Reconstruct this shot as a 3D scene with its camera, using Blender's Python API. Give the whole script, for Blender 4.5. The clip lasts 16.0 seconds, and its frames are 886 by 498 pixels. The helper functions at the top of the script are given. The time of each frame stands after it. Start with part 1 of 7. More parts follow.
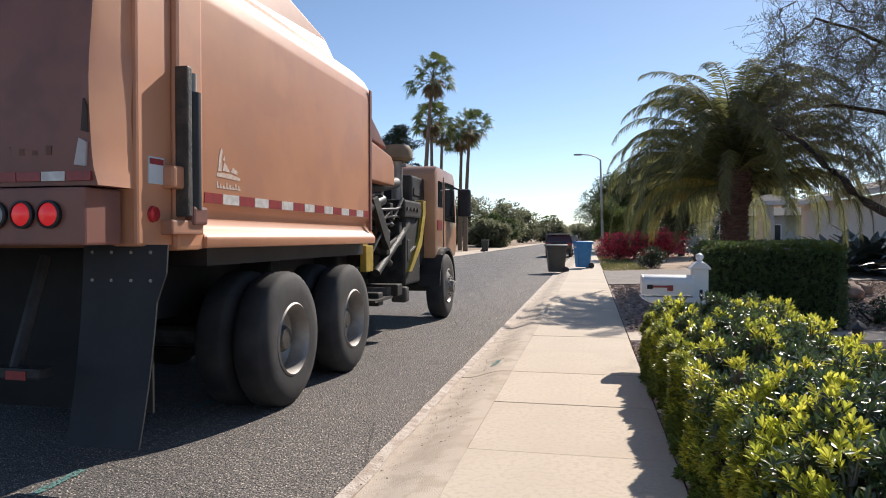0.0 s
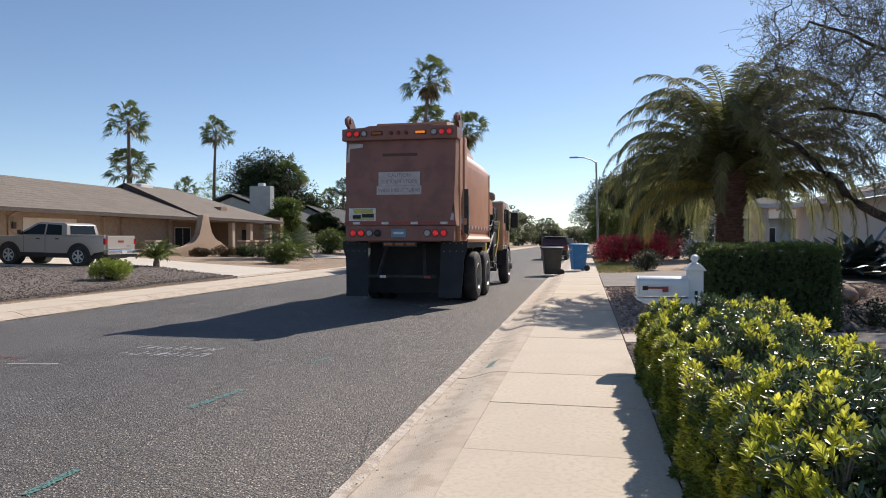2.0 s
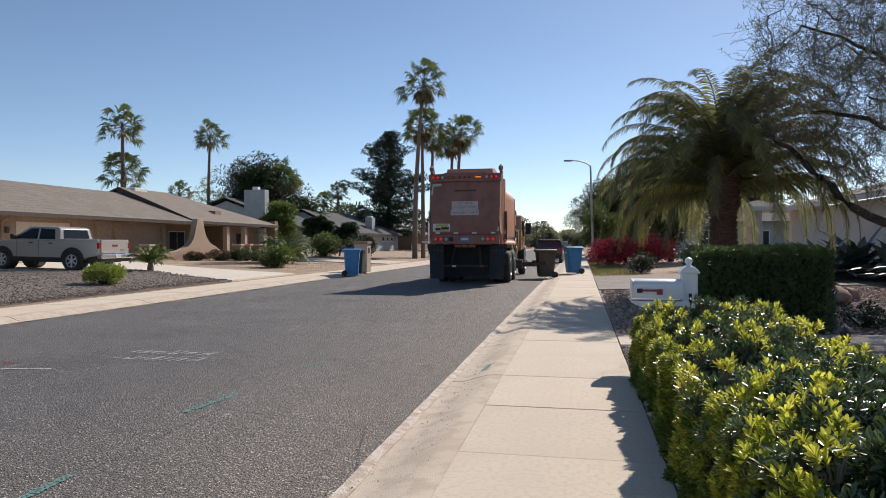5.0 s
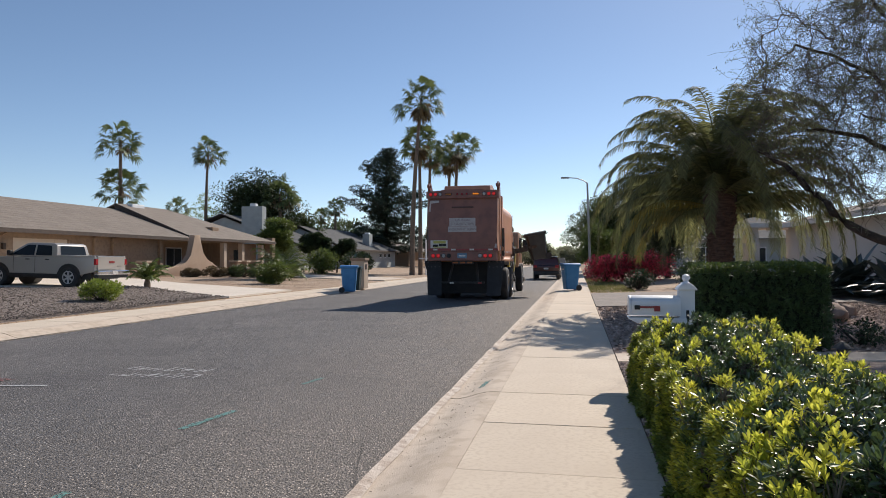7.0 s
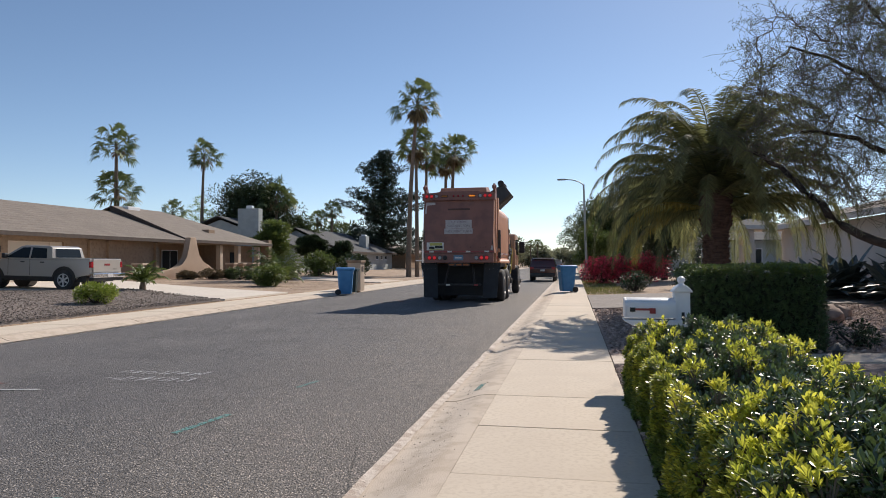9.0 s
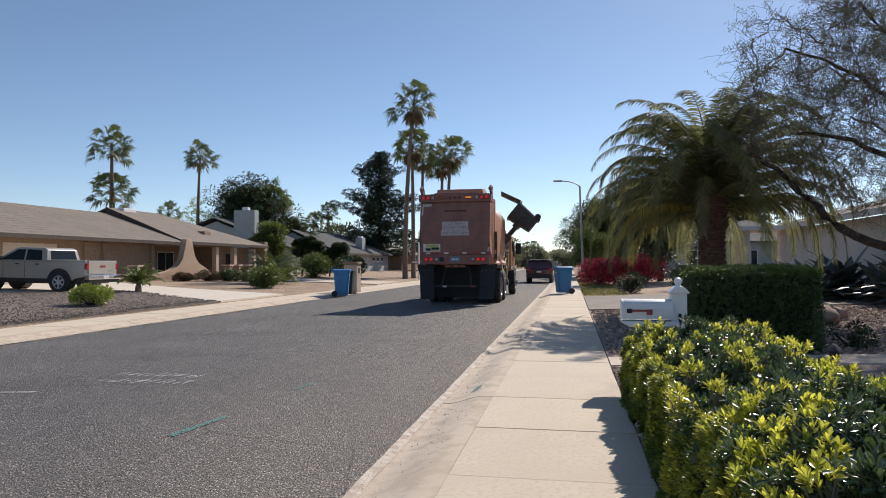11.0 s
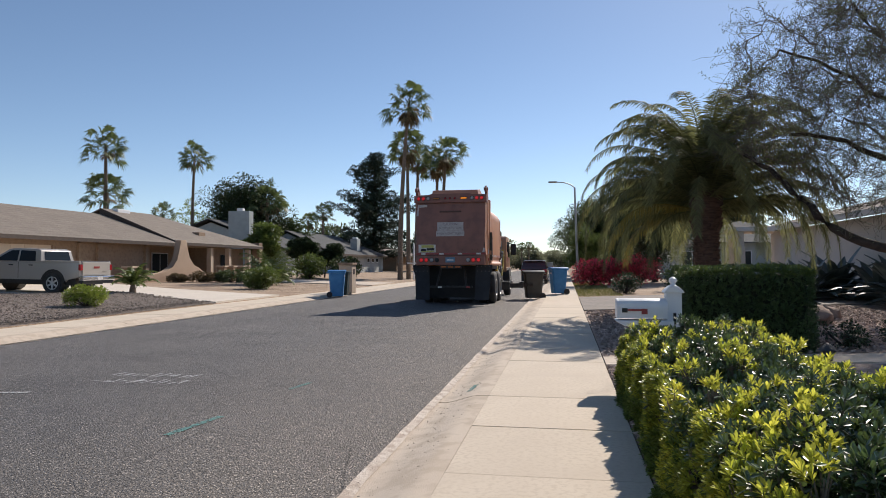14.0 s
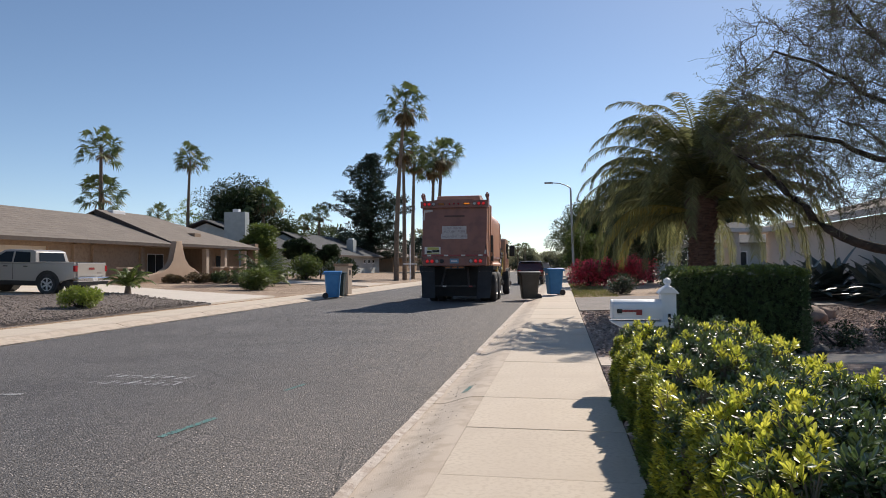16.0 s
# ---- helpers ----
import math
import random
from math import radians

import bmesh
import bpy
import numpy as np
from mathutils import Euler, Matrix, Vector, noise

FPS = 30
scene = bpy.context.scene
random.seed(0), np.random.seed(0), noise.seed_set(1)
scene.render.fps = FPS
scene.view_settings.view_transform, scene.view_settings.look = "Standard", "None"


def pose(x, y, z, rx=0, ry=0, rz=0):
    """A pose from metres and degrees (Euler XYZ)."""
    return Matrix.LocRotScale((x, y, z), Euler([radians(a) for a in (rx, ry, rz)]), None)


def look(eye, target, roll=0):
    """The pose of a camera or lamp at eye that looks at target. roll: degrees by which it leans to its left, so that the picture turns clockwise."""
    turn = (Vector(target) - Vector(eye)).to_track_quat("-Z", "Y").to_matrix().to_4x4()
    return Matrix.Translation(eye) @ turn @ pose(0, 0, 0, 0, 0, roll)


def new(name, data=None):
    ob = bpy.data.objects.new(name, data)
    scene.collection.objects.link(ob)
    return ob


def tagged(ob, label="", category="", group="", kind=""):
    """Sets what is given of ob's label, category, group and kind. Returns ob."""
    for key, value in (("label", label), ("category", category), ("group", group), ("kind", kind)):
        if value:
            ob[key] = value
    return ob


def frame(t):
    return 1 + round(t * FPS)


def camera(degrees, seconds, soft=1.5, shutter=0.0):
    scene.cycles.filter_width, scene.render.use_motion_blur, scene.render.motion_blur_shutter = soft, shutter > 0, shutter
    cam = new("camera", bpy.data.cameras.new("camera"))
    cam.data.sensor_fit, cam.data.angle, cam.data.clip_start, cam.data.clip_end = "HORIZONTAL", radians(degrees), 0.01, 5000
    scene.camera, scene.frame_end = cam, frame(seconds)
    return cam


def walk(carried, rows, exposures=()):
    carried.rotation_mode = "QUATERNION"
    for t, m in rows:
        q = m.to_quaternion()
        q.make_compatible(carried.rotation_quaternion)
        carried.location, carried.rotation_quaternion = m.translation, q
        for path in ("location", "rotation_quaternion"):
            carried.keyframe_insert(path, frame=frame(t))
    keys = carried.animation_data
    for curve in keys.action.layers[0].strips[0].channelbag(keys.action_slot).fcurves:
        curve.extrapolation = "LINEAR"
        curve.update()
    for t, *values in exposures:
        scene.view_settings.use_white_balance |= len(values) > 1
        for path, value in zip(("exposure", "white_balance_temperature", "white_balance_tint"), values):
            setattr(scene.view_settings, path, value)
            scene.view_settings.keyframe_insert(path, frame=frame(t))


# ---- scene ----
cam = camera(66.0, 16.0, soft=0.95)
walk(cam, [
    (0, pose(-0.003, -0.012, 1.440, 89.026, 0, 12.145) @ pose(0, 0, 0, 0, 0, -0.078)),
    (0.5, pose(-0.011, -0.009, 1.433, 89.089, 0, 12.007) @ pose(0, 0, 0, 0, 0, -0.016)),
    (1, pose(-0.006, -0.002, 1.435, 89.121, 0, 11.916) @ pose(0, 0, 0, 0, 0, 0.081)),
    (1.5, pose(-0.006, -0.013, 1.429, 89.170, 0, 11.859) @ pose(0, 0, 0, 0, 0, 0.066)),
    (2, pose(-0.002, -0.019, 1.422, 89.247, 0, 11.796) @ pose(0, 0, 0, 0, 0, 0.028)),
    (2.5, pose(-0.008, -0.010, 1.418, 89.290, 0, 11.725) @ pose(0, 0, 0, 0, 0, 0.044)),
    (3, pose(-0.004, 0.004, 1.421, 89.313, 0, 11.674) @ pose(0, 0, 0, 0, 0, -0.007)),
    (3.5, pose(-0.000, -0.000, 1.420, 89.383, 0, 11.608) @ pose(0, 0, 0, 0, 0, 0.000)),
    (4, pose(0.002, -0.004, 1.418, 89.449, 0, 11.528) @ pose(0, 0, 0, 0, 0, -0.054)),
    (6.5, pose(-0.006, -0.051, 1.429, 90.155, 0, 11.180) @ pose(0, 0, 0, 0, 0, -0.074)),
    (7, pose(-0.004, -0.042, 1.421, 90.929, 0, 11.135) @ pose(0, 0, 0, 0, 0, -0.060)),
    (7.5, pose(0.004, -0.039, 1.423, 91.012, 0, 11.080) @ pose(0, 0, 0, 0, 0, -0.112)),
    (8, pose(0.012, -0.031, 1.423, 91.076, 0, 11.034) @ pose(0, 0, 0, 0, 0, -0.101)),
    (8.5, pose(0.015, -0.029, 1.428, 91.062, 0, 10.957) @ pose(0, 0, 0, 0, 0, -0.131)),
    (9, pose(0.011, -0.020, 1.428, 91.085, 0, 10.867) @ pose(0, 0, 0, 0, 0, -0.160)),
    (11.5, pose(0.002, -0.015, 1.427, 91.226, 0, 10.495) @ pose(0, 0, 0, 0, 0, -0.215)),
    (12, pose(0.010, -0.021, 1.420, 91.227, 0, 10.438) @ pose(0, 0, 0, 0, 0, -0.214)),
    (12.5, pose(0.003, -0.019, 1.416, 91.243, 0, 10.367) @ pose(0, 0, 0, 0, 0, -0.202)),
    (13, pose(-0.004, -0.019, 1.415, 91.247, 0, 10.300) @ pose(0, 0, 0, 0, 0, -0.196)),
    (13.5, pose(-0.008, -0.029, 1.420, 91.229, 0, 10.212) @ pose(0, 0, 0, 0, 0, -0.253)),
    (14, pose(-0.004, -0.031, 1.411, 91.311, 0, 10.131) @ pose(0, 0, 0, 0, 0, -0.240)),
    (14.5, pose(-0.008, -0.036, 1.410, 91.320, 0, 10.074) @ pose(0, 0, 0, 0, 0, -0.237)),
    (15, pose(-0.006, -0.045, 1.414, 91.370, 0, 9.972) @ pose(0, 0, 0, 0, 0, -0.239)),
    (15.5, pose(0.005, -0.037, 1.420, 91.323, 0, 9.914) @ pose(0, 0, 0, 0, 0, -0.261)),
    (16, pose(0.011, -0.027, 1.414, 91.376, 0, 9.820) @ pose(0, 0, 0, 0, 0, -0.288)),
], exposures=[(0, 0.28, 6500, 13), (0.8, 0.33, 6500, 13), (2.5, 0.07, 6500, 13), (4, 0.02, 6500, 13), (16, 0.02, 6500, 13)])

# ---- light ----
SUN = Vector((1.75, 4.75, 3.7)).normalized()
world = bpy.data.worlds.new("sky")
scene.world = world
world.use_nodes = True
wn = world.node_tree
sky = wn.nodes.new("ShaderNodeTexSky")
sky.sky_type, sky.sun_disc = "NISHITA", False
sky.sun_elevation = math.asin(SUN.z)
sky.sun_rotation = math.atan2(SUN.x, SUN.y)
sky.air_density, sky.dust_density, sky.ozone_density = 1.0, 0.9, 1.7
sky.altitude = 2400
rich = wn.nodes.new("ShaderNodeHueSaturation")
rich.inputs["Saturation"].default_value, rich.inputs["Hue"].default_value = 1.0, 0.496
wn.links.new(sky.outputs[0], rich.inputs["Color"])
wn.links.new(rich.outputs[0], wn.nodes["Background"].inputs[0])
wn.nodes["Background"].inputs[1].default_value = 0.112
lamp_data = bpy.data.lights.new("sun", "SUN")
lamp_data.energy, lamp_data.angle, lamp_data.color = 4.9, radians(0.53), (1.0, 0.93, 0.82)
sun_lamp = new("sun", lamp_data)
sun_lamp.matrix_world = look((0, 0, 60), Vector((0, 0, 60)) - SUN)


# ---- materials ----
def surf(name, c1, c2=None, scale=6.0, rough=0.7, bump=0.0, bscale=60.0, metal=0.0, spec=0.5, fine=None, fscale=80.0,
         island=0.0, transl=0.0, coat=0.0, obj_random=0.0, contrast=(0.35, 0.65), stretch=None):
    m = bpy.data.materials.new(name)
    m.use_nodes = True
    t = m.node_tree
    N, Lk = t.nodes, t.links
    b = N["Principled BSDF"]
    c2 = c2 or tuple(c * 0.8 for c in c1)
    co = N.new("ShaderNodeTexCoord")
    src = co.outputs["Object"]
    if stretch:
        mp = N.new("ShaderNodeMapping")
        mp.inputs["Scale"].default_value = stretch
        Lk.new(src, mp.inputs[0])
        src = mp.outputs[0]
    n1 = N.new("ShaderNodeTexNoise")
    n1.inputs["Scale"].default_value, n1.inputs["Detail"].default_value = scale, 6
    Lk.new(src, n1.inputs["Vector"])
    rp = N.new("ShaderNodeValToRGB")
    rp.color_ramp.elements[0].position, rp.color_ramp.elements[1].position = contrast
    rp.color_ramp.elements[0].color, rp.color_ramp.elements[1].color = (*c1, 1), (*c2, 1)
    Lk.new(n1.outputs[0], rp.inputs[0])
    col = rp.outputs[0]
    if fine:
        n2 = N.new("ShaderNodeTexNoise")
        n2.inputs["Scale"].default_value, n2.inputs["Detail"].default_value = fscale, 3
        Lk.new(src, n2.inputs["Vector"])
        r2 = N.new("ShaderNodeValToRGB")
        r2.color_ramp.elements[0].position, r2.color_ramp.elements[1].position = 0.47, 0.63
        Lk.new(n2.outputs[0], r2.inputs[0])
        mx = N.new("ShaderNodeMix")
        mx.data_type = "RGBA"
        Lk.new(r2.outputs[0], mx.inputs[0])
        Lk.new(col, mx.inputs[6])
        mx.inputs[7].default_value = (*fine, 1)
        col = mx.outputs[2]
    if island or obj_random:
        hs = N.new("ShaderNodeHueSaturation")
        if island:
            g = N.new("ShaderNodeNewGeometry").outputs["Random Per Island"]
        else:
            g = N.new("ShaderNodeObjectInfo").outputs["Random"]
        mr = N.new("ShaderNodeMapRange")
        amt = island or obj_random
        mr.inputs[3].default_value, mr.inputs[4].default_value = 1 - amt, 1 + amt
        Lk.new(g, mr.inputs[0])
        Lk.new(mr.outputs[0], hs.inputs["Value"])
        Lk.new(col, hs.inputs["Color"])
        col = hs.outputs[0]
    Lk.new(col, b.inputs["Base Color"])
    b.inputs["Roughness"].default_value, b.inputs["Metallic"].default_value = rough, metal
    b.inputs["Specular IOR Level"].default_value = spec
    b.inputs["Coat Weight"].default_value = coat
    if bump:
        n3 = N.new("ShaderNodeTexNoise")
        n3.inputs["Scale"].default_value, n3.inputs["Detail"].default_value = bscale, 4
        Lk.new(src, n3.inputs["Vector"])
        bp = N.new("ShaderNodeBump")
        bp.inputs["Strength"].default_value, bp.inputs["Distance"].default_value = min(1.0, bump), 0.02
        Lk.new(n3.outputs[0], bp.inputs["Height"])
        Lk.new(bp.outputs[0], b.inputs["Normal"])
    if transl:
        tr = N.new("ShaderNodeBsdfTranslucent")
        Lk.new(col, tr.inputs[0])
        ms = N.new("ShaderNodeMixShader")
        ms.inputs[0].default_value = transl
        Lk.new(b.outputs[0], ms.inputs[1])
        Lk.new(tr.outputs[0], ms.inputs[2])
        Lk.new(ms.outputs[0], N["Material Output"].inputs[0])
    return m


def worn_paint(name, colour, scale=55, cover=0.5):
    """Paint worn off the chips, so that the road shows between its flecks."""
    m = surf(name, colour, None, 30, 0.85)
    N, Lk = m.node_tree.nodes, m.node_tree.links
    n = N.new("ShaderNodeTexNoise")
    n.inputs["Scale"].default_value, n.inputs["Detail"].default_value = scale, 4
    Lk.new(N.new("ShaderNodeTexCoord").outputs["Object"], n.inputs["Vector"])
    mr = N.new("ShaderNodeMapRange")
    mr.inputs[1].default_value, mr.inputs[2].default_value = cover - 0.06, cover + 0.06
    Lk.new(n.outputs[0], mr.inputs[0])
    Lk.new(mr.outputs[0], N["Principled BSDF"].inputs["Alpha"])
    return m


def glow(name, colour, strength, base=None):
    m = surf(name, base or colour, rough=0.25)
    b = m.node_tree.nodes["Principled BSDF"]
    b.inputs["Emission Color"].default_value = (*colour, 1)
    b.inputs["Emission Strength"].default_value = strength
    return m


def glass(name, tint=(0.02, 0.025, 0.03)):
    m = surf(name, tint, tint, rough=0.08, spec=0.12)
    return m


def asphalt():
    """Coarse pale chip seal towards the near curb, darker and smoother across the street."""
    m = surf("asphalt", (0.138, 0.131, 0.129), (0.182, 0.172, 0.166), 0.6, 0.85, 1.0, 60)
    t = m.node_tree
    N, Lk = t.nodes, t.links
    b = N["Principled BSDF"]
    col = b.inputs["Base Color"].links[0].from_socket
    co = N.new("ShaderNodeTexCoord").outputs["Object"]
    sx = N.new("ShaderNodeSeparateXYZ")
    Lk.new(co, sx.inputs[0])
    wob = N.new("ShaderNodeTexNoise")
    wob.inputs["Scale"].default_value, wob.inputs["Detail"].default_value = 0.7, 5
    Lk.new(co, wob.inputs["Vector"])
    ad = N.new("ShaderNodeMath")
    ad.operation = "MULTIPLY_ADD"
    ad.inputs[1].default_value = 2.6
    Lk.new(wob.outputs[0], ad.inputs[0])
    Lk.new(sx.outputs[0], ad.inputs[2])
    mr = N.new("ShaderNodeMapRange")
    mr.inputs[1].default_value, mr.inputs[2].default_value = -3.2, 0.2
    Lk.new(ad.outputs[0], mr.inputs[0])
    lift = N.new("ShaderNodeMix")
    lift.data_type = "RGBA"
    lift.inputs[7].default_value = (0.25, 0.22, 0.193, 1)
    Lk.new(mr.outputs[0], lift.inputs[0])
    Lk.new(col, lift.inputs[6])
    vor = N.new("ShaderNodeTexVoronoi")
    vor.inputs["Scale"].default_value = 118
    Lk.new(co, vor.inputs["Vector"])
    hs = N.new("ShaderNodeSeparateColor")
    Lk.new(vor.outputs["Color"], hs.inputs[0])
    rp = N.new("ShaderNodeValToRGB")
    for at, value in ((0.0, 0.50), (0.55, 0.85), (0.86, 1.25)):
        e = rp.color_ramp.elements[0] if at == 0 else rp.color_ramp.elements.new(at)
        e.position, e.color = at, (value, value * 0.985, value * 0.975, 1)
    rp.color_ramp.elements[-1].position, rp.color_ramp.elements[-1].color = 1.0, (3.9, 3.7, 3.5, 1)
    Lk.new(hs.outputs[0], rp.inputs[0])
    gap = N.new("ShaderNodeMapRange")
    gap.inputs[1].default_value, gap.inputs[2].default_value = 0.30, 0.62
    gap.inputs[3].default_value, gap.inputs[4].default_value = 1.18, 0.45
    Lk.new(vor.outputs["Distance"], gap.inputs[0])
    chip = N.new("ShaderNodeMix")
    chip.data_type, chip.blend_type = "RGBA", "MULTIPLY"
    chip.inputs[0].default_value = 1.0
    Lk.new(rp.outputs[0], chip.inputs[6])
    Lk.new(gap.outputs[0], chip.inputs[7])
    mul = N.new("ShaderNodeMix")
    mul.data_type, mul.blend_type = "RGBA", "MULTIPLY"
    mul.inputs[0].default_value = 0.9
    Lk.new(lift.outputs[2], mul.inputs[6])
    Lk.new(chip.outputs[2], mul.inputs[7])
    # hairline cracks
    crack = N.new("ShaderNodeTexVoronoi")
    crack.feature = "DISTANCE_TO_EDGE"
    crack.inputs["Scale"].default_value = 0.55
    warp = N.new("ShaderNodeMix")
    warp.data_type = "RGBA"
    warp.inputs[0].default_value = 0.12
    Lk.new(co, warp.inputs[6])
    Lk.new(wob.outputs["Color"], warp.inputs[7])
    Lk.new(warp.outputs[2], crack.inputs["Vector"])
    cr = N.new("ShaderNodeMapRange")
    cr.inputs[1].default_value, cr.inputs[2].default_value = 0.0, 0.006
    cr.inputs[3].default_value, cr.inputs[4].default_value = 0.55, 1.0
    Lk.new(crack.outputs["Distance"], cr.inputs[0])
    m2 = N.new("ShaderNodeMix")
    m2.data_type, m2.blend_type = "RGBA", "MULTIPLY"
    m2.inputs[0].default_value = 1.0
    Lk.new(mul.outputs[2], m2.inputs[6])
    Lk.new(cr.outputs[0], m2.inputs[7])
    Lk.new(m2.outputs[2], b.inputs["Base Color"])
    return m


ASPHALT = asphalt()
CONCRETE = surf("concrete", (0.58, 0.475, 0.375), (0.64, 0.535, 0.43), 0.9, 0.9, 0.15, 150, fine=(0.55, 0.455, 0.36), fscale=9)
CONCRETE_SLAB = surf("concrete_slab", (0.61, 0.51, 0.40), (0.67, 0.57, 0.45), 1.3, 0.9, 0.07, 160, fine=(0.59, 0.49, 0.38), fscale=30, obj_random=0.04)
CONCRETE_PALE = surf("pale_driveway_concrete", (0.66, 0.58, 0.485), (0.72, 0.64, 0.545), 0.9, 0.9, 0.12, 150, fine=(0.62, 0.545, 0.455), fscale=9)
CURB = surf("curb_concrete", (0.55, 0.45, 0.355), (0.62, 0.52, 0.415), 1.1, 0.9, 0.25, 120, fine=(0.50, 0.405, 0.31), fscale=6, contrast=(0.3, 0.7))
LIP = surf("worn_lip", (0.66, 0.58, 0.50), (0.52, 0.43, 0.35), 3, 0.9, 0.4, 60, fine=(0.45, 0.36, 0.29), fscale=12)
# Concrete coloured darker for the tree shade over the near driveway.
CONCRETE_SHADED = surf("shaded_concrete", (0.22, 0.19, 0.165), (0.28, 0.24, 0.21), 0.9, 0.9, 0.3, 90, fine=(0.19, 0.16, 0.14), fscale=10)
LAWN = surf("lawn_grass", (0.10, 0.17, 0.03), (0.15, 0.22, 0.04), 3, 0.6, island=0.3, transl=0.35)
JOINT = surf("joint_dirt", (0.10, 0.08, 0.06))
GRAVEL_TAN = surf("tan_granite", (0.36, 0.25, 0.17), (0.50, 0.37, 0.26), 0.6, 0.95, 1.0, 30, fine=(0.26, 0.18, 0.12), fscale=25)
GRAVEL_DARK = surf("dark_gravel", (0.075, 0.057, 0.046), (0.25, 0.195, 0.155), 14, 0.8, 1.0, 18, island=0.75)
BARK_MULCH = surf("reddish_gravel", (0.26, 0.175, 0.14), (0.50, 0.38, 0.31), 9, 0.95, 1.0, 20, island=0.4)
ROCK = surf("rock", (0.20, 0.13, 0.10), (0.33, 0.23, 0.18), 5, 0.9, 0.8, 12)
DRY_GRASS = surf("dry_grass", (0.30, 0.27, 0.10), (0.20, 0.22, 0.07), 3, 0.9, 0.4, 60, island=0.3, transl=0.3)
TEAL_PAINT = worn_paint("teal_paint", (0.13, 0.30, 0.275), 55, 0.47)
WHITE_MARK = worn_paint("white_marking", (0.50, 0.50, 0.49), 45, 0.44)
RED_MARK = worn_paint("red_marking", (0.26, 0.09, 0.08), 30, 0.55)
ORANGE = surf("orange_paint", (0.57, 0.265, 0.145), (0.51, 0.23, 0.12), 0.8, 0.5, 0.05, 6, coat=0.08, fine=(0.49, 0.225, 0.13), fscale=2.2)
# Worn orange, its base darkened for the shade on the truck's rear.
ORANGE_REAR = surf("worn_shaded_orange", (0.25, 0.106, 0.080), (0.215, 0.090, 0.069), 1.4, 0.5, 0.08, 8, fine=(0.185, 0.079, 0.064), fscale=3.0)
ORANGE_PALE = surf("faded_orange_paint", (0.46, 0.23, 0.145), (0.38, 0.185, 0.115), 3, 0.5)
TAN_CAB = surf("tan_cab_paint", (0.50, 0.27, 0.155), (0.42, 0.22, 0.12), 1.5, 0.4, coat=0.2)
YELLOW = surf("yellow_paint", (0.50, 0.36, 0.05), (0.36, 0.25, 0.04), 5, 0.5, 0.1, 30)
BLACK = surf("black_paint", (0.014, 0.014, 0.016), (0.028, 0.027, 0.027), 3, 0.5, 0.05, 40)
GRIME = surf("grimy_black_steel", (0.012, 0.011, 0.011), (0.034, 0.031, 0.028), 8, 0.6, 0.3, 40)
GREASE = surf("greasy_steel", (0.03, 0.028, 0.026), (0.085, 0.075, 0.065), 8, 0.55, 0.3, 40)
RUBBER = surf("rubber", (0.022, 0.022, 0.024), (0.05, 0.048, 0.047), 3, 0.8, 0.06, 40)
FLAP = surf("rubber_flap", (0.013, 0.0145, 0.019), (0.023, 0.026, 0.032), 3, 0.75, 0.1, 30)
STEEL = surf("steel", (0.40, 0.375, 0.34), (0.27, 0.245, 0.22), 6, 0.5, 0.1, 40, metal=0.4)
CHROME = surf("chrome", (0.75, 0.75, 0.75), (0.65, 0.65, 0.66), 6, 0.15, metal=1.0)
WHITE_PAINT = surf("white_paint", (0.78, 0.78, 0.78), (0.70, 0.70, 0.71), 3, 0.5, 0.03, 30)
SIGN_WHITE = surf("faded_white_sign", (0.50, 0.46, 0.45), (0.40, 0.36, 0.35), 9, 0.5)
SIGN_INK = surf("sign_ink", (0.22, 0.18, 0.20))
RED_TAPE = surf("red_tape", (0.32, 0.04, 0.04), (0.24, 0.035, 0.035), 20, 0.4)
WHITE_TAPE = surf("white_tape", (0.68, 0.66, 0.64), (0.5, 0.47, 0.44), 20, 0.35)
RED_LIT = glow("lit_red_lamp", (1.0, 0.045, 0.05), 0.24, (0.5, 0.02, 0.02))
RED_LENS = surf("red_lens", (0.40, 0.02, 0.025), (0.3, 0.015, 0.02), 20, 0.2)
WHITE_LENS = surf("clear_lens", (0.42, 0.42, 0.42), (0.33, 0.33, 0.33), 20, 0.2)
AMBER = glow("amber_lamp", (1.0, 0.30, 0.02), 0.45, (0.6, 0.2, 0.02))
PLATE_BLUE = surf("blue_plate", (0.09, 0.19, 0.29), (0.13, 0.23, 0.33), 14, 0.4)
STICKER_YELLOW = surf("yellow_sticker", (0.52, 0.48, 0.10), (0.42, 0.40, 0.12), 20, 0.5)
STICKER_BLACK = surf("black_sticker", (0.02, 0.02, 0.02))
DARK_GLASS = glass("dark_glass")
HOUSE_GLASS = glass("window_glass", (0.03, 0.035, 0.04))
BIN_BLUE = surf("blue_plastic", (0.035, 0.19, 0.43), (0.05, 0.23, 0.48), 4, 0.5, 0.04, 60)
BIN_DARK = surf("dark_plastic", (0.045, 0.042, 0.036), (0.062, 0.058, 0.05), 4, 0.55, 0.04, 60)
BIN_GREEN = surf("dark_green_plastic", (0.018, 0.035, 0.032), (0.025, 0.045, 0.04), 4, 0.5)
STUCCO = surf("tan_stucco", (0.29, 0.20, 0.135), (0.33, 0.23, 0.155), 1.2, 0.95, 0.3, 60, fine=(0.265, 0.18, 0.12), fscale=5)
STUCCO_FIN = surf("fin_stucco", (0.42, 0.30, 0.215), (0.46, 0.335, 0.24), 1.2, 0.95, 0.3, 60)
STUCCO_PALE = surf("pale_stucco", (0.52, 0.40, 0.30), (0.57, 0.45, 0.34), 1.2, 0.95, 0.3, 60)
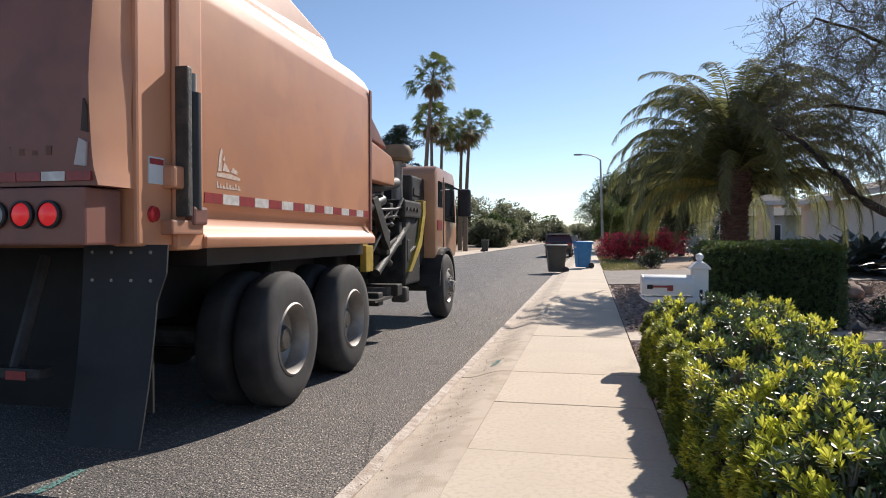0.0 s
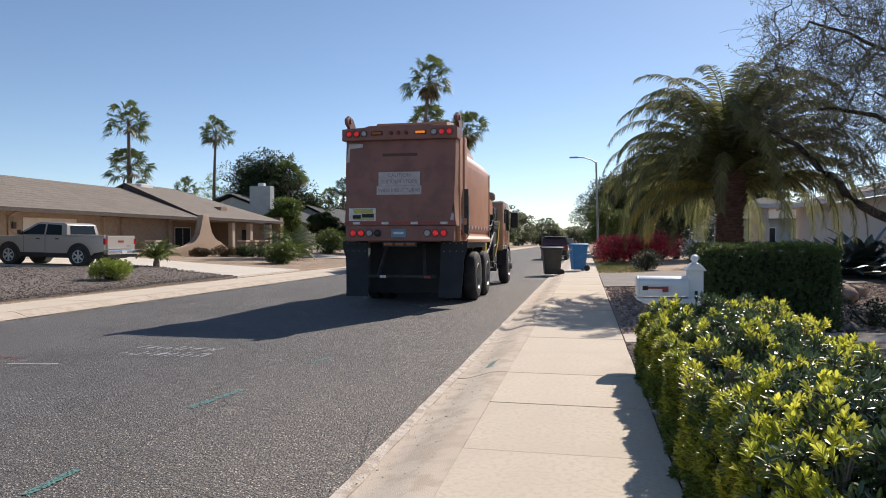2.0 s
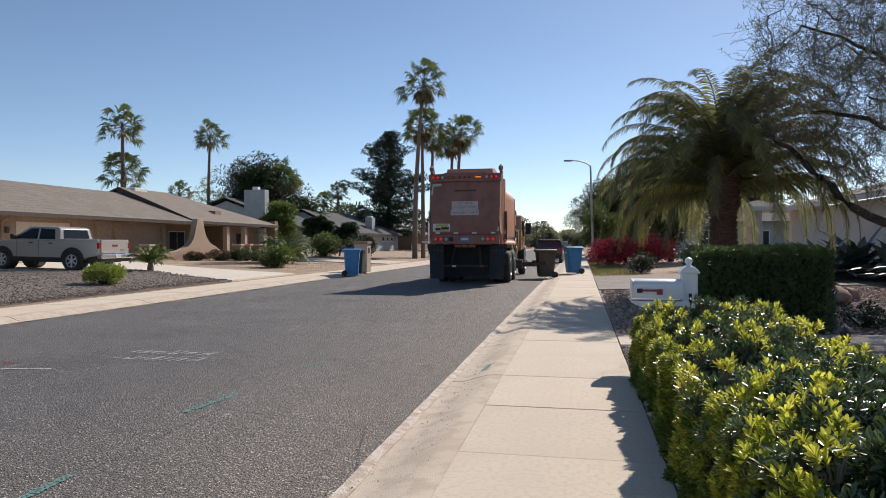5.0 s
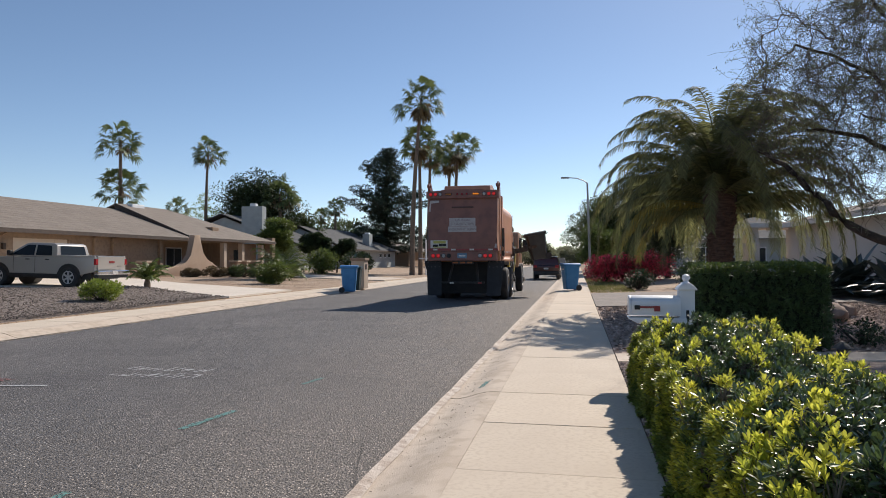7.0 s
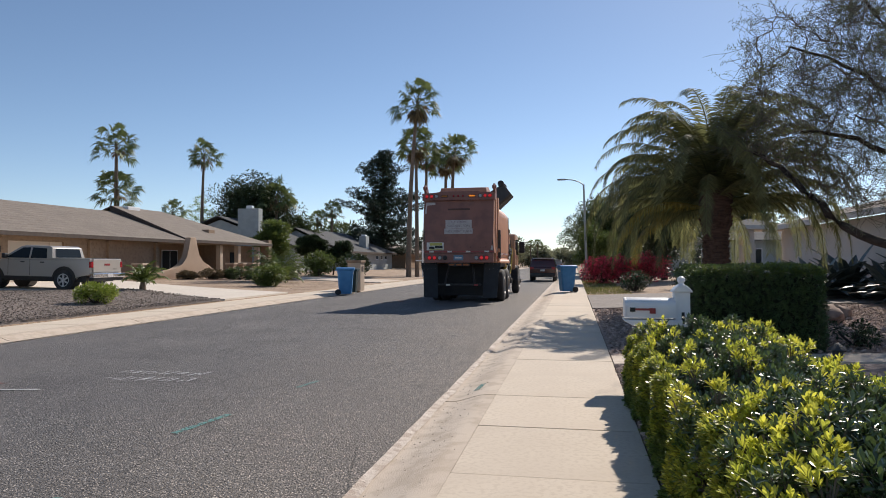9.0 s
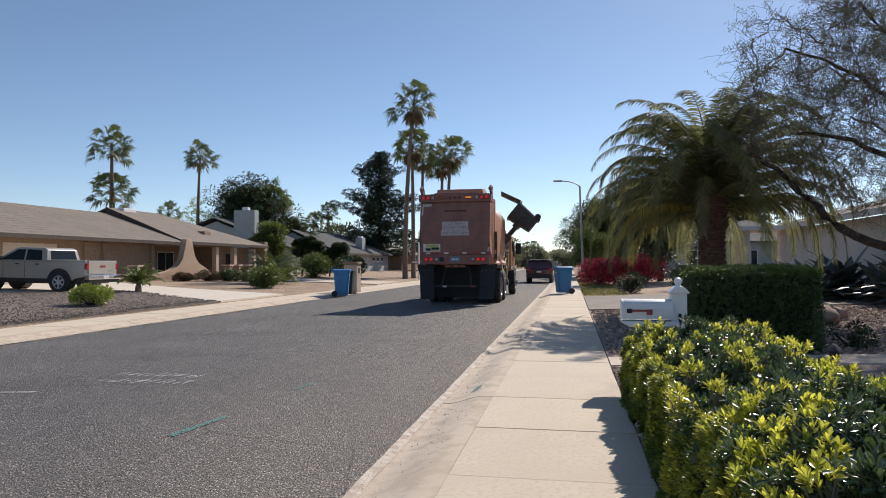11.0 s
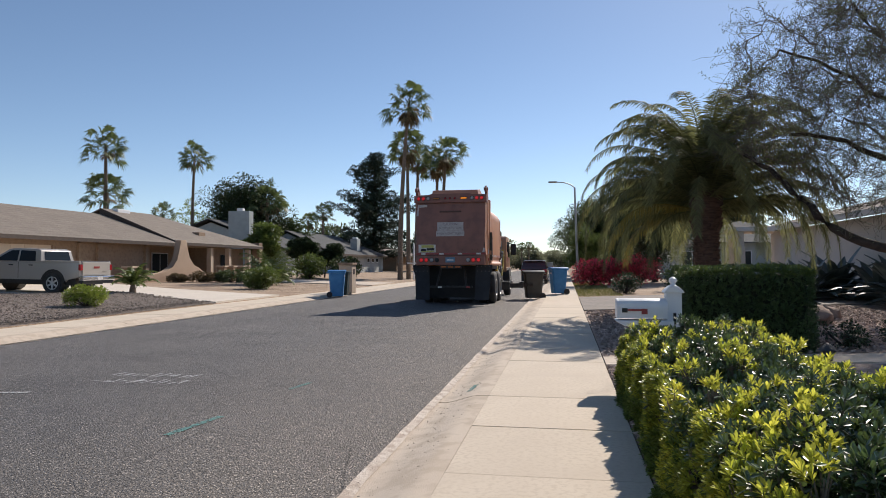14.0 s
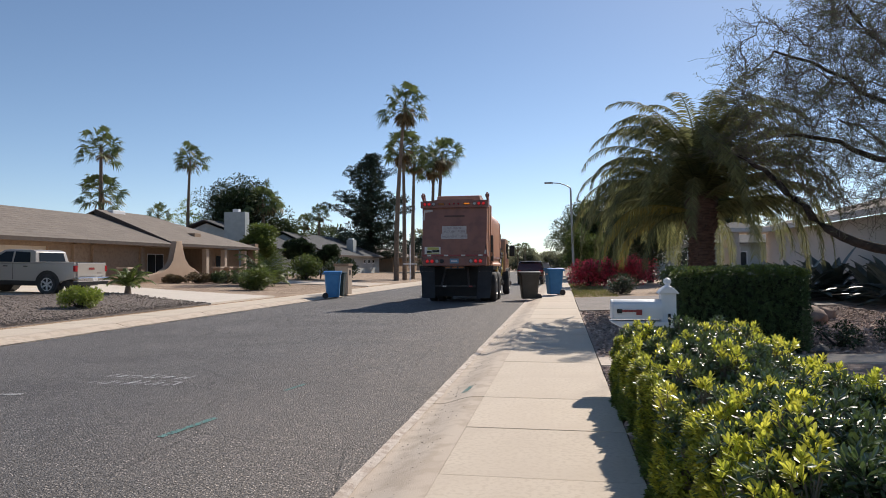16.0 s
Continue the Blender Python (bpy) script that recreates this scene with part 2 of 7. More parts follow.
STUCCO_WHITE = surf("white_stucco", (0.64, 0.60, 0.55), (0.69, 0.65, 0.60), 1.2, 0.95, 0.2, 60)
SIDING = surf("grey_siding", (0.35, 0.37, 0.36), (0.41, 0.43, 0.42), 1.5, 0.9, 0.2, 40)
SHINGLE = surf("tan_shingle", (0.215, 0.18, 0.15), (0.265, 0.225, 0.185), 1.0, 0.95, 0.6, 30, fine=(0.20, 0.16, 0.13), fscale=12, obj_random=0.04)
SHINGLE_GREY = surf("grey_shingle", (0.07, 0.072, 0.075), (0.105, 0.106, 0.108), 1.0, 0.95, 0.6, 30, fine=(0.06, 0.062, 0.064), fscale=12, obj_random=0.08)
TRIM_BROWN = surf("brown_trim", (0.05, 0.032, 0.024), (0.075, 0.05, 0.036), 4, 0.7)
GARAGE = surf("garage_door_paint", (0.58, 0.48, 0.37), (0.62, 0.51, 0.40), 2, 0.6)
TRUNK = surf("palm_trunk", (0.13, 0.095, 0.07), (0.24, 0.18, 0.13), 5, 0.95, 0.9, 14, stretch=(1, 1, 5))
DATE_TRUNK = surf("date_palm_trunk", (0.07, 0.038, 0.028), (0.14, 0.08, 0.058), 5, 0.95, 0.9, 14, stretch=(1, 1, 5))
BARK = surf("dark_bark", (0.035, 0.026, 0.022), (0.075, 0.055, 0.042), 9, 0.95, 0.8, 30)
TWIG = surf("twigs", (0.12, 0.095, 0.075), (0.19, 0.155, 0.12), 6, 0.9)
FROND = surf("date_palm_frond", (0.14, 0.15, 0.065), (0.21, 0.21, 0.085), 2.0, 0.65, island=0.35, transl=0.5)
FROND_YELLOW = surf("yellow_frond", (0.34, 0.27, 0.05), (0.24, 0.2, 0.05), 2.0, 0.5, island=0.3, transl=0.35)
FAN = surf("fan_palm_leaf", (0.10, 0.135, 0.05), (0.155, 0.19, 0.07), 2.0, 0.55, island=0.35, transl=0.35)
FAN_DRY = surf("dry_palm_leaf", (0.22, 0.165, 0.09), (0.15, 0.11, 0.06), 2.0, 0.8, island=0.3, transl=0.2)
LEAF_DARK = surf("dark_leaf", (0.03, 0.05, 0.02), (0.05, 0.075, 0.028), 3, 0.5, island=0.4, transl=0.2)
LEAF_PINE = surf("pine_needles", (0.026, 0.045, 0.03), (0.042, 0.065, 0.042), 3, 0.6, island=0.4, transl=0.15)
LEAF_MID = surf("mid_leaf", (0.07, 0.10, 0.035), (0.105, 0.135, 0.048), 3, 0.45, island=0.4, transl=0.3)
LEAF_BRIGHT = surf("bright_leaf", (0.23, 0.30, 0.045), (0.31, 0.36, 0.065), 3, 0.4, island=0.3, transl=0.4)
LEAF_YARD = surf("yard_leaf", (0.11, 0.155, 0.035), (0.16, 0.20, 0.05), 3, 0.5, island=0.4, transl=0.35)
# Leaf colour lifted and greyed to stand in for distance haze.
LEAF_HAZE = surf("hazed_distant_leaf", (0.19, 0.20, 0.12), (0.25, 0.255, 0.16), 1, 0.7, island=0.3, transl=0.55)
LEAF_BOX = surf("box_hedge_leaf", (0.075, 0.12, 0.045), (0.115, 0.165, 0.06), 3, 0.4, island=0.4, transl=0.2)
# Shaded green of the hedge's low side; LEAF_SIDE is the lit one.
LEAF_SHADE = surf("shaded_side_leaf", (0.14, 0.19, 0.04), (0.21, 0.25, 0.05), 4, 0.35, island=0.4, transl=0.35)
LEAF_GLOSS = surf("glossy_leaf", (0.065, 0.105, 0.035), (0.11, 0.155, 0.05), 4, 0.3, island=0.45, transl=0.25, spec=1.0, coat=0.12)
LEAF_NEW = surf("young_leaf", (0.74, 0.69, 0.10), (0.54, 0.57, 0.075), 4, 0.3, island=0.38, transl=0.46)
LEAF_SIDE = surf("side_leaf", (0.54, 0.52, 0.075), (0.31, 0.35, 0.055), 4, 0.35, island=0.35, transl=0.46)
LEAF_MESQUITE = surf("mesquite_leaf", (0.13, 0.15, 0.085), (0.18, 0.20, 0.115), 3, 0.5, island=0.4, transl=0.45)
AGAVE = surf("agave_leaf", (0.08, 0.105, 0.10), (0.125, 0.155, 0.145), 4, 0.4, island=0.25)
BRACT = surf("red_bract", (0.80, 0.06, 0.10), (0.85, 0.12, 0.18), 4, 0.6, island=0.3, transl=0.55)
# Near-black green: shade inside the hedges, put into a solid core.
HEDGE_CORE = surf("hedge_core_shade", (0.012, 0.018, 0.008), (0.02, 0.028, 0.012), 10, 0.9)
CAR_TAN = surf("sand_car_paint", (0.40, 0.36, 0.315), (0.42, 0.38, 0.335), 1, 0.35, coat=0.5)
CAR_RED = surf("dark_red_car_paint", (0.06, 0.016, 0.016), (0.07, 0.018, 0.018), 1, 0.25, coat=0.7, metal=0.2)
CAR_WHITE = surf("white_car_paint", (0.7, 0.7, 0.7), (0.72, 0.72, 0.72), 1, 0.3, coat=0.5)
# Distance haze is put into the hills' blue-grey base colour.
HILL = surf("hazy_hill", (0.24, 0.28, 0.36), (0.27, 0.31, 0.38), 0.02, 1.0)


# ---- mesh helpers ----
def mesh_of(name, bm, mat, smooth=False):
    me = bpy.data.meshes.new(name)
    bmesh.ops.recalc_face_normals(bm, faces=bm.faces)
    if smooth:
        for f in bm.faces:
            f.smooth = True
    bm.to_mesh(me)
    bm.free()
    if mat:
        me.materials.append(mat)
    return me


def part(name, bm, mat, parent=None, label="", smooth=False, at=None):
    ob = new(name, mesh_of(name, bm, mat, smooth))
    if smooth:
        ob.data.set_sharp_from_angle(angle=radians(38))
    if parent:
        ob.parent = parent
    if at is not None:
        ob.matrix_basis = at
    if label:
        ob["label"] = label
    return ob


def thing(name, label, category, at=None, group="", kind=""):
    ob = new(name)
    ob.empty_display_size = 0.2
    if at is not None:
        ob.matrix_basis = at
    return tagged(ob, label, category, group, kind)


def raw(name, v, f, mat, parent=None, label="", smooth=False):
    me = bpy.data.meshes.new(name)
    me.from_pydata(v, [], f)
    if smooth:
        me.polygons.foreach_set("use_smooth", [True] * len(me.polygons))
    me.materials.append(mat)
    ob = new(name, me)
    if parent:
        ob.parent = parent
    if label:
        ob["label"] = label
    return ob


def box(bm, x0, x1, y0, y1, z0, z1, r=0.0):
    m = Matrix.LocRotScale(((x0 + x1) / 2, (y0 + y1) / 2, (z0 + z1) / 2), None, (x1 - x0, y1 - y0, z1 - z0))
    vs = bmesh.ops.create_cube(bm, size=1, matrix=m)["verts"]
    if r:
        es = list({e for v in vs for e in v.link_edges})
        bmesh.ops.bevel(bm, geom=es, offset=r, segments=2, profile=0.6, affect="EDGES")
    return bm


def B(*a, r=0.0):
    return box(bmesh.new(), *a, r=r)


def rod(bm, p, q, r0, r1=None, n=12):
    p, q = Vector(p), Vector(q)
    m = Matrix.Translation((p + q) / 2) @ (q - p).to_track_quat("Z", "Y").to_matrix().to_4x4()
    bmesh.ops.create_cone(bm, cap_ends=True, segments=n, radius1=r0, radius2=r0 if r1 is None else r1, depth=(q - p).length, matrix=m)
    return bm


def prism(bm, pts, axis, a, b, bevel=0.0):
    """A polygon given in the two other axes (x,y,z order), drawn out along axis from a to b."""
    def put(p, s):
        return {"x": (s, p[0], p[1]), "y": (p[0], s, p[1]), "z": (p[0], p[1], s)}[axis]
    va = [bm.verts.new(put(p, a)) for p in pts]
    vb = [bm.verts.new(put(p, b)) for p in pts]
    n = len(pts)
    bm.faces.new(va)
    bm.faces.new(list(reversed(vb)))
    for i in range(n):
        bm.faces.new((va[i], vb[i], vb[(i + 1) % n], va[(i + 1) % n]))
    if bevel:
        es = list({e for v in va + vb for e in v.link_edges})
        bmesh.ops.bevel(bm, geom=es, offset=bevel, segments=2, profile=0.6, affect="EDGES")
    return bm


def lathe(bm, prof, n=24, m=Matrix(), caps=True):
    """Rings of (radius, height) round the local z axis."""
    rings = []
    for r, z in prof:
        rings.append([bm.verts.new(m @ Vector((r * math.cos(2 * math.pi * i / n), r * math.sin(2 * math.pi * i / n), z))) for i in range(n)])
    for a, b in zip(rings, rings[1:]):
        for i in range(n):
            bm.faces.new((a[i], a[(i + 1) % n], b[(i + 1) % n], b[i]))
    for ring in (rings[0], rings[-1]) if caps else ():
        bm.faces.new(ring)
    return bm


def lettering(name, text, size, mat, parent, at, label=""):
    cu = bpy.data.curves.new(name, "FONT")
    cu.body, cu.size, cu.align_x, cu.align_y, cu.extrude = text, size, "CENTER", "CENTER", 0.001
    tmp = bpy.data.objects.new("tmp", cu)
    me = bpy.data.meshes.new_from_object(tmp)
    bpy.data.objects.remove(tmp)
    me.materials.append(mat)
    ob = new(name, me)
    ob.parent, ob.matrix_basis = parent, at
    if label:
        ob["label"] = label
    return ob


class Soup:
    """Many small pieces joined into one mesh."""
    def __init__(self):
        self.v, self.f, self.n = [], [], 0

    def tube(self, pts, r0, r1, sides=5):
        pts = [Vector(p) for p in pts]
        base, k = self.n, len(pts)
        for i, p in enumerate(pts):
            d = (pts[min(i + 1, k - 1)] - pts[max(i - 1, 0)]).normalized()
            u = d.orthogonal().normalized()
            w = d.cross(u)
            r = r0 + (r1 - r0) * i / (k - 1)
            for s in range(sides):
                a = 2 * math.pi * s / sides
                self.v.append(p + (u * math.cos(a) + w * math.sin(a)) * r)
        for i in range(k - 1):
            for s in range(sides):
                a, b = base + i * sides + s, base + i * sides + (s + 1) % sides
                self.f.append((a, b, b + sides, a + sides))
        self.n += k * sides

    def poly(self, *pts):
        self.v.extend(pts)
        self.f.append(tuple(range(self.n, self.n + len(pts))))
        self.n += len(pts)

    def strip(self, left, right):
        k = len(left)
        self.v.extend(left)
        self.v.extend(right)
        for i in range(k - 1):
            self.f.append((self.n + i, self.n + i + 1, self.n + k + i + 1, self.n + k + i))
        self.n += 2 * k

    def stamp(self, tv, tf, mats):
        tv = np.asarray(tv, float)
        for m in mats:
            m = np.asarray(m)
            self.v.extend((tv @ m[:3, :3].T + m[:3, 3]).tolist())
            self.f.extend(tuple(i + self.n for i in f) for f in tf)
            self.n += len(tv)

    def ob(self, name, mat, parent=None, label="", smooth=False):
        return raw(name, self.v, self.f, mat, parent, label, smooth)


rng = random.Random(7)


def unit():
    z = rng.uniform(-1, 1)
    a = rng.uniform(0, 2 * math.pi)
    s = math.sqrt(1 - z * z)
    return Vector((s * math.cos(a), s * math.sin(a), z))


LEAF_V = [(0, 0, 0), (-0.5, 0.45, 0.10), (0, 1, 0.02), (0.5, 0.45, 0.10), (0, 0.5, 0)]
LEAF_F = [(0, 4, 1), (1, 4, 2), (0, 3, 4), (3, 2, 4)]
# a broad rounded leaf, folded along its rib and bent back at the tip
OVAL_V = [(0, 0, 0), (-0.34, 0.42, 0.035), (-0.46, 0.70, 0.03), (-0.22, 0.95, -0.01), (0, 1.0, -0.03), (0.22, 0.95, -0.01), (0.46, 0.70, 0.03), (0.34, 0.42, 0.035), (0, 0.62, 0.0)]
OVAL_F = [(0, 8, 1), (1, 8, 2), (2, 8, 3), (3, 8, 4), (4, 8, 5), (5, 8, 6), (6, 8, 7), (7, 8, 0)]


def leaf_m(p, way, length, width):
    way = Vector(way).normalized()
    q = way.to_track_quat("Y", "Z").to_matrix().to_4x4()
    return Matrix.Translation(p) @ q @ Matrix.Rotation(rng.uniform(-0.6, 0.6), 4, "Y") @ Matrix.Diagonal((width, length, length, 1))


def clumps(soup, centres, per, size, radius, flat=1.0, width=0.6):
    for c in centres:
        c = Vector(c)
        ms = []
        for _ in range(per):
            u = unit()
            u.z *= flat
            ms.append(leaf_m(c + u * radius * rng.uniform(0.35, 1.0) ** 0.6, u + unit() * 0.7, size * rng.uniform(0.7, 1.3), size * width * rng.uniform(0.7, 1.2)))
        soup.stamp(LEAF_V, LEAF_F, ms)


# ---- ground, road, pavements ----
def ground_z(x):
    if x < -11.65:
        return 0.13 + min(0.0215 * (-x - 11.65), 0.7)
    if x > 0.5:
        return 0.10 + min(0.03 * (x - 0.5), 0.5)
    return -0.12


def build_ground():
    xs = [-2500, -900, -300, -120, -60, -44, -36, -30, -26, -22, -18, -15, -13, -11.66, -11.6, -9.4, -1.8, 0.44, 0.5, 1.5, 3, 5, 8, 12, 17, 25, 40, 90, 300, 900, 2500]
    ys = [-600, -120, -30, -10, 0, 10, 20, 30, 40, 50, 60, 80, 110, 150, 250, 500, 1200, 3500]
    v = [(x, y, ground_z(x) + (0.03 * noise.noise((x * 0.4, y * 0.4, 0)) if 2 < x < 40 or -45 < x < -14 else 0)) for y in ys for x in xs]
    n = len(xs)
    f = [(j * n + i, j * n + i + 1, (j + 1) * n + i + 1, (j + 1) * n + i) for j in range(len(ys) - 1) for i in range(n - 1)]
    g = raw("ground", v, f, GRAVEL_TAN)
    tagged(g, "tan decomposed granite yards along the street", "ground", kind="structure")


build_ground()


def build_road():
    # slight crown, worn patches
    xs = [-9.9, -9.3, -7.5, -5.6, -3.6, -2.0, -1.28]
    ys = [-40 + 4 * i for i in range(40)] + [130, 200, 400, 900]
    def z(x):
        return 0.012 + 0.05 * (1 - ((x + 5.6) / 4.3) ** 2) * 0.6
    v = [(x, y, z(x)) for y in ys for x in xs]
    n = len(xs)
    f = [(j * n + i, j * n + i + 1, (j + 1) * n + i + 1, (j + 1) * n + i) for j in range(len(ys) - 1) for i in range(n - 1)]
    v += [(x, y, -0.12) for y in (-40, 900) for x in (-9.9, -1.28)]
    tagged(raw("road", v, f, ASPHALT), "grey worn asphalt residential street", "road", kind="structure")


build_road()


def curb(side):
    """Rolled concrete curb in lengths of three slabs."""
    root = thing("curb_near" if side > 0 else "curb_far", "pale rolled concrete curb beside the asphalt", "curb", kind="structure")
    prof = [(-1.34, -0.1), (-1.34, 0.020)]
    for k in range(13):
        t = k / 12
        prof.append((-1.24 + 0.40 * t, 0.014 + 0.087 * t * t * (3 - 2 * t)))
    prof += [(-0.763, 0.102), (-0.763, -0.1)]
    if side < 0:
        prof = [(-11.15 - p[0], p[1] + 0.004) for p in prof]
    me = mesh_of("curb_length", prism(bmesh.new(), prof, "y", 0.010, 3.800), CURB, True)
    me.set_sharp_from_angle(angle=radians(38))
    for i in range(-3, 25):
        o = new("curb_length", me)
        o.parent, o.location = root, (0, 6.79 + 3.81 * i, 0)
    a, b = (-1.36, -1.20) if side > 0 else (-9.95, -9.79)
    lip = bmesh.new()
    prev = None
    for k in range(620):
        y = -4 + 0.25 * k
        e = 0.03 * noise.noise((y * 1.7, side, 0)) + 0.02 * noise.noise((y * 6, side, 3))
        if side > 0:
            row = [lip.verts.new((a + 0.01 + e * 0.5, y, 0.034)), lip.verts.new((b - 0.07 + e, y, 0.0225))]
        else:
            row = [lip.verts.new((a + 0.07 + e, y, 0.0275)), lip.verts.new((b - 0.01 + e * 0.5, y, 0.038))]
        if prev:
            lip.faces.new((prev[0], prev[1], row[1], row[0]))
        prev = row
    part("gutter_lip", lip, LIP, root, "whitened worn gutter edge")
    o = part("curb_length", prism(bmesh.new(), prof, "y", 6.79 + 3.81 * 25, 500), CURB, root)


curb(1)
curb(-1)


def walkway(name, x0, x1, y_first, label):
    root = thing(name, label, "pavement", kind="structure")
    part("joint_bed", B(x0 + 0.005, x1 - 0.005, -12, 110, -0.1, 0.082), JOINT, root)
    w = x1 - x0
    me = mesh_of("slab", B(-w / 2, w / 2, 0.005, 1.265, 0.0, 0.104, r=0.005), CONCRETE_SLAB)
    for i in range(-10, 75):
        o = new("slab", me)
        o.parent = root
        o.location = ((x0 + x1) / 2, y_first + 1.27 * i, 0.0015 * ((i * 7) % 3))
        o.rotation_euler = (0.0006 * ((i * 5) % 3 - 1), 0, 0)
    part("far_walk", B(x0, x1, y_first + 1.27 * 75, 500, -0.1, 0.10), CONCRETE, root)


walkway("pavement_near", -0.761, 0.50, 4.22, "pale tan concrete sidewalk with scored joints")
walkway("pavement_far", -11.65, -10.40, 4.0, "pale concrete sidewalk across the street")


def sheet(name, pts, mat, label, category, lift=0.02, thick=0.1, kind="structure"):
    bm = bmesh.new()
    top = [bm.verts.new((x, y, ground_z(x) + lift)) for x, y in pts]
    bot = [bm.verts.new((x, y, ground_z(x) + lift - thick)) for x, y in pts]
    bm.faces.new(top)
    bm.faces.new(list(reversed(bot)))
    for i in range(len(pts)):
        k = (i + 1) % len(pts)
        bm.faces.new((top[i], bot[i], bot[k], top[k]))
    return tagged(part(name, bm, mat), label, category, kind=kind)


sheet("driveway_far", [(-11.66, 21.4), (-11.66, 26.6), (-14.0, 27.4), (-18.5, 29.6), (-24.6, 33.6), (-26.4, 34.0), (-26.4, 22.4), (-16, 22.2)], CONCRETE_PALE, "pale concrete driveway in front of the tan house", "driveway", 0.06, 0.2)
sheet("driveway_grey_house", [(-11.66, 40.5), (-11.66, 46), (-21, 48), (-21, 43)], CONCRETE, "pale concrete driveway of the grey house", "driveway", 0.05, 0.2)
sheet("garden_path", [(0.51, 9.0), (0.51, 9.75), (12, 9.9), (12, 9.1)], CONCRETE, "pale concrete garden path between the hedges", "path", 0.02, 0.1)
sheet("driveway_near", [(0.51, 19.5), (0.51, 27.0), (16, 27.5), (16, 19.5)], CONCRETE_SHADED, "grey concrete driveway, coloured darker for the palm's shade", "driveway", 0.03, 0.15)
sheet("red_gravel_yard", [(0.51, 9.76), (0.51, 19.4), (16, 19.4), (16, 9.95)], BARK_MULCH, "reddish brown gravel yard", "gravel", 0.006, 0.1)
sheet("near_soil", [(0.51, -3), (0.51, 8.95), (9, 9.05), (9, -3)], BARK_MULCH, "dark reddish gravel under the hedge", "gravel", 0.004, 0.1)


def stones(name, n, place, size, mat, label):
    """Loose gravel, one joined mesh."""
    s = Soup()
    tv = [(-1, -0.7, 0), (0.9, -0.9, 0), (1.1, 0.8, 0), (-0.8, 1, 0), (0.1, 0, 1.1)]
    tf = [(0, 1, 4), (1, 2, 4), (2, 3, 4), (3, 0, 4)]
    ms = []
    for _ in range(n):
        x, y, z = place()
        k = size * rng.uniform(0.5, 1.5)
        ms.append(Matrix.Translation((x, y, z - 0.005)) @ Euler((rng.uniform(-0.4, 0.4), rng.uniform(-0.4, 0.4), rng.uniform(0, 6.3))).to_matrix().to_4x4() @ Matrix.Diagonal((k, k, k * 0.8, 1)))
    s.stamp(tv, tf, ms)
    return tagged(s.ob(name, mat), label, "gravel", kind="stuff")


def dark_bed_z(x, y):
    return ground_z(x) + 0.05 + 0.20 * math.exp(-((x + 15.5) / 2.8) ** 2 - ((y - 23.0) / 2.6) ** 2) + 0.10 * math.exp(-((x + 17) / 4) ** 2 - ((y - 18.0) / 5) ** 2)


def dark_bed():
    xs = [-11.66 - 0.55 * i for i in range(24)]
    ys = [-8 + 1.0 * i for i in range(31)]
    def edge(x):
        return min(22.6, 21.3 + 0.25 * (-11.66 - x))
    v, f = [], []
    for x in xs:
        for y in ys:
            yy = min(y, edge(x))
            v.append((x, yy, dark_bed_z(x, yy) - (0.05 if yy >= edge(x) else 0.055 if x > -11.7 else 0)))
    n = len(ys)
    f = [(i * n + j, (i + 1) * n + j, (i + 1) * n + j + 1, i * n + j + 1) for i in range(len(xs) - 1) for j in range(n - 1)]
    tagged(raw("gravel_bed", v, f, GRAVEL_DARK, smooth=True), "dark brown gravel bed mounded beside the driveway", "gravel", kind="structure")

    def place():
        x = -11.75 - 12 * rng.random() ** 1.4
        y = rng.uniform(7, edge(x) - 0.1)
        return x, y, dark_bed_z(x, y)
    stones("dark_stones", 26000, place, 0.021, GRAVEL_DARK, "loose dark brown landscaping stones")


dark_bed()


def tan_place():
    x = -12 - 8 * rng.random()
    y = rng.uniform(29.5, 41)
    return x, y, ground_z(x) + 0.01


def red_place():
    y = rng.uniform(9.9, 19)
    x = rng.uniform(0.56, 7)
    return x, y, ground_z(x) + 0.03


stones("tan_stones", 2500, tan_place, 0.014, GRAVEL_TAN, "loose tan granite stones")
stones("red_stones", 9000, red_place, 0.028, BARK_MULCH, "loose reddish brown gravel stones")


def near_place():
    return rng.uniform(0.52, 0.62), rng.uniform(2, 8.9), 0.118


stones("edge_stones", 1500, near_place, 0.02, BARK_MULCH, "loose dark stones along the sidewalk")


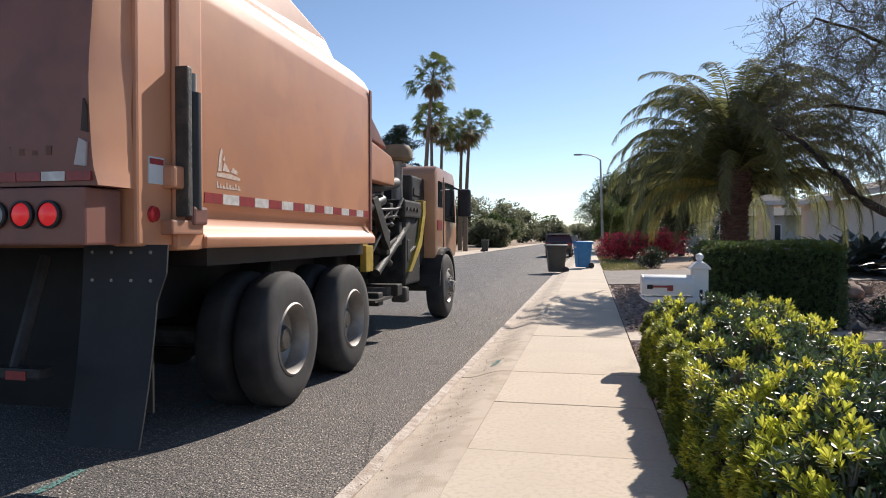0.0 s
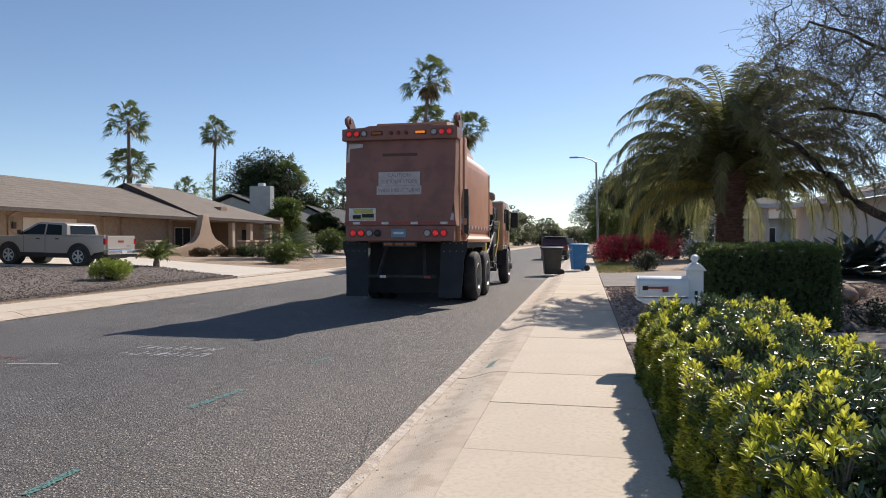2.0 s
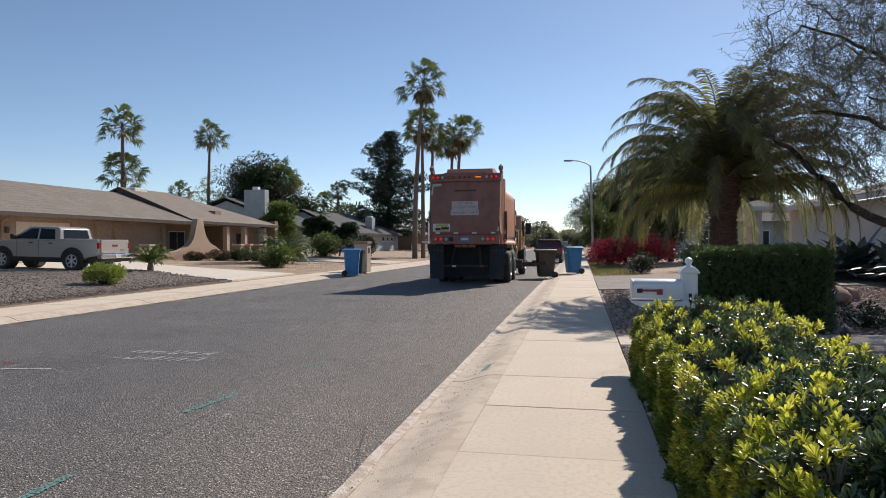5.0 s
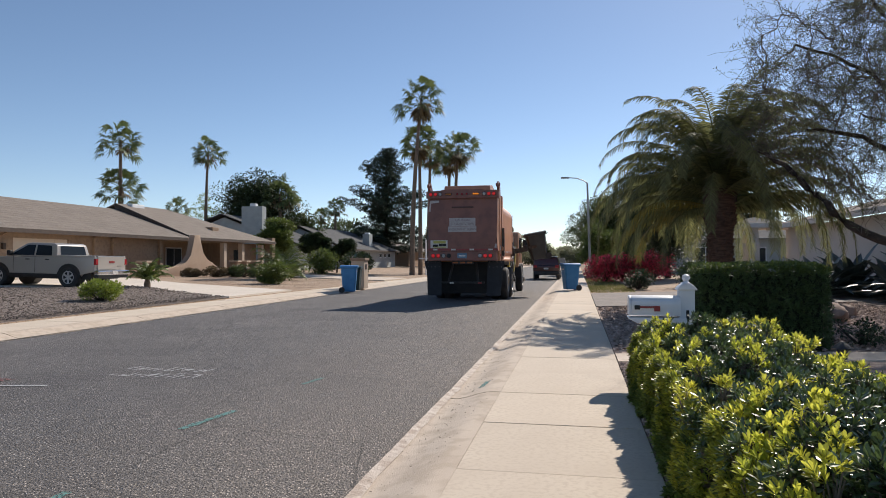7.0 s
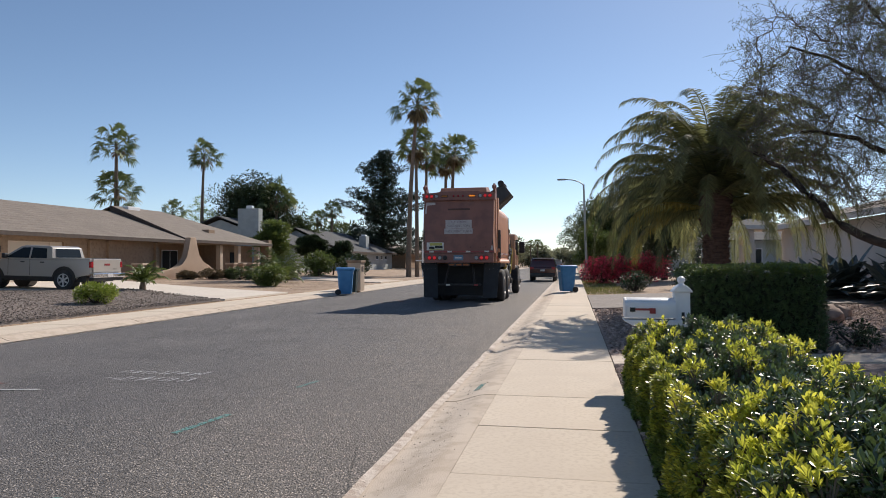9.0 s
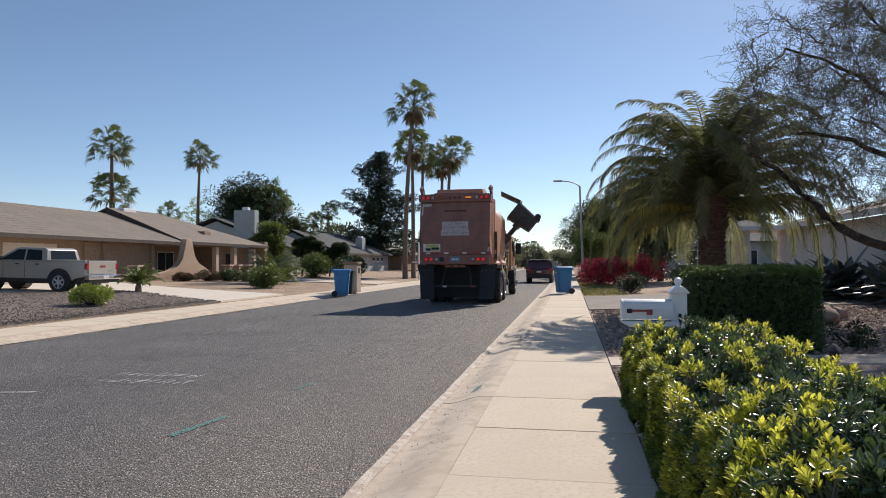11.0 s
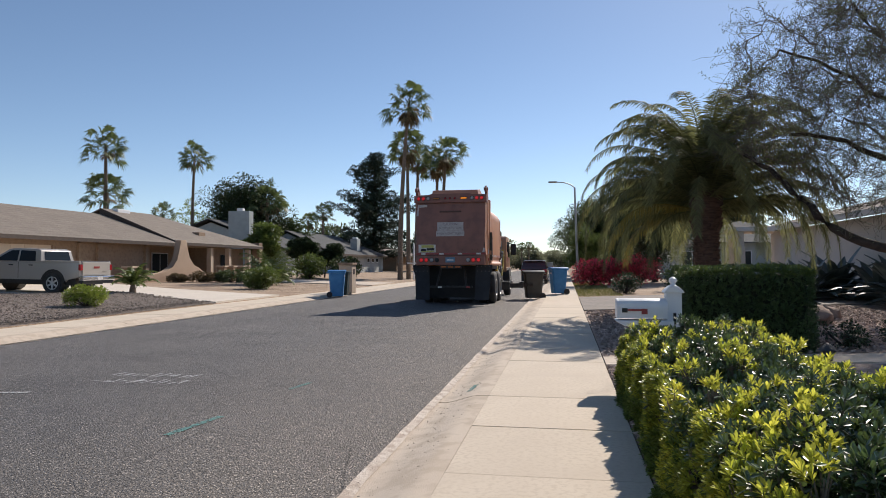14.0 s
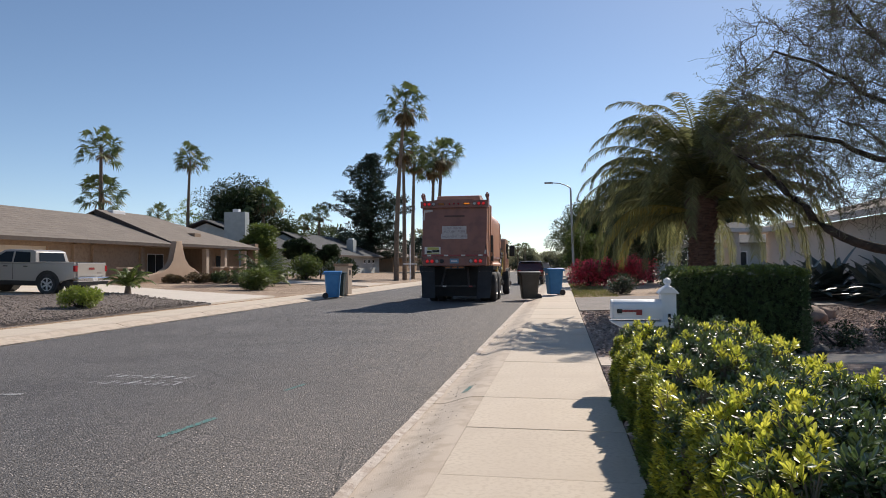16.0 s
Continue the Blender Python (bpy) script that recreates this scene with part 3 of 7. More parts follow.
def marks():
    """Painted survey marks on the asphalt and curb."""
    def z(x):
        return 0.019 + 0.03 * (1 - ((x + 5.6) / 4.3) ** 2)

    def dash(name, p, q, w, mat, label):
        p, q = Vector(p), Vector(q)
        d = (q - p).normalized()
        s = Vector((-d.y, d.x)) * w / 2
        bm = bmesh.new()
        lo, hi = [], []
        for i in range(9):
            c = p.lerp(q, i / 8)
            k = 1 + 0.3 * noise.noise((c.x * 9, c.y * 9, 3))
            for sgn, out in ((1, lo), (-1, hi)):
                e = c + s * sgn * k
                out.append(bm.verts.new((e.x, e.y, z(e.x))))
        for i in range(8):
            bm.faces.new((lo[i], lo[i + 1], hi[i + 1], hi[i]))
        tagged(part(name, bm, mat), label, "road marking", group="survey marks", kind="structure")
    teal = "faded teal survey paint dash on the asphalt"
    dash("teal_mark", (-3.10, 5.78), (-3.20, 5.05), 0.07, TEAL_PAINT, teal)
    dash("teal_mark", (-3.00, 3.55), (-2.98, 3.13), 0.06, TEAL_PAINT, teal)
    dash("teal_mark", (-2.95, 7.6), (-3.02, 7.15), 0.05, TEAL_PAINT, teal)
    dash("white_mark", (-6.28, 6.38), (-5.72, 6.49), 0.055, WHITE_MARK, "thin white survey line painted on the asphalt")
    dash("red_mark", (-7.2, 6.75), (-6.4, 6.72), 0.16, RED_MARK, "faded red survey paint on the asphalt")
    rs = random.Random(5)
    for row, y in ((0, 7.66), (1, 7.22)):  # strokes of a smudged, unreadable note in two rows
        for i in range(11):
            x = -5.60 + 0.105 * i + 0.10 * row + rs.uniform(-0.03, 0.03)
            lean = rs.uniform(-0.02, 0.09)
            dash("white_scribble", (x, y + rs.uniform(-0.04, 0.04)), (x + lean, y + rs.uniform(0.10, 0.26)), 0.030, WHITE_MARK, "stroke of an unreadable faded white utility marking")
            if i % 2:
                z0 = y + rs.choice((0.0, 0.12, 0.24))
                dash("white_scribble", (x, z0), (x + rs.uniform(0.08, 0.13), z0 + rs.uniform(-0.05, 0.05)), 0.03, WHITE_MARK, "stroke of an unreadable faded white utility marking")
    bm = bmesh.new()
    q = [(-1.05, 7.15), (-0.98, 7.15), (-0.95, 7.5), (-1.01, 7.5)]
    def rise(x):
        t = (x + 1.24) / 0.40
        return 0.014 + 0.087 * t * t * (3 - 2 * t)
    bm.faces.new([bm.verts.new((x, y, rise(x) + 0.005)) for x, y in q])
    tagged(part("teal_mark", bm, TEAL_PAINT), "small teal paint mark on the curb", "road marking", group="survey marks", kind="structure")


marks()


def litter():
    """Dry leaves and grit in the gutter."""
    s = Soup()
    ms = []
    for _ in range(620):
        y = rng.uniform(2.5, 16)
        x = rng.gauss(-1.12, 0.12)
        k = rng.uniform(0.003, 0.012)
        ms.append(Matrix.Translation((x, y, 0.03 + max(0, x + 1.12) * 0.34 + 0.006)) @ Euler((rng.uniform(-0.5, 0.5), rng.uniform(-0.5, 0.5), rng.uniform(0, 6.3))).to_matrix().to_4x4() @ Matrix.Diagonal((k, k * 1.8, k, 1)))
    s.stamp(LEAF_V, LEAF_F, ms)
    tagged(s.ob("gutter_litter", BARK), "brown dry leaf litter and grit in the gutter", "litter", kind="stuff")


litter()


lawn_s = Soup()
for _ in range(5200):
    x, y = rng.uniform(2.15, 4.2), rng.uniform(4.0, 6.8)
    lawn_s.stamp(LEAF_V, LEAF_F, [leaf_m((x, y, ground_z(x) + 0.01), (rng.uniform(-0.6, 0.6), rng.uniform(-0.6, 0.6), 1), rng.uniform(0.05, 0.10), 0.014)])
tagged(lawn_s.ob("lawn", LAWN), "short green lawn grass behind the hedge", "grass", kind="stuff")


# ---- the refuse truck ----
TRUCK_X = -3.75


def wheel(truck, x, y, r, dual, front=False):
    """A wheel whose axle lies along x; the outer face looks away from the truck's middle."""
    s = 1 if x > 0 else -1
    hub_m = Matrix.Rotation(s * math.pi / 2, 4, "Y")
    hub = part("wheel", lathe(bmesh.new(), [(0.02, -0.1), (0.13, -0.1), (0.13, 0.02), (0.09, 0.08), (0.02, 0.085)], 16, hub_m), GREASE, truck, smooth=True, at=Matrix.Translation((x, y, r)))
    w = 0.145
    tyre = [(0.30, -w), (0.40, -w - 0.01), (r - 0.06, -w), (r - 0.015, -w + 0.035), (r, -w + 0.06), (r, w - 0.06), (r - 0.015, w - 0.035), (r - 0.06, w), (0.40, w + 0.012), (0.30, w)]
    bm = lathe(bmesh.new(), tyre, 80, hub_m, caps=False)
    if dual:
        lathe(bm, tyre, 80, hub_m @ Matrix.Translation((0, 0, -0.33)), caps=False)
    inv = hub_m.inverted()
    for v in bm.verts:  # notched shoulders
        q = inv @ v.co
        rad = math.hypot(q.x, q.y)
        if rad > r - 0.05:
            k = round(math.atan2(q.y, q.x) / (2 * math.pi) * 80)
            f = 1 + (0.004 if k % 2 else -0.004) / rad
            v.co = hub_m @ Vector((q.x * f, q.y * f, q.z))
    part("tyre", bm, RUBBER, hub, "worn black truck tyre", True)
    if front:
        rim = [(0.31, w), (0.29, w + 0.01), (0.27, w - 0.03), (0.20, w + 0.015), (0.11, w + 0.03), (0.10, w + 0.10), (0.02, w + 0.11)]
    else:
        rim = [(0.31, w), (0.295, w + 0.012), (0.275, w - 0.02), (0.265, 0.0), (0.20, -0.05), (0.13, -0.06), (0.12, 0.04), (0.02, 0.05)]
    bm = lathe(bmesh.new(), rim, 32, hub_m, caps=False)
    for i in range(10):
        a = 2 * math.pi * i / 10
        c = hub_m @ Vector((0.165 * math.cos(a), 0.165 * math.sin(a), w + 0.02 if front else -0.05))
        d = hub_m @ Vector((0, 0, 0.035))
        rod(bm, c, c + d, 0.014, n=6)
    part("rim", bm, STEEL, hub, "bare dusty steel rim", True)
    return hub


def lamp_disc(truck, x, y, z, r, mat, label):
    ring = part("lamp", lathe(bmesh.new(), [(0.005, 0), (r * 1.22, 0), (r * 1.22, 0.02), (r * 1.02, 0.024), (r, 0.012), (0.005, 0.012)], 20, Matrix.Translation((x, y, z)) @ Matrix.Rotation(math.pi / 2, 4, "X")), BLACK, truck, label, True)
    part("lens", lathe(bmesh.new(), [(0.004, 0.013), (r, 0.013), (r * 0.8, 0.024), (0.004, 0.03)], 20, Matrix.Translation((x, y, z)) @ Matrix.Rotation(math.pi / 2, 4, "X")), mat, ring, "", True)


def build_truck():
    tr = thing("garbage_truck", "orange side-loading garbage truck with worn paint, driving down the street", "garbage truck", pose(TRUCK_X, 3.15, 0))
    # rear: tailgate with rolled lower corners, header and bumper
    bm = bmesh.new()
    rows = []
    for k in range(19):
        z = 1.70 + 1.76 * k / 18
        y = 0.07 - 0.085 * math.sin(math.pi * min(1, (3.46 - z) / 1.6) * 0.5) + 0.10 * max(0, 1.80 - z) ** 1.2
        flare = 0.035 * math.exp(-(z - 1.70) / 0.10) - 0.018 * math.exp(-((z - 2.3) / 0.3) ** 2)
        dent = 0.025 * math.sin(z * 5.2) + 0.05 * math.exp(-((z - 2.75) / 0.18) ** 2)
        e = 1.165 + flare
        rows.append([bm.verts.new(p) for p in ((-1.20, 0.29 + dent, z), (-e - 0.012, y + 0.05, z), (-e, y, z), (-0.6, y - 0.008, z), (0, y - 0.004, z), (0.6, y - 0.008, z), (e, y, z), (e + 0.012, y + 0.05, z), (1.20, 0.29 + dent, z))])
    for a, b in zip(rows, rows[1:]):
        for i in range(8):
            bm.faces.new((a[i], a[i + 1], b[i + 1], b[i]))
    bm.faces.new(rows[0])
    bm.faces.new(list(reversed(rows[-1])))
    bmesh.ops.contextual_create(bm, geom=[e for e in bm.edges if e.is_boundary])
    # Shade in the colour: dark paint on the back, full orange on the sides.
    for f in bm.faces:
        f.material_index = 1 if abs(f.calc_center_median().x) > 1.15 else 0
    gate = part("tailgate", bm, ORANGE_REAR, tr, "dull orange steel tailgate, back coloured darker for shade, with bowed, dented sides", True)
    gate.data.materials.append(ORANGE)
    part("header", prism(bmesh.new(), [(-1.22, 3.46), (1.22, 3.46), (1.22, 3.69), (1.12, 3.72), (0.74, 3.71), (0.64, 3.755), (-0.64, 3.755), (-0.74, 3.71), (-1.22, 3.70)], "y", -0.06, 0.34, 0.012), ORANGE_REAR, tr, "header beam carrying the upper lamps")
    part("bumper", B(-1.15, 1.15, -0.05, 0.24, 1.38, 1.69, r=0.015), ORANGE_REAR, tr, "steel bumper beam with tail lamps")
    # lamps
    for x, mat in ((-1.06, RED_LIT), (-0.90, RED_LIT), (-0.74, WHITE_LENS), (0.74, WHITE_LENS), (0.90, RED_LIT), (1.06, RED_LIT)):
        lamp_disc(tr, x, -0.062, 3.595, 0.056, mat, "round lamp on the header")
    for x in (-0.16, 0.0, 0.16):
        lamp_disc(tr, x, -0.062, 3.595, 0.03, RED_LENS, "small red marker lamp")
    for x in (-0.46, 0.46):
        h = part("lamp", B(x - 0.12, x + 0.12, -0.08, -0.058, 3.555, 3.635, r=0.02), BLACK, tr, "oval amber flasher")
        part("lens", B(x - 0.10, x + 0.10, -0.094, -0.079, 3.57, 3.62, r=0.014), AMBER if x > 0 else surf("amber_lens", (0.45, 0.16, 0.03)), h)
    for x, mat in ((-0.98, RED_LIT), (-0.81, RED_LIT), (-0.63, WHITE_LENS), (-0.45, BLACK), (0.60, WHITE_LENS), (0.77, RED_LIT), (0.94, RED_LIT)):
        lamp_disc(tr, x, -0.052, 1.545, 0.062, mat, "round tail lamp")
    plate = part("licence_plate", B(-0.16, 0.16, -0.068, -0.052, 1.46, 1.63, r=0.006), PLATE_BLUE, tr, "blue licence plate with a plain bar")
    part("plate_bar", B(-0.11, 0.11, -0.073, -0.067, 1.52, 1.57), WHITE_TAPE, plate)
    mk = part("marker_bar", B(-0.36, 0.36, 0.0, 0.06, 1.26, 1.375, r=0.01), BLACK, tr, "marker lamp bar under the bumper")
    for x in (-0.24, 0.0, 0.24):
        part("lens", B(x - 0.09, x + 0.09, -0.012, 0.003, 1.29, 1.345, r=0.01), surf("amber_marker", (0.4, 0.12, 0.03)), mk)
    # reflective tape along the tailgate foot and the sides
    for i in range(15):
        x = -1.15 + i * 0.155
        part("tape", B(x, x + 0.148, -0.03, 0.018, 1.725, 1.775), WHITE_TAPE if i % 4 == 1 else RED_TAPE, tr)
    # signs
    s1 = part("sign", B(-0.44, 0.44, -0.024, -0.004, 2.52, 2.80), SIGN_WHITE, tr, "faded white warning sign")
    face = Matrix.Translation((0, -0.026, 0)) @ Matrix.Rotation(math.pi / 2, 4, "X")
    lettering("sign_text", "CAUTION", 0.108, SIGN_INK, s1, face @ Matrix.Translation((0, 2.73, 0)))
    lettering("sign_text", "SUDDEN STOPS", 0.108, SIGN_INK, s1, face @ Matrix.Translation((0, 2.60, 0)))
    s2 = part("sign", B(-0.48, 0.47, -0.026, -0.004, 2.335, 2.515), SIGN_WHITE, tr, "faded white warning sign")
    lettering("sign_text", "WIDE RIGHT TURNS", 0.098, SIGN_INK, s2, Matrix.Translation((0, -0.002, 0)) @ face @ Matrix.Translation((0, 2.42, 0)))
    ad = part("sticker", B(-1.08, -0.50, -0.028, -0.01, 1.80, 2.06), WHITE_TAPE, tr, "peeling white, yellow and black sticker board")
    part("sticker_patch", B(-0.98, -0.56, -0.033, -0.027, 1.955, 2.045), STICKER_YELLOW, ad)
    part("sticker_patch", B(-0.80, -0.54, -0.033, -0.027, 1.865, 1.945), STICKER_BLACK, ad)
    part("sticker_patch", B(-1.0, -0.82, -0.033, -0.027, 1.84, 1.92), STICKER_BLACK, ad)
    part("sticker_patch", B(-0.98, -0.54, -0.033, -0.027, 1.815, 1.852), STICKER_YELLOW, ad)
    part("grip_slot", B(-0.37, 0.37, 0.026, 0.06, 3.13, 3.19, r=0.012), surf("rust_slot", (0.10, 0.05, 0.04)), tr)
    part("scraped_patch", prism(bmesh.new(), [(1.07, 1.81), (1.14, 1.80), (1.145, 1.93), (1.10, 1.95)], "y", -0.03, -0.012), SIGN_WHITE, tr, "scraped bare metal patch")
    part("dark_scrape", prism(bmesh.new(), [(1.11, 1.99), (1.15, 1.98), (1.145, 2.12), (1.125, 2.16)], "y", -0.026, -0.008), TRIM_BROWN, tr)
    for i in range(7):
        x = 0.38 + i * 0.085
        part("scribble", B(x, x + 0.035, -0.022, -0.006, 1.865, 1.915 - 0.012 * (i % 3)), surf("ink", (0.16, 0.07, 0.05)) if i == 0 else bpy.data.materials["ink"], tr)
    part("repair_tape", prism(bmesh.new(), [(-1.16, 3.0), (-1.09, 3.0), (-1.08, 3.30), (-0.80, 3.33), (-0.80, 3.40), (-1.10, 3.40)], "y", 0.034, 0.062), SIGN_WHITE, tr)
    # rear pillars with ribs, cylinders, hooks, latches
    for s in (-1, 1):
        def X(a):
            return sorted((s * a[0], s * a[1]))
        x = X((1.05, 1.22))
        part("rear_post", B(*x, 0.28, 0.62, 1.37, 3.54, r=0.02), ORANGE, tr)
        x = X((1.05, 1.255))
        part("rear_rib", B(*x, 0.62, 0.915, 1.34, 3.58, r=0.03), ORANGE, tr)
        x = X((1.20, 1.30))
        part("hinge_box", B(*x, 0.52, 0.70, 1.72, 1.86, r=0.02), ORANGE, tr)
        part("hinge_box", B(*x, 0.50, 0.84, 1.44, 1.53, r=0.012), ORANGE_PALE, tr)
        cyl = part("cylinder", rod(bmesh.new(), (s * 1.275, 0.76, 1.60), (s * 1.275, 0.76, 2.34), 0.052, n=16), BLACK, tr, "black hydraulic cylinder", True)
        part("piston_rod", rod(bmesh.new(), (s * 1.275, 0.76, 2.32), (s * 1.275, 0.76, 2.46), 0.026, n=12), STEEL, cyl, "", True)
        part("guard", B(*X((1.24, 1.33)), 0.62, 0.67, 1.55, 2.48, r=0.01), GREASE, tr)
        part("clevis", B(*X((1.23, 1.32)), 0.70, 0.86, 1.50, 1.62, r=0.02), ORANGE_REAR, tr)
        hook = bmesh.new()
        prism(hook, [(0.30, 3.36), (0.62, 3.30), (0.66, 3.62), (0.58, 3.84), (0.40, 3.99), (0.20, 4.02), (0.04, 3.93), (0.07, 3.83), (0.20, 3.80), (0.28, 3.70)], "x", s * 1.17 - 0.035, s * 1.17 + 0.035, 0.01)
        rod(hook, (s * 1.10, 0.22, 3.91), (s * 1.24, 0.22, 3.91), 0.055, n=12)
        part("hook", hook, ORANGE_REAR, tr, "curved tailgate lifting hook")
        part("side_lamp", lathe(bmesh.new(), [(0.004, 0), (0.05, 0), (0.045, 0.02), (0.004, 0.026)], 16, Matrix.Translation((s * 1.222, 0.42, 1.56)) @ Matrix.Rotation(s * math.pi / 2, 4, "Y")), RED_LENS, tr, "small red side lamp", True)
    part("warning_label", B(1.219, 1.226, 0.38, 0.53, 1.74, 1.90), surf("label_blue_white", (0.55, 0.62, 0.66), (0.6, 0.66, 0.7)), tr, "small white and red warning label")
    part("label_bar", B(1.22, 1.229, 0.39, 0.52, 1.855, 1.89), RED_TAPE, tr)
    # body
    half = [(1.16, 1.35), (1.27, 1.35), (1.278, 1.425), (1.20, 1.49), (1.175, 1.55), (1.185, 1.61), (1.225, 1.65), (1.225, 3.02), (1.205, 3.14), (1.14, 3.25), (0.98, 3.40)]
    prof = half + [(-a, b) for a, b in reversed(half)]
    part("body", prism(bmesh.new(), prof, "y", 0.92, 4.55, 0.02), ORANGE, tr, "sunlit orange body with a flared lower lip", True)
    top = prism(bmesh.new(), [(0.95, 3.38), (4.30, 3.38), (4.22, 3.68), (1.7, 4.06), (1.0, 3.98)], "x", -0.90, 0.90, 0.02)
    for v in top.verts:
        if v.co.z > 3.6:
            v.co.x *= 0.88
    part("roof_lid", top, ORANGE_PALE, tr, "sloping roof lid")
    for i in range(15):
        y = 0.97 + i * 0.234
        for s in (-1, 1):
            xs = sorted((s * 1.222, s * 1.229))
            part("tape", B(*xs, y, y + 0.225, 1.655, 1.725), RED_TAPE if i % 2 == 0 else WHITE_TAPE, tr)
    emblem = bmesh.new()
    for pts in ([(1.12, 1.845), (1.44, 1.835), (1.45, 1.855), (1.30, 1.875), (1.12, 1.87)], [(1.14, 1.88), (1.19, 1.885), (1.185, 1.97), (1.205, 2.03), (1.18, 2.045), (1.155, 1.98)],
                [(1.20, 1.89), (1.30, 1.885), (1.26, 1.93), (1.22, 1.95)], [(1.31, 1.89), (1.40, 1.875), (1.41, 1.90), (1.34, 1.925)], [(1.20, 1.965), (1.235, 1.96), (1.23, 2.0)]):
        prism(emblem, pts, "x", 1.223, 1.228)
    for k in range(8):
        y, h = 1.12 + 0.042 * k, 0.012 * (k % 3)
        box(emblem, 1.223, 1.228, y, y + 0.018, 1.765, 1.81 - h)
        box(emblem, 1.223, 1.228, y + 0.018, y + 0.034, 1.765, 1.777)
    part("emblem", emblem, surf("emblem_white", (0.50, 0.36, 0.28), (0.60, 0.50, 0.44), 30), tr, "worn white emblem shape with an unreadable line")
    for s in (-1, 1):
        a, b = sorted((s * 1.222, s * 1.24))
        part("body_rib", B(a, b, 4.46, 4.53, 1.5, 3.14, r=0.008), ORANGE_REAR, tr)
    # underside
    part("chassis", B(-0.45, 0.45, 0.90, 9.6, 0.78, 1.30, r=0.02), BLACK, tr)
    part("subframe", B(-1.1, 1.1, 1.2, 4.6, 1.22, 1.37), BLACK, tr)
    # Underbody shade put into near-black colour; curtain and plates also close open gaps.
    part("rear_tank", B(-0.46, 0.46, 1.25, 1.5, 0.45, 1.30, r=0.03), surf("underbody_shade", (0.008, 0.008, 0.009), (0.014, 0.014, 0.014), 4, 0.8), tr, "dark plate behind the rear axle, near-black for underbody shade")
    part("splash_curtain", B(-0.90, 0.90, 0.86, 0.88, 0.25, 1.34), bpy.data.materials["underbody_shade"], tr, "black rubber splash curtain under the body")
    # Added plate, fills the bright gap seen between the flaps.
    part("gap_plate", B(-0.78, 0.78, 2.85, 3.05, 0.32, 1.30, r=0.03), GRIME, tr)
    for y in (2.2, 3.70, 8.65):
        part("axle", rod(bmesh.new(), (-1.0, y, 0.565), (1.0, y, 0.565), 0.10), GREASE, tr)
    bar = part("underride_bar", B(-0.72, 0.72, 0.10, 0.20, 0.62, 0.68, r=0.01), GRIME, tr, "underride guard bar with reflective tape")
    for i, x in enumerate((-0.45, 0.5)):
        part("tape", B(x, x + 0.13, 0.094, 0.101, 0.615, 0.665), RED_TAPE if i % 2 else WHITE_TAPE, bar)
    for x in (-0.5, 0.5):
        part("strut", rod(bmesh.new(), (x * 0.8, 0.5, 1.30), (x, 0.16, 0.66), 0.035, n=8), GRIME, tr)
    for s in (-1, 1):
        def off(z):
            return 0.36 - 0.12 * ((1.38 - z) / 1.2) ** 2.2
        bm = bmesh.new()
        grid = []
        for i in range(8):
            z = 1.38 - 1.17 * i / 7
            inner, outer = s * (0.80 - 0.04 * i / 7), s * (1.36 - (0.05 if i > 1 else 0) - 0.07 * i / 7)
            grid.append([bm.verts.new(p) for p in ((inner, off(z), z), (outer, off(z), z), (outer, off(z) + 0.014, z), (inner, off(z) + 0.014, z))])
        for p, q in zip(grid, grid[1:]):
            for k in range(4):
                bm.faces.new((p[k], p[(k + 1) % 4], q[(k + 1) % 4], q[k]))
        bm.faces.new(grid[0])
        bm.faces.new(list(reversed(grid[-1])))
        flap = part("mud_flap", bm, FLAP, tr, "hanging black rubber mud flap")
        for z in (1.335, 1.17):
            for k in range(4):
                x = s * (0.86 + 0.13 * k)
                part("bolt", lathe(bmesh.new(), [(0.004, 0), (0.011, 0), (0.009, 0.006), (0.004, 0.007)], 8, Matrix.Translation((x, off(z) - 0.001, z)) @ Matrix.Rotation(math.pi / 2, 4, "X")), STEEL, flap)
    wheels = []
    for x in (-1.16, 1.16):
        for y in (2.2, 3.70):
            wheels.append(wheel(tr, x, y, 0.565, True))
        wheels.append(wheel(tr, x * 1.0, 8.65, 0.565, False, True))
    # hopper and loader machinery between body and cab
    part("hopper", B(-1.15, 0.75, 4.66, 6.6, 1.0, 2.55, r=0.03), GRIME, tr, "dark open hopper behind the cab")
    part("hopper_side", prism(bmesh.new(), [(4.66, 2.12), (5.75, 2.12), (5.75, 2.38), (5.6, 2.50), (4.66, 2.60)], "x", 0.74, 1.16, 0.02), ORANGE, tr, "orange side box of the hopper")
    part("hopper_rim", prism(bmesh.new(), [(4.66, 2.66), (5.6, 2.60), (4.66, 3.05)], "x", 0.2, 1.1, 0.015), ORANGE_REAR, tr)
    part("cylinder", rod(bmesh.new(), (0.95, 4.8, 2.0), (0.95, 6.5, 2.22), 0.085, n=14), GRIME, tr, "horizontal hydraulic cylinder", True)
    part("cylinder", rod(bmesh.new(), (1.02, 4.75, 1.75), (1.02, 5.6, 1.92), 0.075, n=14), BLACK, tr, "", True)
    for k in range(5):
        hose = Soup()
        hose.tube([(0.80 + 0.05 * k, 4.75, 1.45 + 0.09 * k), (0.88 + 0.05 * k, 5.3, 1.30 + 0.12 * k), (0.92 + 0.04 * k, 6.1, 1.42 + 0.10 * k), (0.85 + 0.04 * k, 6.7, 1.25 + 0.16 * k)], 0.022, 0.022, 6)
        hose.ob("hose", BLACK, tr, "", True)
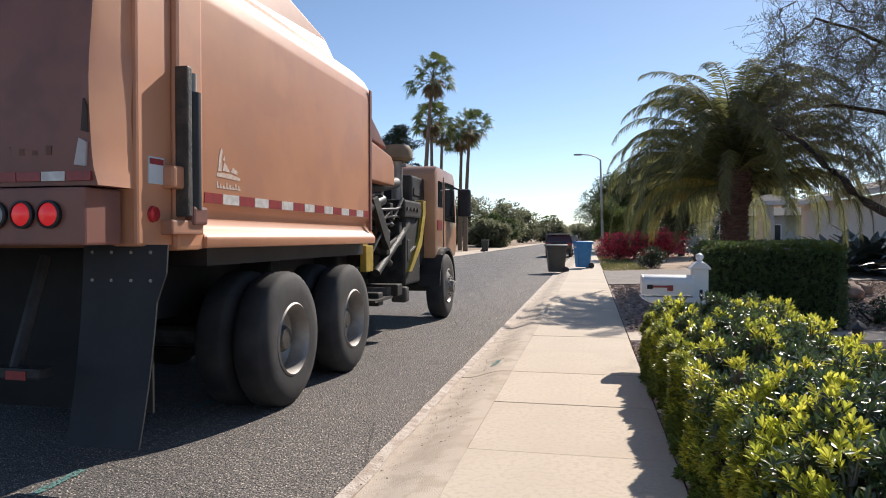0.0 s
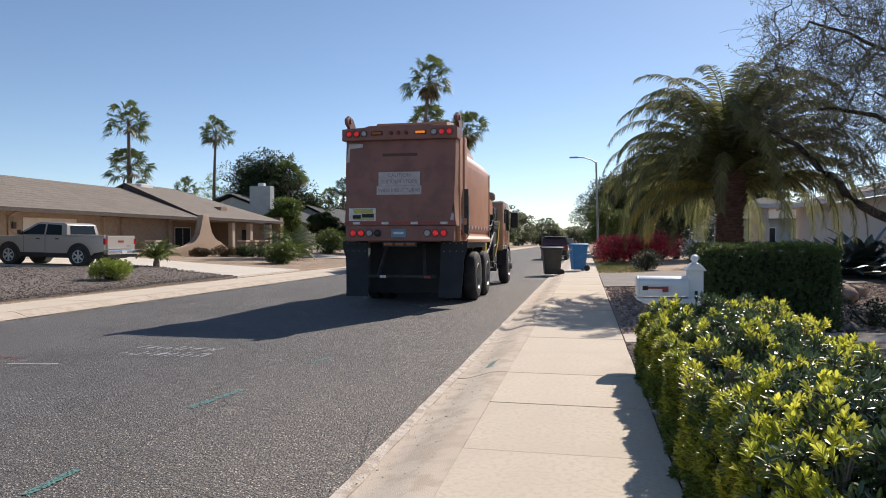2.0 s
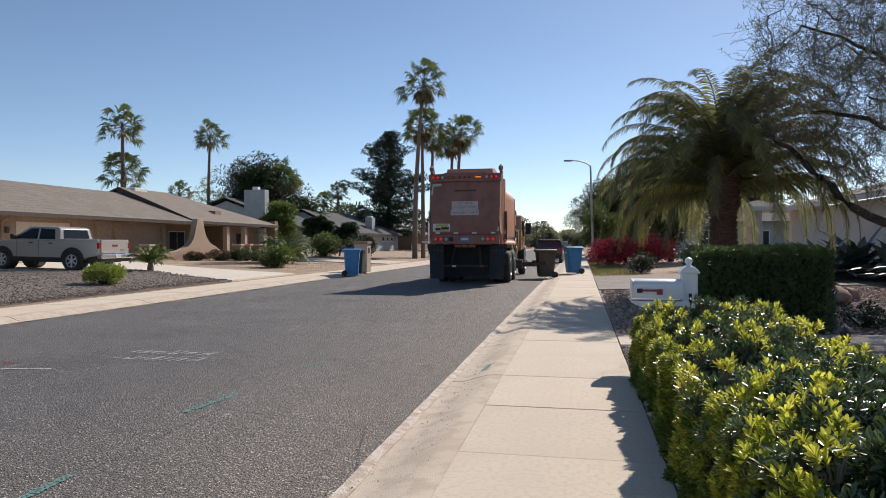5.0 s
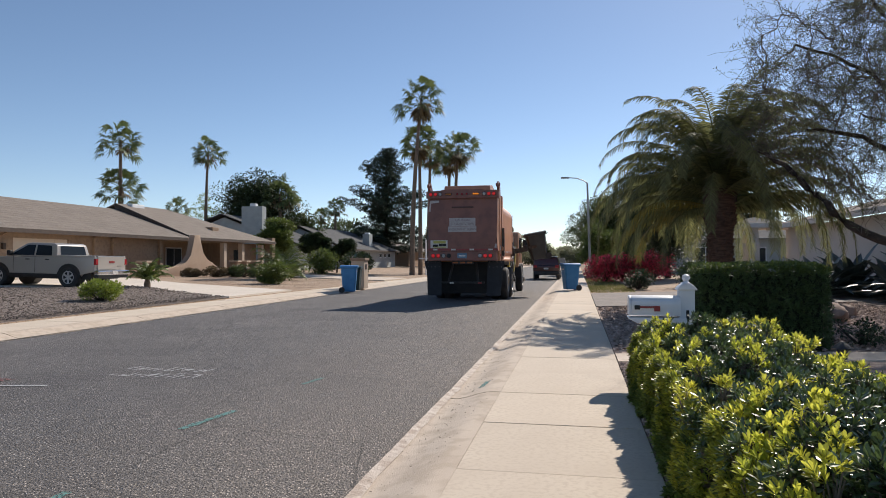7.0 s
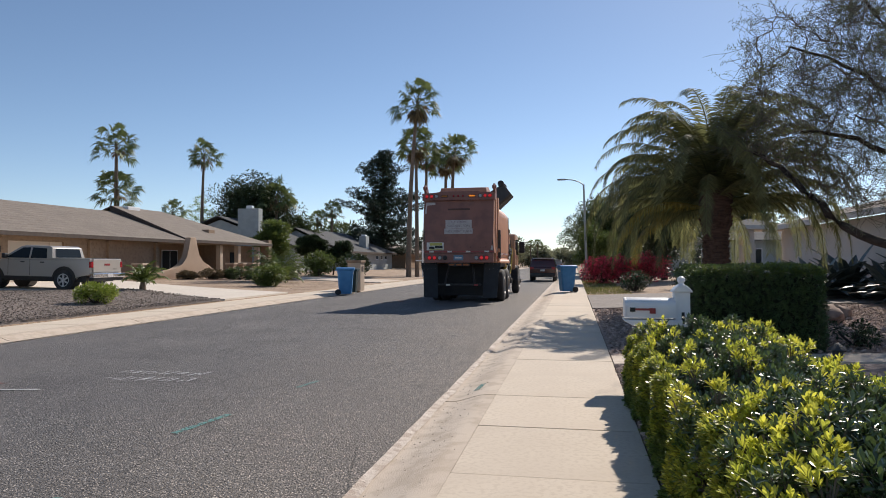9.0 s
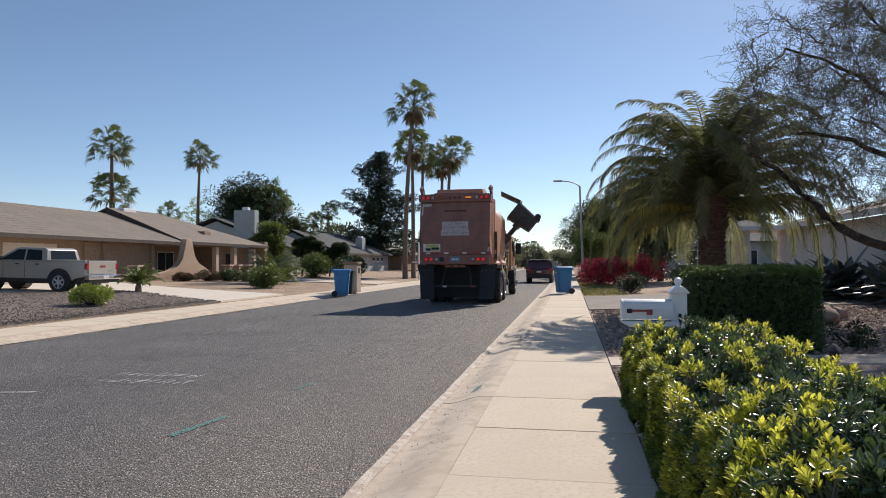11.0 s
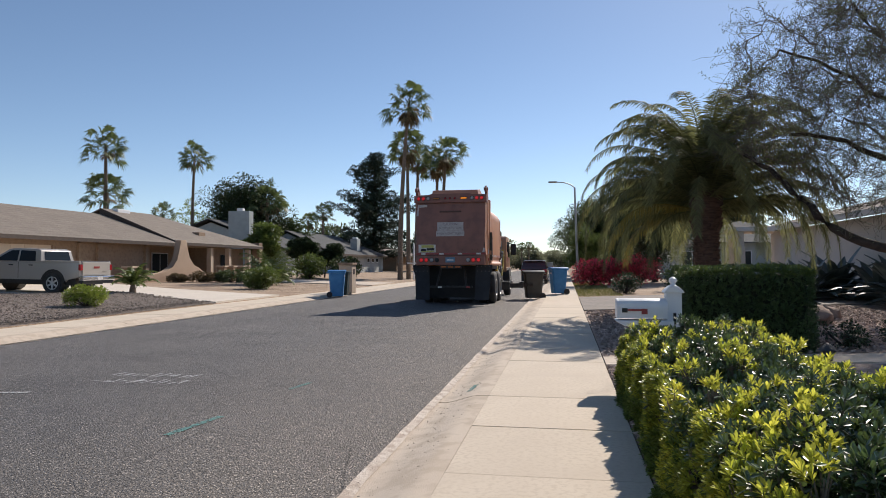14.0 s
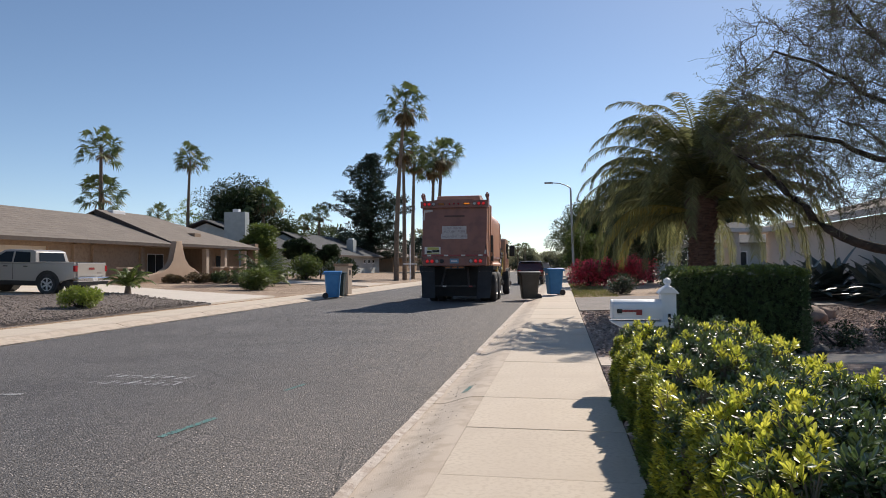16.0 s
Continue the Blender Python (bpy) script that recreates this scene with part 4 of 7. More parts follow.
    part("yellow_plate", prism(bmesh.new(), [(4.7, 1.30), (4.95, 1.30), (5.05, 1.75), (4.75, 1.85)], "x", 1.0, 1.04, 0.008), YELLOW, tr, "yellow guide plate")
    part("yellow_bracket", B(1.02, 1.10, 4.72, 5.0, 1.0, 1.32, r=0.01), YELLOW, tr)
    part("slide_rail", B(0.3, 1.15, 5.05, 5.25, 0.55, 0.72, r=0.02), GRIME, tr, "loader slide rail under the hopper")
    part("slide_rail", B(0.3, 1.2, 5.75, 6.0, 0.62, 0.78, r=0.02), GRIME, tr)
    part("step_grate", B(0.85, 1.2, 4.75, 5.5, 0.62, 0.65), GREASE, tr)
    mast = bmesh.new()
    prism(mast, [(6.75, 0.90), (6.92, 0.90), (7.55, 1.30), (7.80, 1.80), (7.80, 2.02), (7.62, 2.02), (7.62, 1.82), (7.40, 1.42)], "x", 0.99, 1.10, 0.015)
    part("mast", mast, YELLOW, tr, "sloping yellow loader frame")
    part("mast_block", B(0.8, 1.1, 6.5, 7.5, 1.72, 1.98, r=0.03), GRIME, tr)
    part("valve_block", B(0.45, 1.05, 6.7, 7.6, 0.7, 1.75, r=0.04), GRIME, tr)
    part("engine_box", B(-1.1, 0.98, 7.35, 8.18, 0.95, 2.42, r=0.04), BLACK, tr)
    for k in range(6):
        part("vent_slat", B(0.978, 0.995, 7.45, 8.1, 1.15 + 0.19 * k, 1.27 + 0.19 * k), GRIME, tr)
    for k in range(4):
        part("bolt_head", rod(bmesh.new(), (1.09, 6.62 + 0.2 * k, 1.85), (1.12, 6.62 + 0.2 * k, 1.85), 0.03, n=8), GREASE, tr)
    part("cylinder", rod(bmesh.new(), (1.0, 5.4, 0.95), (1.02, 6.9, 1.6), 0.06, n=12), GRIME, tr, "", True)
    part("cylinder", rod(bmesh.new(), (0.9, 5.1, 1.5), (0.95, 6.2, 1.05), 0.05, n=12), BLACK, tr, "", True)
    part("claw_tip", B(1.0, 1.22, 6.1, 6.3, 0.5, 0.72, r=0.04), GREASE, tr, "worn bare metal claw")
    part("air_intake", lathe(bmesh.new(), [(0.02, 0), (0.20, 0), (0.245, 0.04), (0.245, 0.16), (0.19, 0.24), (0.02, 0.26)], 24, Matrix.Translation((0.82, 7.05, 2.60))), surf("intake_paint", (0.20, 0.15, 0.09), (0.26, 0.2, 0.12)), tr, "round air intake canister", True)
    part("intake_pipe", rod(bmesh.new(), (0.82, 7.05, 1.7), (0.82, 7.05, 2.62), 0.085, n=14), STEEL, tr, "", True)
    part("exhaust", rod(bmesh.new(), (-0.9, 6.6, 1.6), (-0.9, 6.6, 2.95), 0.07, n=14), STEEL, tr, "", True)
    for k in range(7):  # clustered valves, brackets and pipes
        y, z = 5.0 + 0.36 * k, 1.05 + 0.13 * ((k * 3) % 5)
        part("bracket", B(0.72, 1.0 + 0.03 * (k % 3), y, y + 0.16, z, z + 0.34, r=0.02), GRIME, tr)
        part("pipe", rod(bmesh.new(), (1.03, y, z + 0.1), (1.06, y + 0.42, z + 0.42 - 0.1 * (k % 3)), 0.026, n=8), GREASE if k % 2 else BLACK, tr, "", True)
    part("guide_arm", prism(bmesh.new(), [(5.0, 1.9), (5.2, 1.95), (5.75, 1.45), (5.7, 1.25), (5.5, 1.4)], "x", 1.02, 1.10, 0.01), GRIME, tr)
    # cab
    cab = part("cab", prism(bmesh.new(), [(8.2, 1.05), (10.0, 1.05), (10.12, 1.35), (10.1, 1.85), (9.92, 2.52), (9.78, 2.64), (8.35, 2.66), (8.2, 2.55)], "x", -1.17, 1.17, 0.07), TAN_CAB, tr, "low tan-orange forward cab", True)
    for s in (-1, 1):
        a, b = sorted((s * 1.165, s * 1.178))
        part("window", prism(bmesh.new(), [(8.95, 1.72), (9.92, 1.70), (9.75, 2.42), (8.95, 2.42)], "x", a, b), DARK_GLASS, cab)
        part("window", prism(bmesh.new(), [(8.4, 1.95), (8.75, 1.95), (8.75, 2.40), (8.4, 2.40)], "x", a, b, 0.0), DARK_GLASS, cab)
        part("door_line", B(a, b, 8.83, 8.86, 1.1, 2.5), BLACK, cab)
        part("red_panel", B(a, b, 8.35, 8.72, 1.55, 1.72), RED_TAPE, cab)
        arc = [math.pi * (0.02 + 0.96 * k / 10) for k in range(11)]
        ring = [(8.68 + 0.70 * math.cos(t), 0.565 + 0.68 * math.sin(t)) for t in arc] + [(8.68 + 0.65 * math.cos(t), 0.565 + 0.63 * math.sin(t)) for t in reversed(arc)]
        fender = prism(bmesh.new(), ring, "x", *sorted((s * 0.92, s * 1.29)))
        part("fender", fender, BLACK, cab, "black rubber front fender")
        arm = part("mirror_arm", rod(bmesh.new(), (s * 1.12, 9.75, 2.40), (s * 1.36, 9.95, 2.30), 0.02, n=8), BLACK, cab)
        part("mirror", B(*sorted((s * 1.22, s * 1.48)), 9.88, 10.02, 1.82, 2.36, r=0.055), BLACK, arm, "tall black side mirror")
        part("step", B(*sorted((s * 1.0, s * 1.2)), 9.55, 9.95, 0.5, 0.56, r=0.01), STEEL, cab)
    part("windscreen", prism(bmesh.new(), [(10.125, 1.8), (9.95, 2.46), (9.935, 2.46), (10.10, 1.8)], "x", -1.0, 1.0), DARK_GLASS, cab)
    part("cab_rack", B(-0.4, 0.6, 8.4, 9.0, 2.66, 2.72, r=0.01), STEEL, cab)
    # moving loader: boom with a pair of gripper arms; origin at the middle of the held bin
    loader = part("loader_arm", B(-1.55, -0.42, -0.30, -0.14, -0.14, 0.04, r=0.02), GREASE, tr, "greasy dark lift boom with gripper", at=pose(1.0, 5.5, 0.75))
    part("boom_sleeve", B(-1.75, -0.9, -0.36, -0.06, -0.22, 0.12, r=0.02), GREASE, loader)
    part("gripper_base", B(-0.52, -0.36, -0.40, 0.40, -0.14, 0.10, r=0.02), GREASE, loader)
    for s in (-1, 1):
        g = bmesh.new()
        for k in range(4):
            t0, t1 = 0.5 * math.pi * k / 4, 0.5 * math.pi * (k + 1) / 4
            def P(t, r):
                return (-0.40 + r * math.sin(t) * 1.0, s * (0.08 + r * (0.62 + 0.38 * math.sin(t)) - 0.0) - s * 0.0)
            q = [P(t0, 0.38), P(t1, 0.38), P(t1, 0.42), P(t0, 0.42)]
            prism(g, q, "z", -0.08, 0.04)
        part("gripper_arm", g, GREASE, loader, "curved gripper arm")
    return tr, wheels, loader


truck, truck_wheels, loader_arm = build_truck()


# ---- bins, mailbox, lamp ----
def build_bin(mat, label, at, lid_mat=None, w=0.62, h=1.10, group="rolling bins"):
    bn = thing("wheeled_bin", label, "garbage bin", at, group)
    bm = bmesh.new()
    rings = []
    for k, (fx, z) in enumerate(((0.74, 0.05), (0.78, 0.14), (0.93, 0.80), (0.97, 0.94), (1.06, 0.95), (1.06, 1.0))):
        a, b = w / 2 * fx, w / 2 * fx * 1.12
        c = 0.06
        pts = [(-a, -b + c), (-a + c, -b), (a - c, -b), (a, -b + c), (a, b - c), (a - c, b), (-a + c, b), (-a, b - c)]
        rings.append([bm.verts.new((x, y, z * h)) for x, y in pts])
    for p, q in zip(rings, rings[1:]):
        for i in range(8):
            bm.faces.new((p[i], p[(i + 1) % 8], q[(i + 1) % 8], q[i]))
    bm.faces.new(rings[0])
    bm.faces.new(rings[-1])
    part("body", bm, mat, bn, smooth=True)
    e = w * 0.54
    lid = bmesh.new()
    prism(lid, [(-e, 0), (e, 0), (e * 0.95, 0.035), (e * 0.4, 0.075), (-e * 0.4, 0.075), (-e * 0.95, 0.035)], "y", -w * 1.20, w * 0.02, 0.012)
    part("lid", lid, lid_mat or mat, bn, "hinged lid", True, pose(0, w * 0.58, h))
    part("handle", rod(bmesh.new(), (-w * 0.36, w * 0.66, h * 0.96), (w * 0.36, w * 0.66, h * 0.96), 0.018, n=8), mat, bn)
    for s in (-1, 1):
        part("wheel", rod(bmesh.new(), (s * w * 0.33, w * 0.48, 0.125), (s * w * 0.43, w * 0.48, 0.125), 0.125, n=18), RUBBER, bn)
    if mat is BIN_BLUE:
        part("bar", B(-w * 0.2, w * 0.2, -w * 0.535, -w * 0.50, h * 0.80, h * 0.86), WHITE_TAPE, bn)
    return bn


dark_bin = build_bin(BIN_DARK, "dark brown plastic wheeled garbage bin at the curb", pose(-1.30, 27.3, 0.03, 0, 0, -80), w=0.70, h=1.06)
build_bin(BIN_BLUE, "bright blue plastic recycling bin standing on the sidewalk", pose(-0.30, 29.9, 0.104, 0, 0, -70))
build_bin(BIN_BLUE, "bright blue plastic recycling bin across the street", pose(-9.62, 27.95, 0.03, 0, 0, 105), group="rolling bins")
build_bin(BIN_GREEN, "dark green plastic wheeled bin beside the blue one", pose(-9.75, 29.05, 0.03, 0, 0, 95), w=0.55, h=1.05)
build_bin(BIN_DARK, "dark wheeled bin far down the street", pose(-10.0, 66, 0.03, 0, 0, 90))


def mailbox():
    mb = thing("mailbox", "white plastic mailbox with a red flag on a white post", "mailbox", pose(1.12, 7.6, 0.11))
    box_m = bmesh.new()
    # arched box lying along x
    pr = [(-0.13, 0.72)] + [(-0.13 * math.cos(a), 0.845 + 0.085 * math.sin(a)) for a in [math.pi * k / 8 for k in range(9)]] + [(0.13, 0.72)]
    prism(box_m, pr, "x", -0.56, -0.06, 0.008)
    bx = part("box", box_m, WHITE_PAINT, mb, "white mailbox body", True)
    part("tray", prism(bmesh.new(), [(-0.59, 0.70), (0.0, 0.70), (0.0, 0.64), (-0.50, 0.64), (-0.59, 0.685)], "y", -0.15, 0.15, 0.008), WHITE_PAINT, mb)
    part("door_rim", prism(bmesh.new(), [(-a, b) for a, b in pr], "x", -0.585, -0.56, 0.006), WHITE_PAINT, bx)
    fl = part("flag", B(-0.48, -0.28, -0.148, -0.138, 0.80, 0.822), RED_TAPE, bx, "red flag lying flat")
    part("flag_end", B(-0.33, -0.27, -0.15, -0.137, 0.768, 0.825), RED_TAPE, fl)
    part("flag_hub", B(-0.53, -0.475, -0.15, -0.136, 0.785, 0.83), STICKER_BLACK, fl)
    part("post", prism(bmesh.new(), [(-0.07, -0.08), (0.09, -0.08), (0.09, 0.08), (-0.07, 0.08)], "z", 0.0, 1.0, 0.01), WHITE_PAINT, mb, "square white post")
    part("cap", prism(bmesh.new(), [(-0.10, 0.99), (0.12, 0.99), (0.09, 1.03), (0.04, 1.07), (-0.02, 1.07), (-0.07, 1.03)], "y", -0.11, 0.11, 0.015), WHITE_PAINT, mb)
    part("finial", lathe(bmesh.new(), [(0.005, 1.06), (0.04, 1.065), (0.025, 1.085), (0.042, 1.11), (0.038, 1.14), (0.015, 1.158), (0.004, 1.16)], 16, Matrix.Translation((0.01, 0, 0))), WHITE_PAINT, mb, "", True)
    part("number_bar", B(0.0, 0.03, -0.088, -0.079, 0.66, 0.78), STICKER_BLACK, mb, "dark painted sprig on the post")


mailbox()


def street_lamp():
    sl = thing("street_lamp", "grey steel street lamp with a curved arm", "street lamp", pose(0.95, 52, 0.10))
    part("pole", rod(bmesh.new(), (0, 0, 0), (-0.2, 0, 7.1), 0.10, 0.065), surf("galvanised", (0.30, 0.30, 0.29), (0.36, 0.36, 0.35), 4, 0.5, metal=0.5), sl)
    s = Soup()
    s.tube([(-0.2, 0, 7.05), (-0.5, 0, 7.28), (-1.0, 0, 7.45), (-1.55, 0, 7.5)], 0.045, 0.035, 8)
    s.ob("arm", bpy.data.materials["galvanised"], sl)
    part("lantern", B(-2.15, -1.5, -0.13, 0.13, 7.44, 7.56, r=0.05), bpy.data.materials["galvanised"], sl)
    part("base", B(-0.18, 0.18, -0.18, 0.18, 0, 0.15, r=0.02), CONCRETE, sl)


street_lamp()


def path_light():
    pl = thing("path_light", "small dark metal garden path light", "garden light", pose(3.05, 8.75, ground_z(2.9) - 0.12))
    part("stake", rod(bmesh.new(), (0, 0, 0), (0, 0, 0.30), 0.02), BLACK, pl)
    part("lantern", lathe(bmesh.new(), [(0.01, 0.2), (0.05, 0.2), (0.06, 0.32), (0.11, 0.33), (0.03, 0.40), (0.005, 0.41)], 12), GREASE, pl, "", True)


path_light()


def pillar_mailbox():
    pm = thing("mailbox_pillar", "tan stucco mailbox pillar at the curb", "mailbox pillar", pose(-10.15, 31.0, 0.08))
    part("shaft", B(-0.32, 0.32, -0.32, 0.32, 0, 1.32, r=0.03), STUCCO_PALE, pm)
    part("cap", B(-0.37, 0.37, -0.37, 0.37, 1.32, 1.44, r=0.02), STUCCO, pm)
    part("mail_door", B(0.315, 0.335, -0.14, 0.14, 0.9, 1.15), TRIM_BROWN, pm)


pillar_mailbox()


# ---- hedges ----
def rosettes(soup, spots, size, n, open_by, slim=0.46):
    for p, up in spots:
        up = Vector(up).normalized()
        a0 = rng.uniform(0, 6.3)
        u = up.orthogonal().normalized()
        w = up.cross(u)
        ms = []
        for k in range(n):
            a = a0 + 2.4 * k
            t = (k + 0.6) / n
            way = up * (1.0 - 0.9 * t * open_by) + (u * math.cos(a) + w * math.sin(a)) * (0.25 + 0.85 * t) * open_by
            ms.append(leaf_m(Vector(p) - up * 0.02 * t, way, size * rng.uniform(0.75, 1.2), size * slim))
        soup.stamp(OVAL_V, OVAL_F, ms)


def near_hedge():
    x0, x1, y0, y1, h = 0.58, 1.64, 1.2, 6.95, 0.67
    hd = thing("hedge", "leafy clipped hedge with yellow-green young shoots beside the sidewalk", "hedge", pose(0, 0, 0.10))
    def bump(x, y):
        return 0.06 * (x - x0) / (x1 - x0) + 0.10 * noise.noise((x * 1.8, y * 1.8, 1)) + 0.06 * noise.noise((x * 5, y * 5, 4))
    def edge_drop(x, y):
        return 0.17 * math.exp(-max(0, min(x - x0, x1 - x, (y1 - y) * 0.8)) / 0.11)
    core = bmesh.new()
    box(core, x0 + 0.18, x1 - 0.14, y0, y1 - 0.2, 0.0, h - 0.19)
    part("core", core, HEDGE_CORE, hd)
    old, young, side, stems = [], [], [], Soup()
    for _ in range(3600):  # the older leaves beneath
        x, y = rng.uniform(x0, x1 + 0.02), rng.uniform(y0, y1)
        z = h + bump(x, y) - edge_drop(x, y) - rng.uniform(0.05, 0.14)
        old.append(((x, y, z), Vector((rng.uniform(-0.7, 0.7), rng.uniform(-0.7, 0.7), 1))))
    for _ in range(960):  # shoots, each a spray of rosettes
        x, y = rng.uniform(x0 - 0.02, x1 + 0.02), rng.uniform(y0, y1)
        c = Vector((x, y, h + bump(x, y) - edge_drop(x, y) + rng.gauss(-0.015, 0.035)))
        lean = Vector((rng.uniform(-0.4, 0.4) + (-0.5 if x - x0 < 0.12 else 0.5 if x1 - x < 0.08 else 0), rng.uniform(-0.4, 0.4), 1)).normalized()
        fresh = noise.noise((x * 4.5, y * 4.5, 9)) + 0.48 * (x < x0 + 0.22) + 0.42 * (x > x1 - 0.26) + 0.22 * rng.uniform(-1, 1) > 0.36
        for k in range(6):
            u = (lean + unit() * 0.75).normalized()
            q = c + u * rng.uniform(0.03, 0.085) - Vector((0, 0, 0.05))
            (young if fresh and k < 5 else old).append((q + Vector((0, 0, 0.035 if fresh else 0)), u + lean * 0.5))
            stems.tube([c - Vector((0, 0, 0.12)), q], 0.004, 0.003, 3)
    for _ in range(6500):
        y, z = rng.uniform(y0, y1), rng.uniform(0.0, h - 0.06)
        depth = 0.13 * noise.noise((y * 2.6, z * 1.8, 5)) + 0.08 * noise.noise((y * 7, z * 7, 2)) + 0.10 * (z / h) ** 4
        side.append(((x0 + depth - 0.04, y, z), (-1, rng.uniform(-0.6, 0.6), rng.uniform(0.1, 1.3))))
    for _ in range(1300):
        y, z = rng.uniform(y0, y1), rng.uniform(0.05, h)
        old.append(((x1 - 0.02, y, z), (1, rng.uniform(-0.5, 0.5), rng.uniform(0, 1))))
    for _ in range(900):
        x, z = rng.uniform(x0, x1), rng.uniform(0.05, h)
        old.append(((x, y1 - 0.03 + 0.08 * noise.noise((x * 5, z * 5, 0)), z), (rng.uniform(-0.5, 0.5), 1, rng.uniform(0, 1))))
    tagged(stems.ob("stem_mass", TWIG, hd), kind="stuff")
    s = Soup(); rosettes(s, old, 0.050, 8, 1.2, 0.34); s.ob("leaves", LEAF_GLOSS, hd, "glossy dark green leaves")
    s = Soup(); rosettes(s, young, 0.040, 8, 0.75, 0.38); s.ob("young_growth", LEAF_NEW, hd, "yellow-green young shoots")
    # Side leaves split by height: lit and shaded greens put light into colour.
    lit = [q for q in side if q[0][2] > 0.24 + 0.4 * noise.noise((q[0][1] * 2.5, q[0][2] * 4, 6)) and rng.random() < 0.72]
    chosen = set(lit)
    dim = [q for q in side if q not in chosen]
    s = Soup(); rosettes(s, lit, 0.038, 7, 0.85, 0.38); s.ob("side_leaves", LEAF_SIDE, hd, "side leaves in a yellow-green coloured as lit")
    s = Soup(); rosettes(s, dim, 0.040, 7, 0.9, 0.38); s.ob("lower_leaves", LEAF_SHADE, hd, "lower side leaves in a darker green coloured as shaded")


near_hedge()


def box_hedge():
    x0, x1, y0, y1, h = 1.62, 3.40, 10.0, 11.5, 1.20
    z0 = 0.13
    hd = thing("box_hedge", "dense dark green clipped box hedge", "hedge", pose(0, 0, z0))
    part("core", B(x0 + 0.1, x1 - 0.1, y0 + 0.1, y1 - 0.1, 0, h - 0.09, r=0.08), HEDGE_CORE, hd)
    dark, top = [], []
    for _ in range(5200):
        f = rng.random()
        if f < 0.42:
            p, u = (rng.uniform(x0, x1), y0, rng.uniform(0, h)), (0, -1, 0.3)
        elif f < 0.58:
            p, u = (x0, rng.uniform(y0, y1), rng.uniform(0, h)), (-1, 0, 0.3)
        elif f < 0.70:
            p, u = (x1, rng.uniform(y0, y1), rng.uniform(0, h)), (1, 0, 0.3)
        else:
            p, u = (rng.uniform(x0, x1), rng.uniform(y0, y1), h), (0, 0, 1)
        d = 0.06 * noise.noise((p[0] * 3, p[1] * 3, p[2] * 3)) + rng.uniform(-0.04, 0.03)
        # round the corners
        c = Vector(((x0 + x1) / 2, (y0 + y1) / 2, h * 0.5))
        q = Vector(p) + Vector(u).normalized() * d
        e = sorted((min(q.x - x0, x1 - q.x), min(q.y - y0, y1 - q.y), h - q.z))
        if e[1] < 0.12:
            q += (c - q).normalized() * (0.12 - e[1]) * 0.6
        way = Vector(u) + unit() * 0.7
        # Leaves on top take a lighter colour for the sun on them.
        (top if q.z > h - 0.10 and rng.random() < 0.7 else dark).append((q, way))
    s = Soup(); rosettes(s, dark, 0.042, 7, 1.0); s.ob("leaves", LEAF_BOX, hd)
    s = Soup(); rosettes(s, top, 0.045, 7, 0.9); s.ob("top_leaves", LEAF_YARD, hd, "top leaves in a lighter green coloured as sunlit")


box_hedge()


# ---- palms and trees ----
def frond(soup, base, out, rise, length, droop, leaflet, n=26, spread=1.0, hang=0.5, wide=0.016, dense=3):
    """A feather frond: a curved stem with leaflets on both sides."""
    out = Vector(out).normalized()
    up = Vector((0, 0, 1))
    side = out.cross(up).normalized()
    pts = []
    p, a = Vector(base), rise
    for k in range(n + 1):
        pts.append(p.copy())
        p = p + (out * math.cos(a) + up * math.sin(a)) * length / n
        a = max(a - droop / n * 2.4 * (k / n) ** 1.2, -1.5)
    soup.tube(pts[::2], 0.026, 0.006, 4)
    for k in range(2, n):
        d = (pts[k + 1] - pts[k]).normalized()
        nrm = side.cross(d).normalized()
        t = k / n
        ll = leaflet * (0.55 + 1.5 * t * (1 - t) + 0.25 * (1 - t)) * rng.uniform(0.85, 1.1)
        for s in (-1, 1):
            for j in range(dense):
                c = pts[k].lerp(pts[k + 1], j / dense)
                way = (side * s * spread + d * 0.85 + nrm * rng.uniform(-0.15, 0.35) + unit() * 0.14 - up * hang).normalized()
                w = d * wide
                tip = c + way * ll - up * 0.22 * ll
                mid = c + way * ll * 0.5
                soup.poly(c - w * 0.5, mid - w, tip, mid + w, c + w * 0.5)


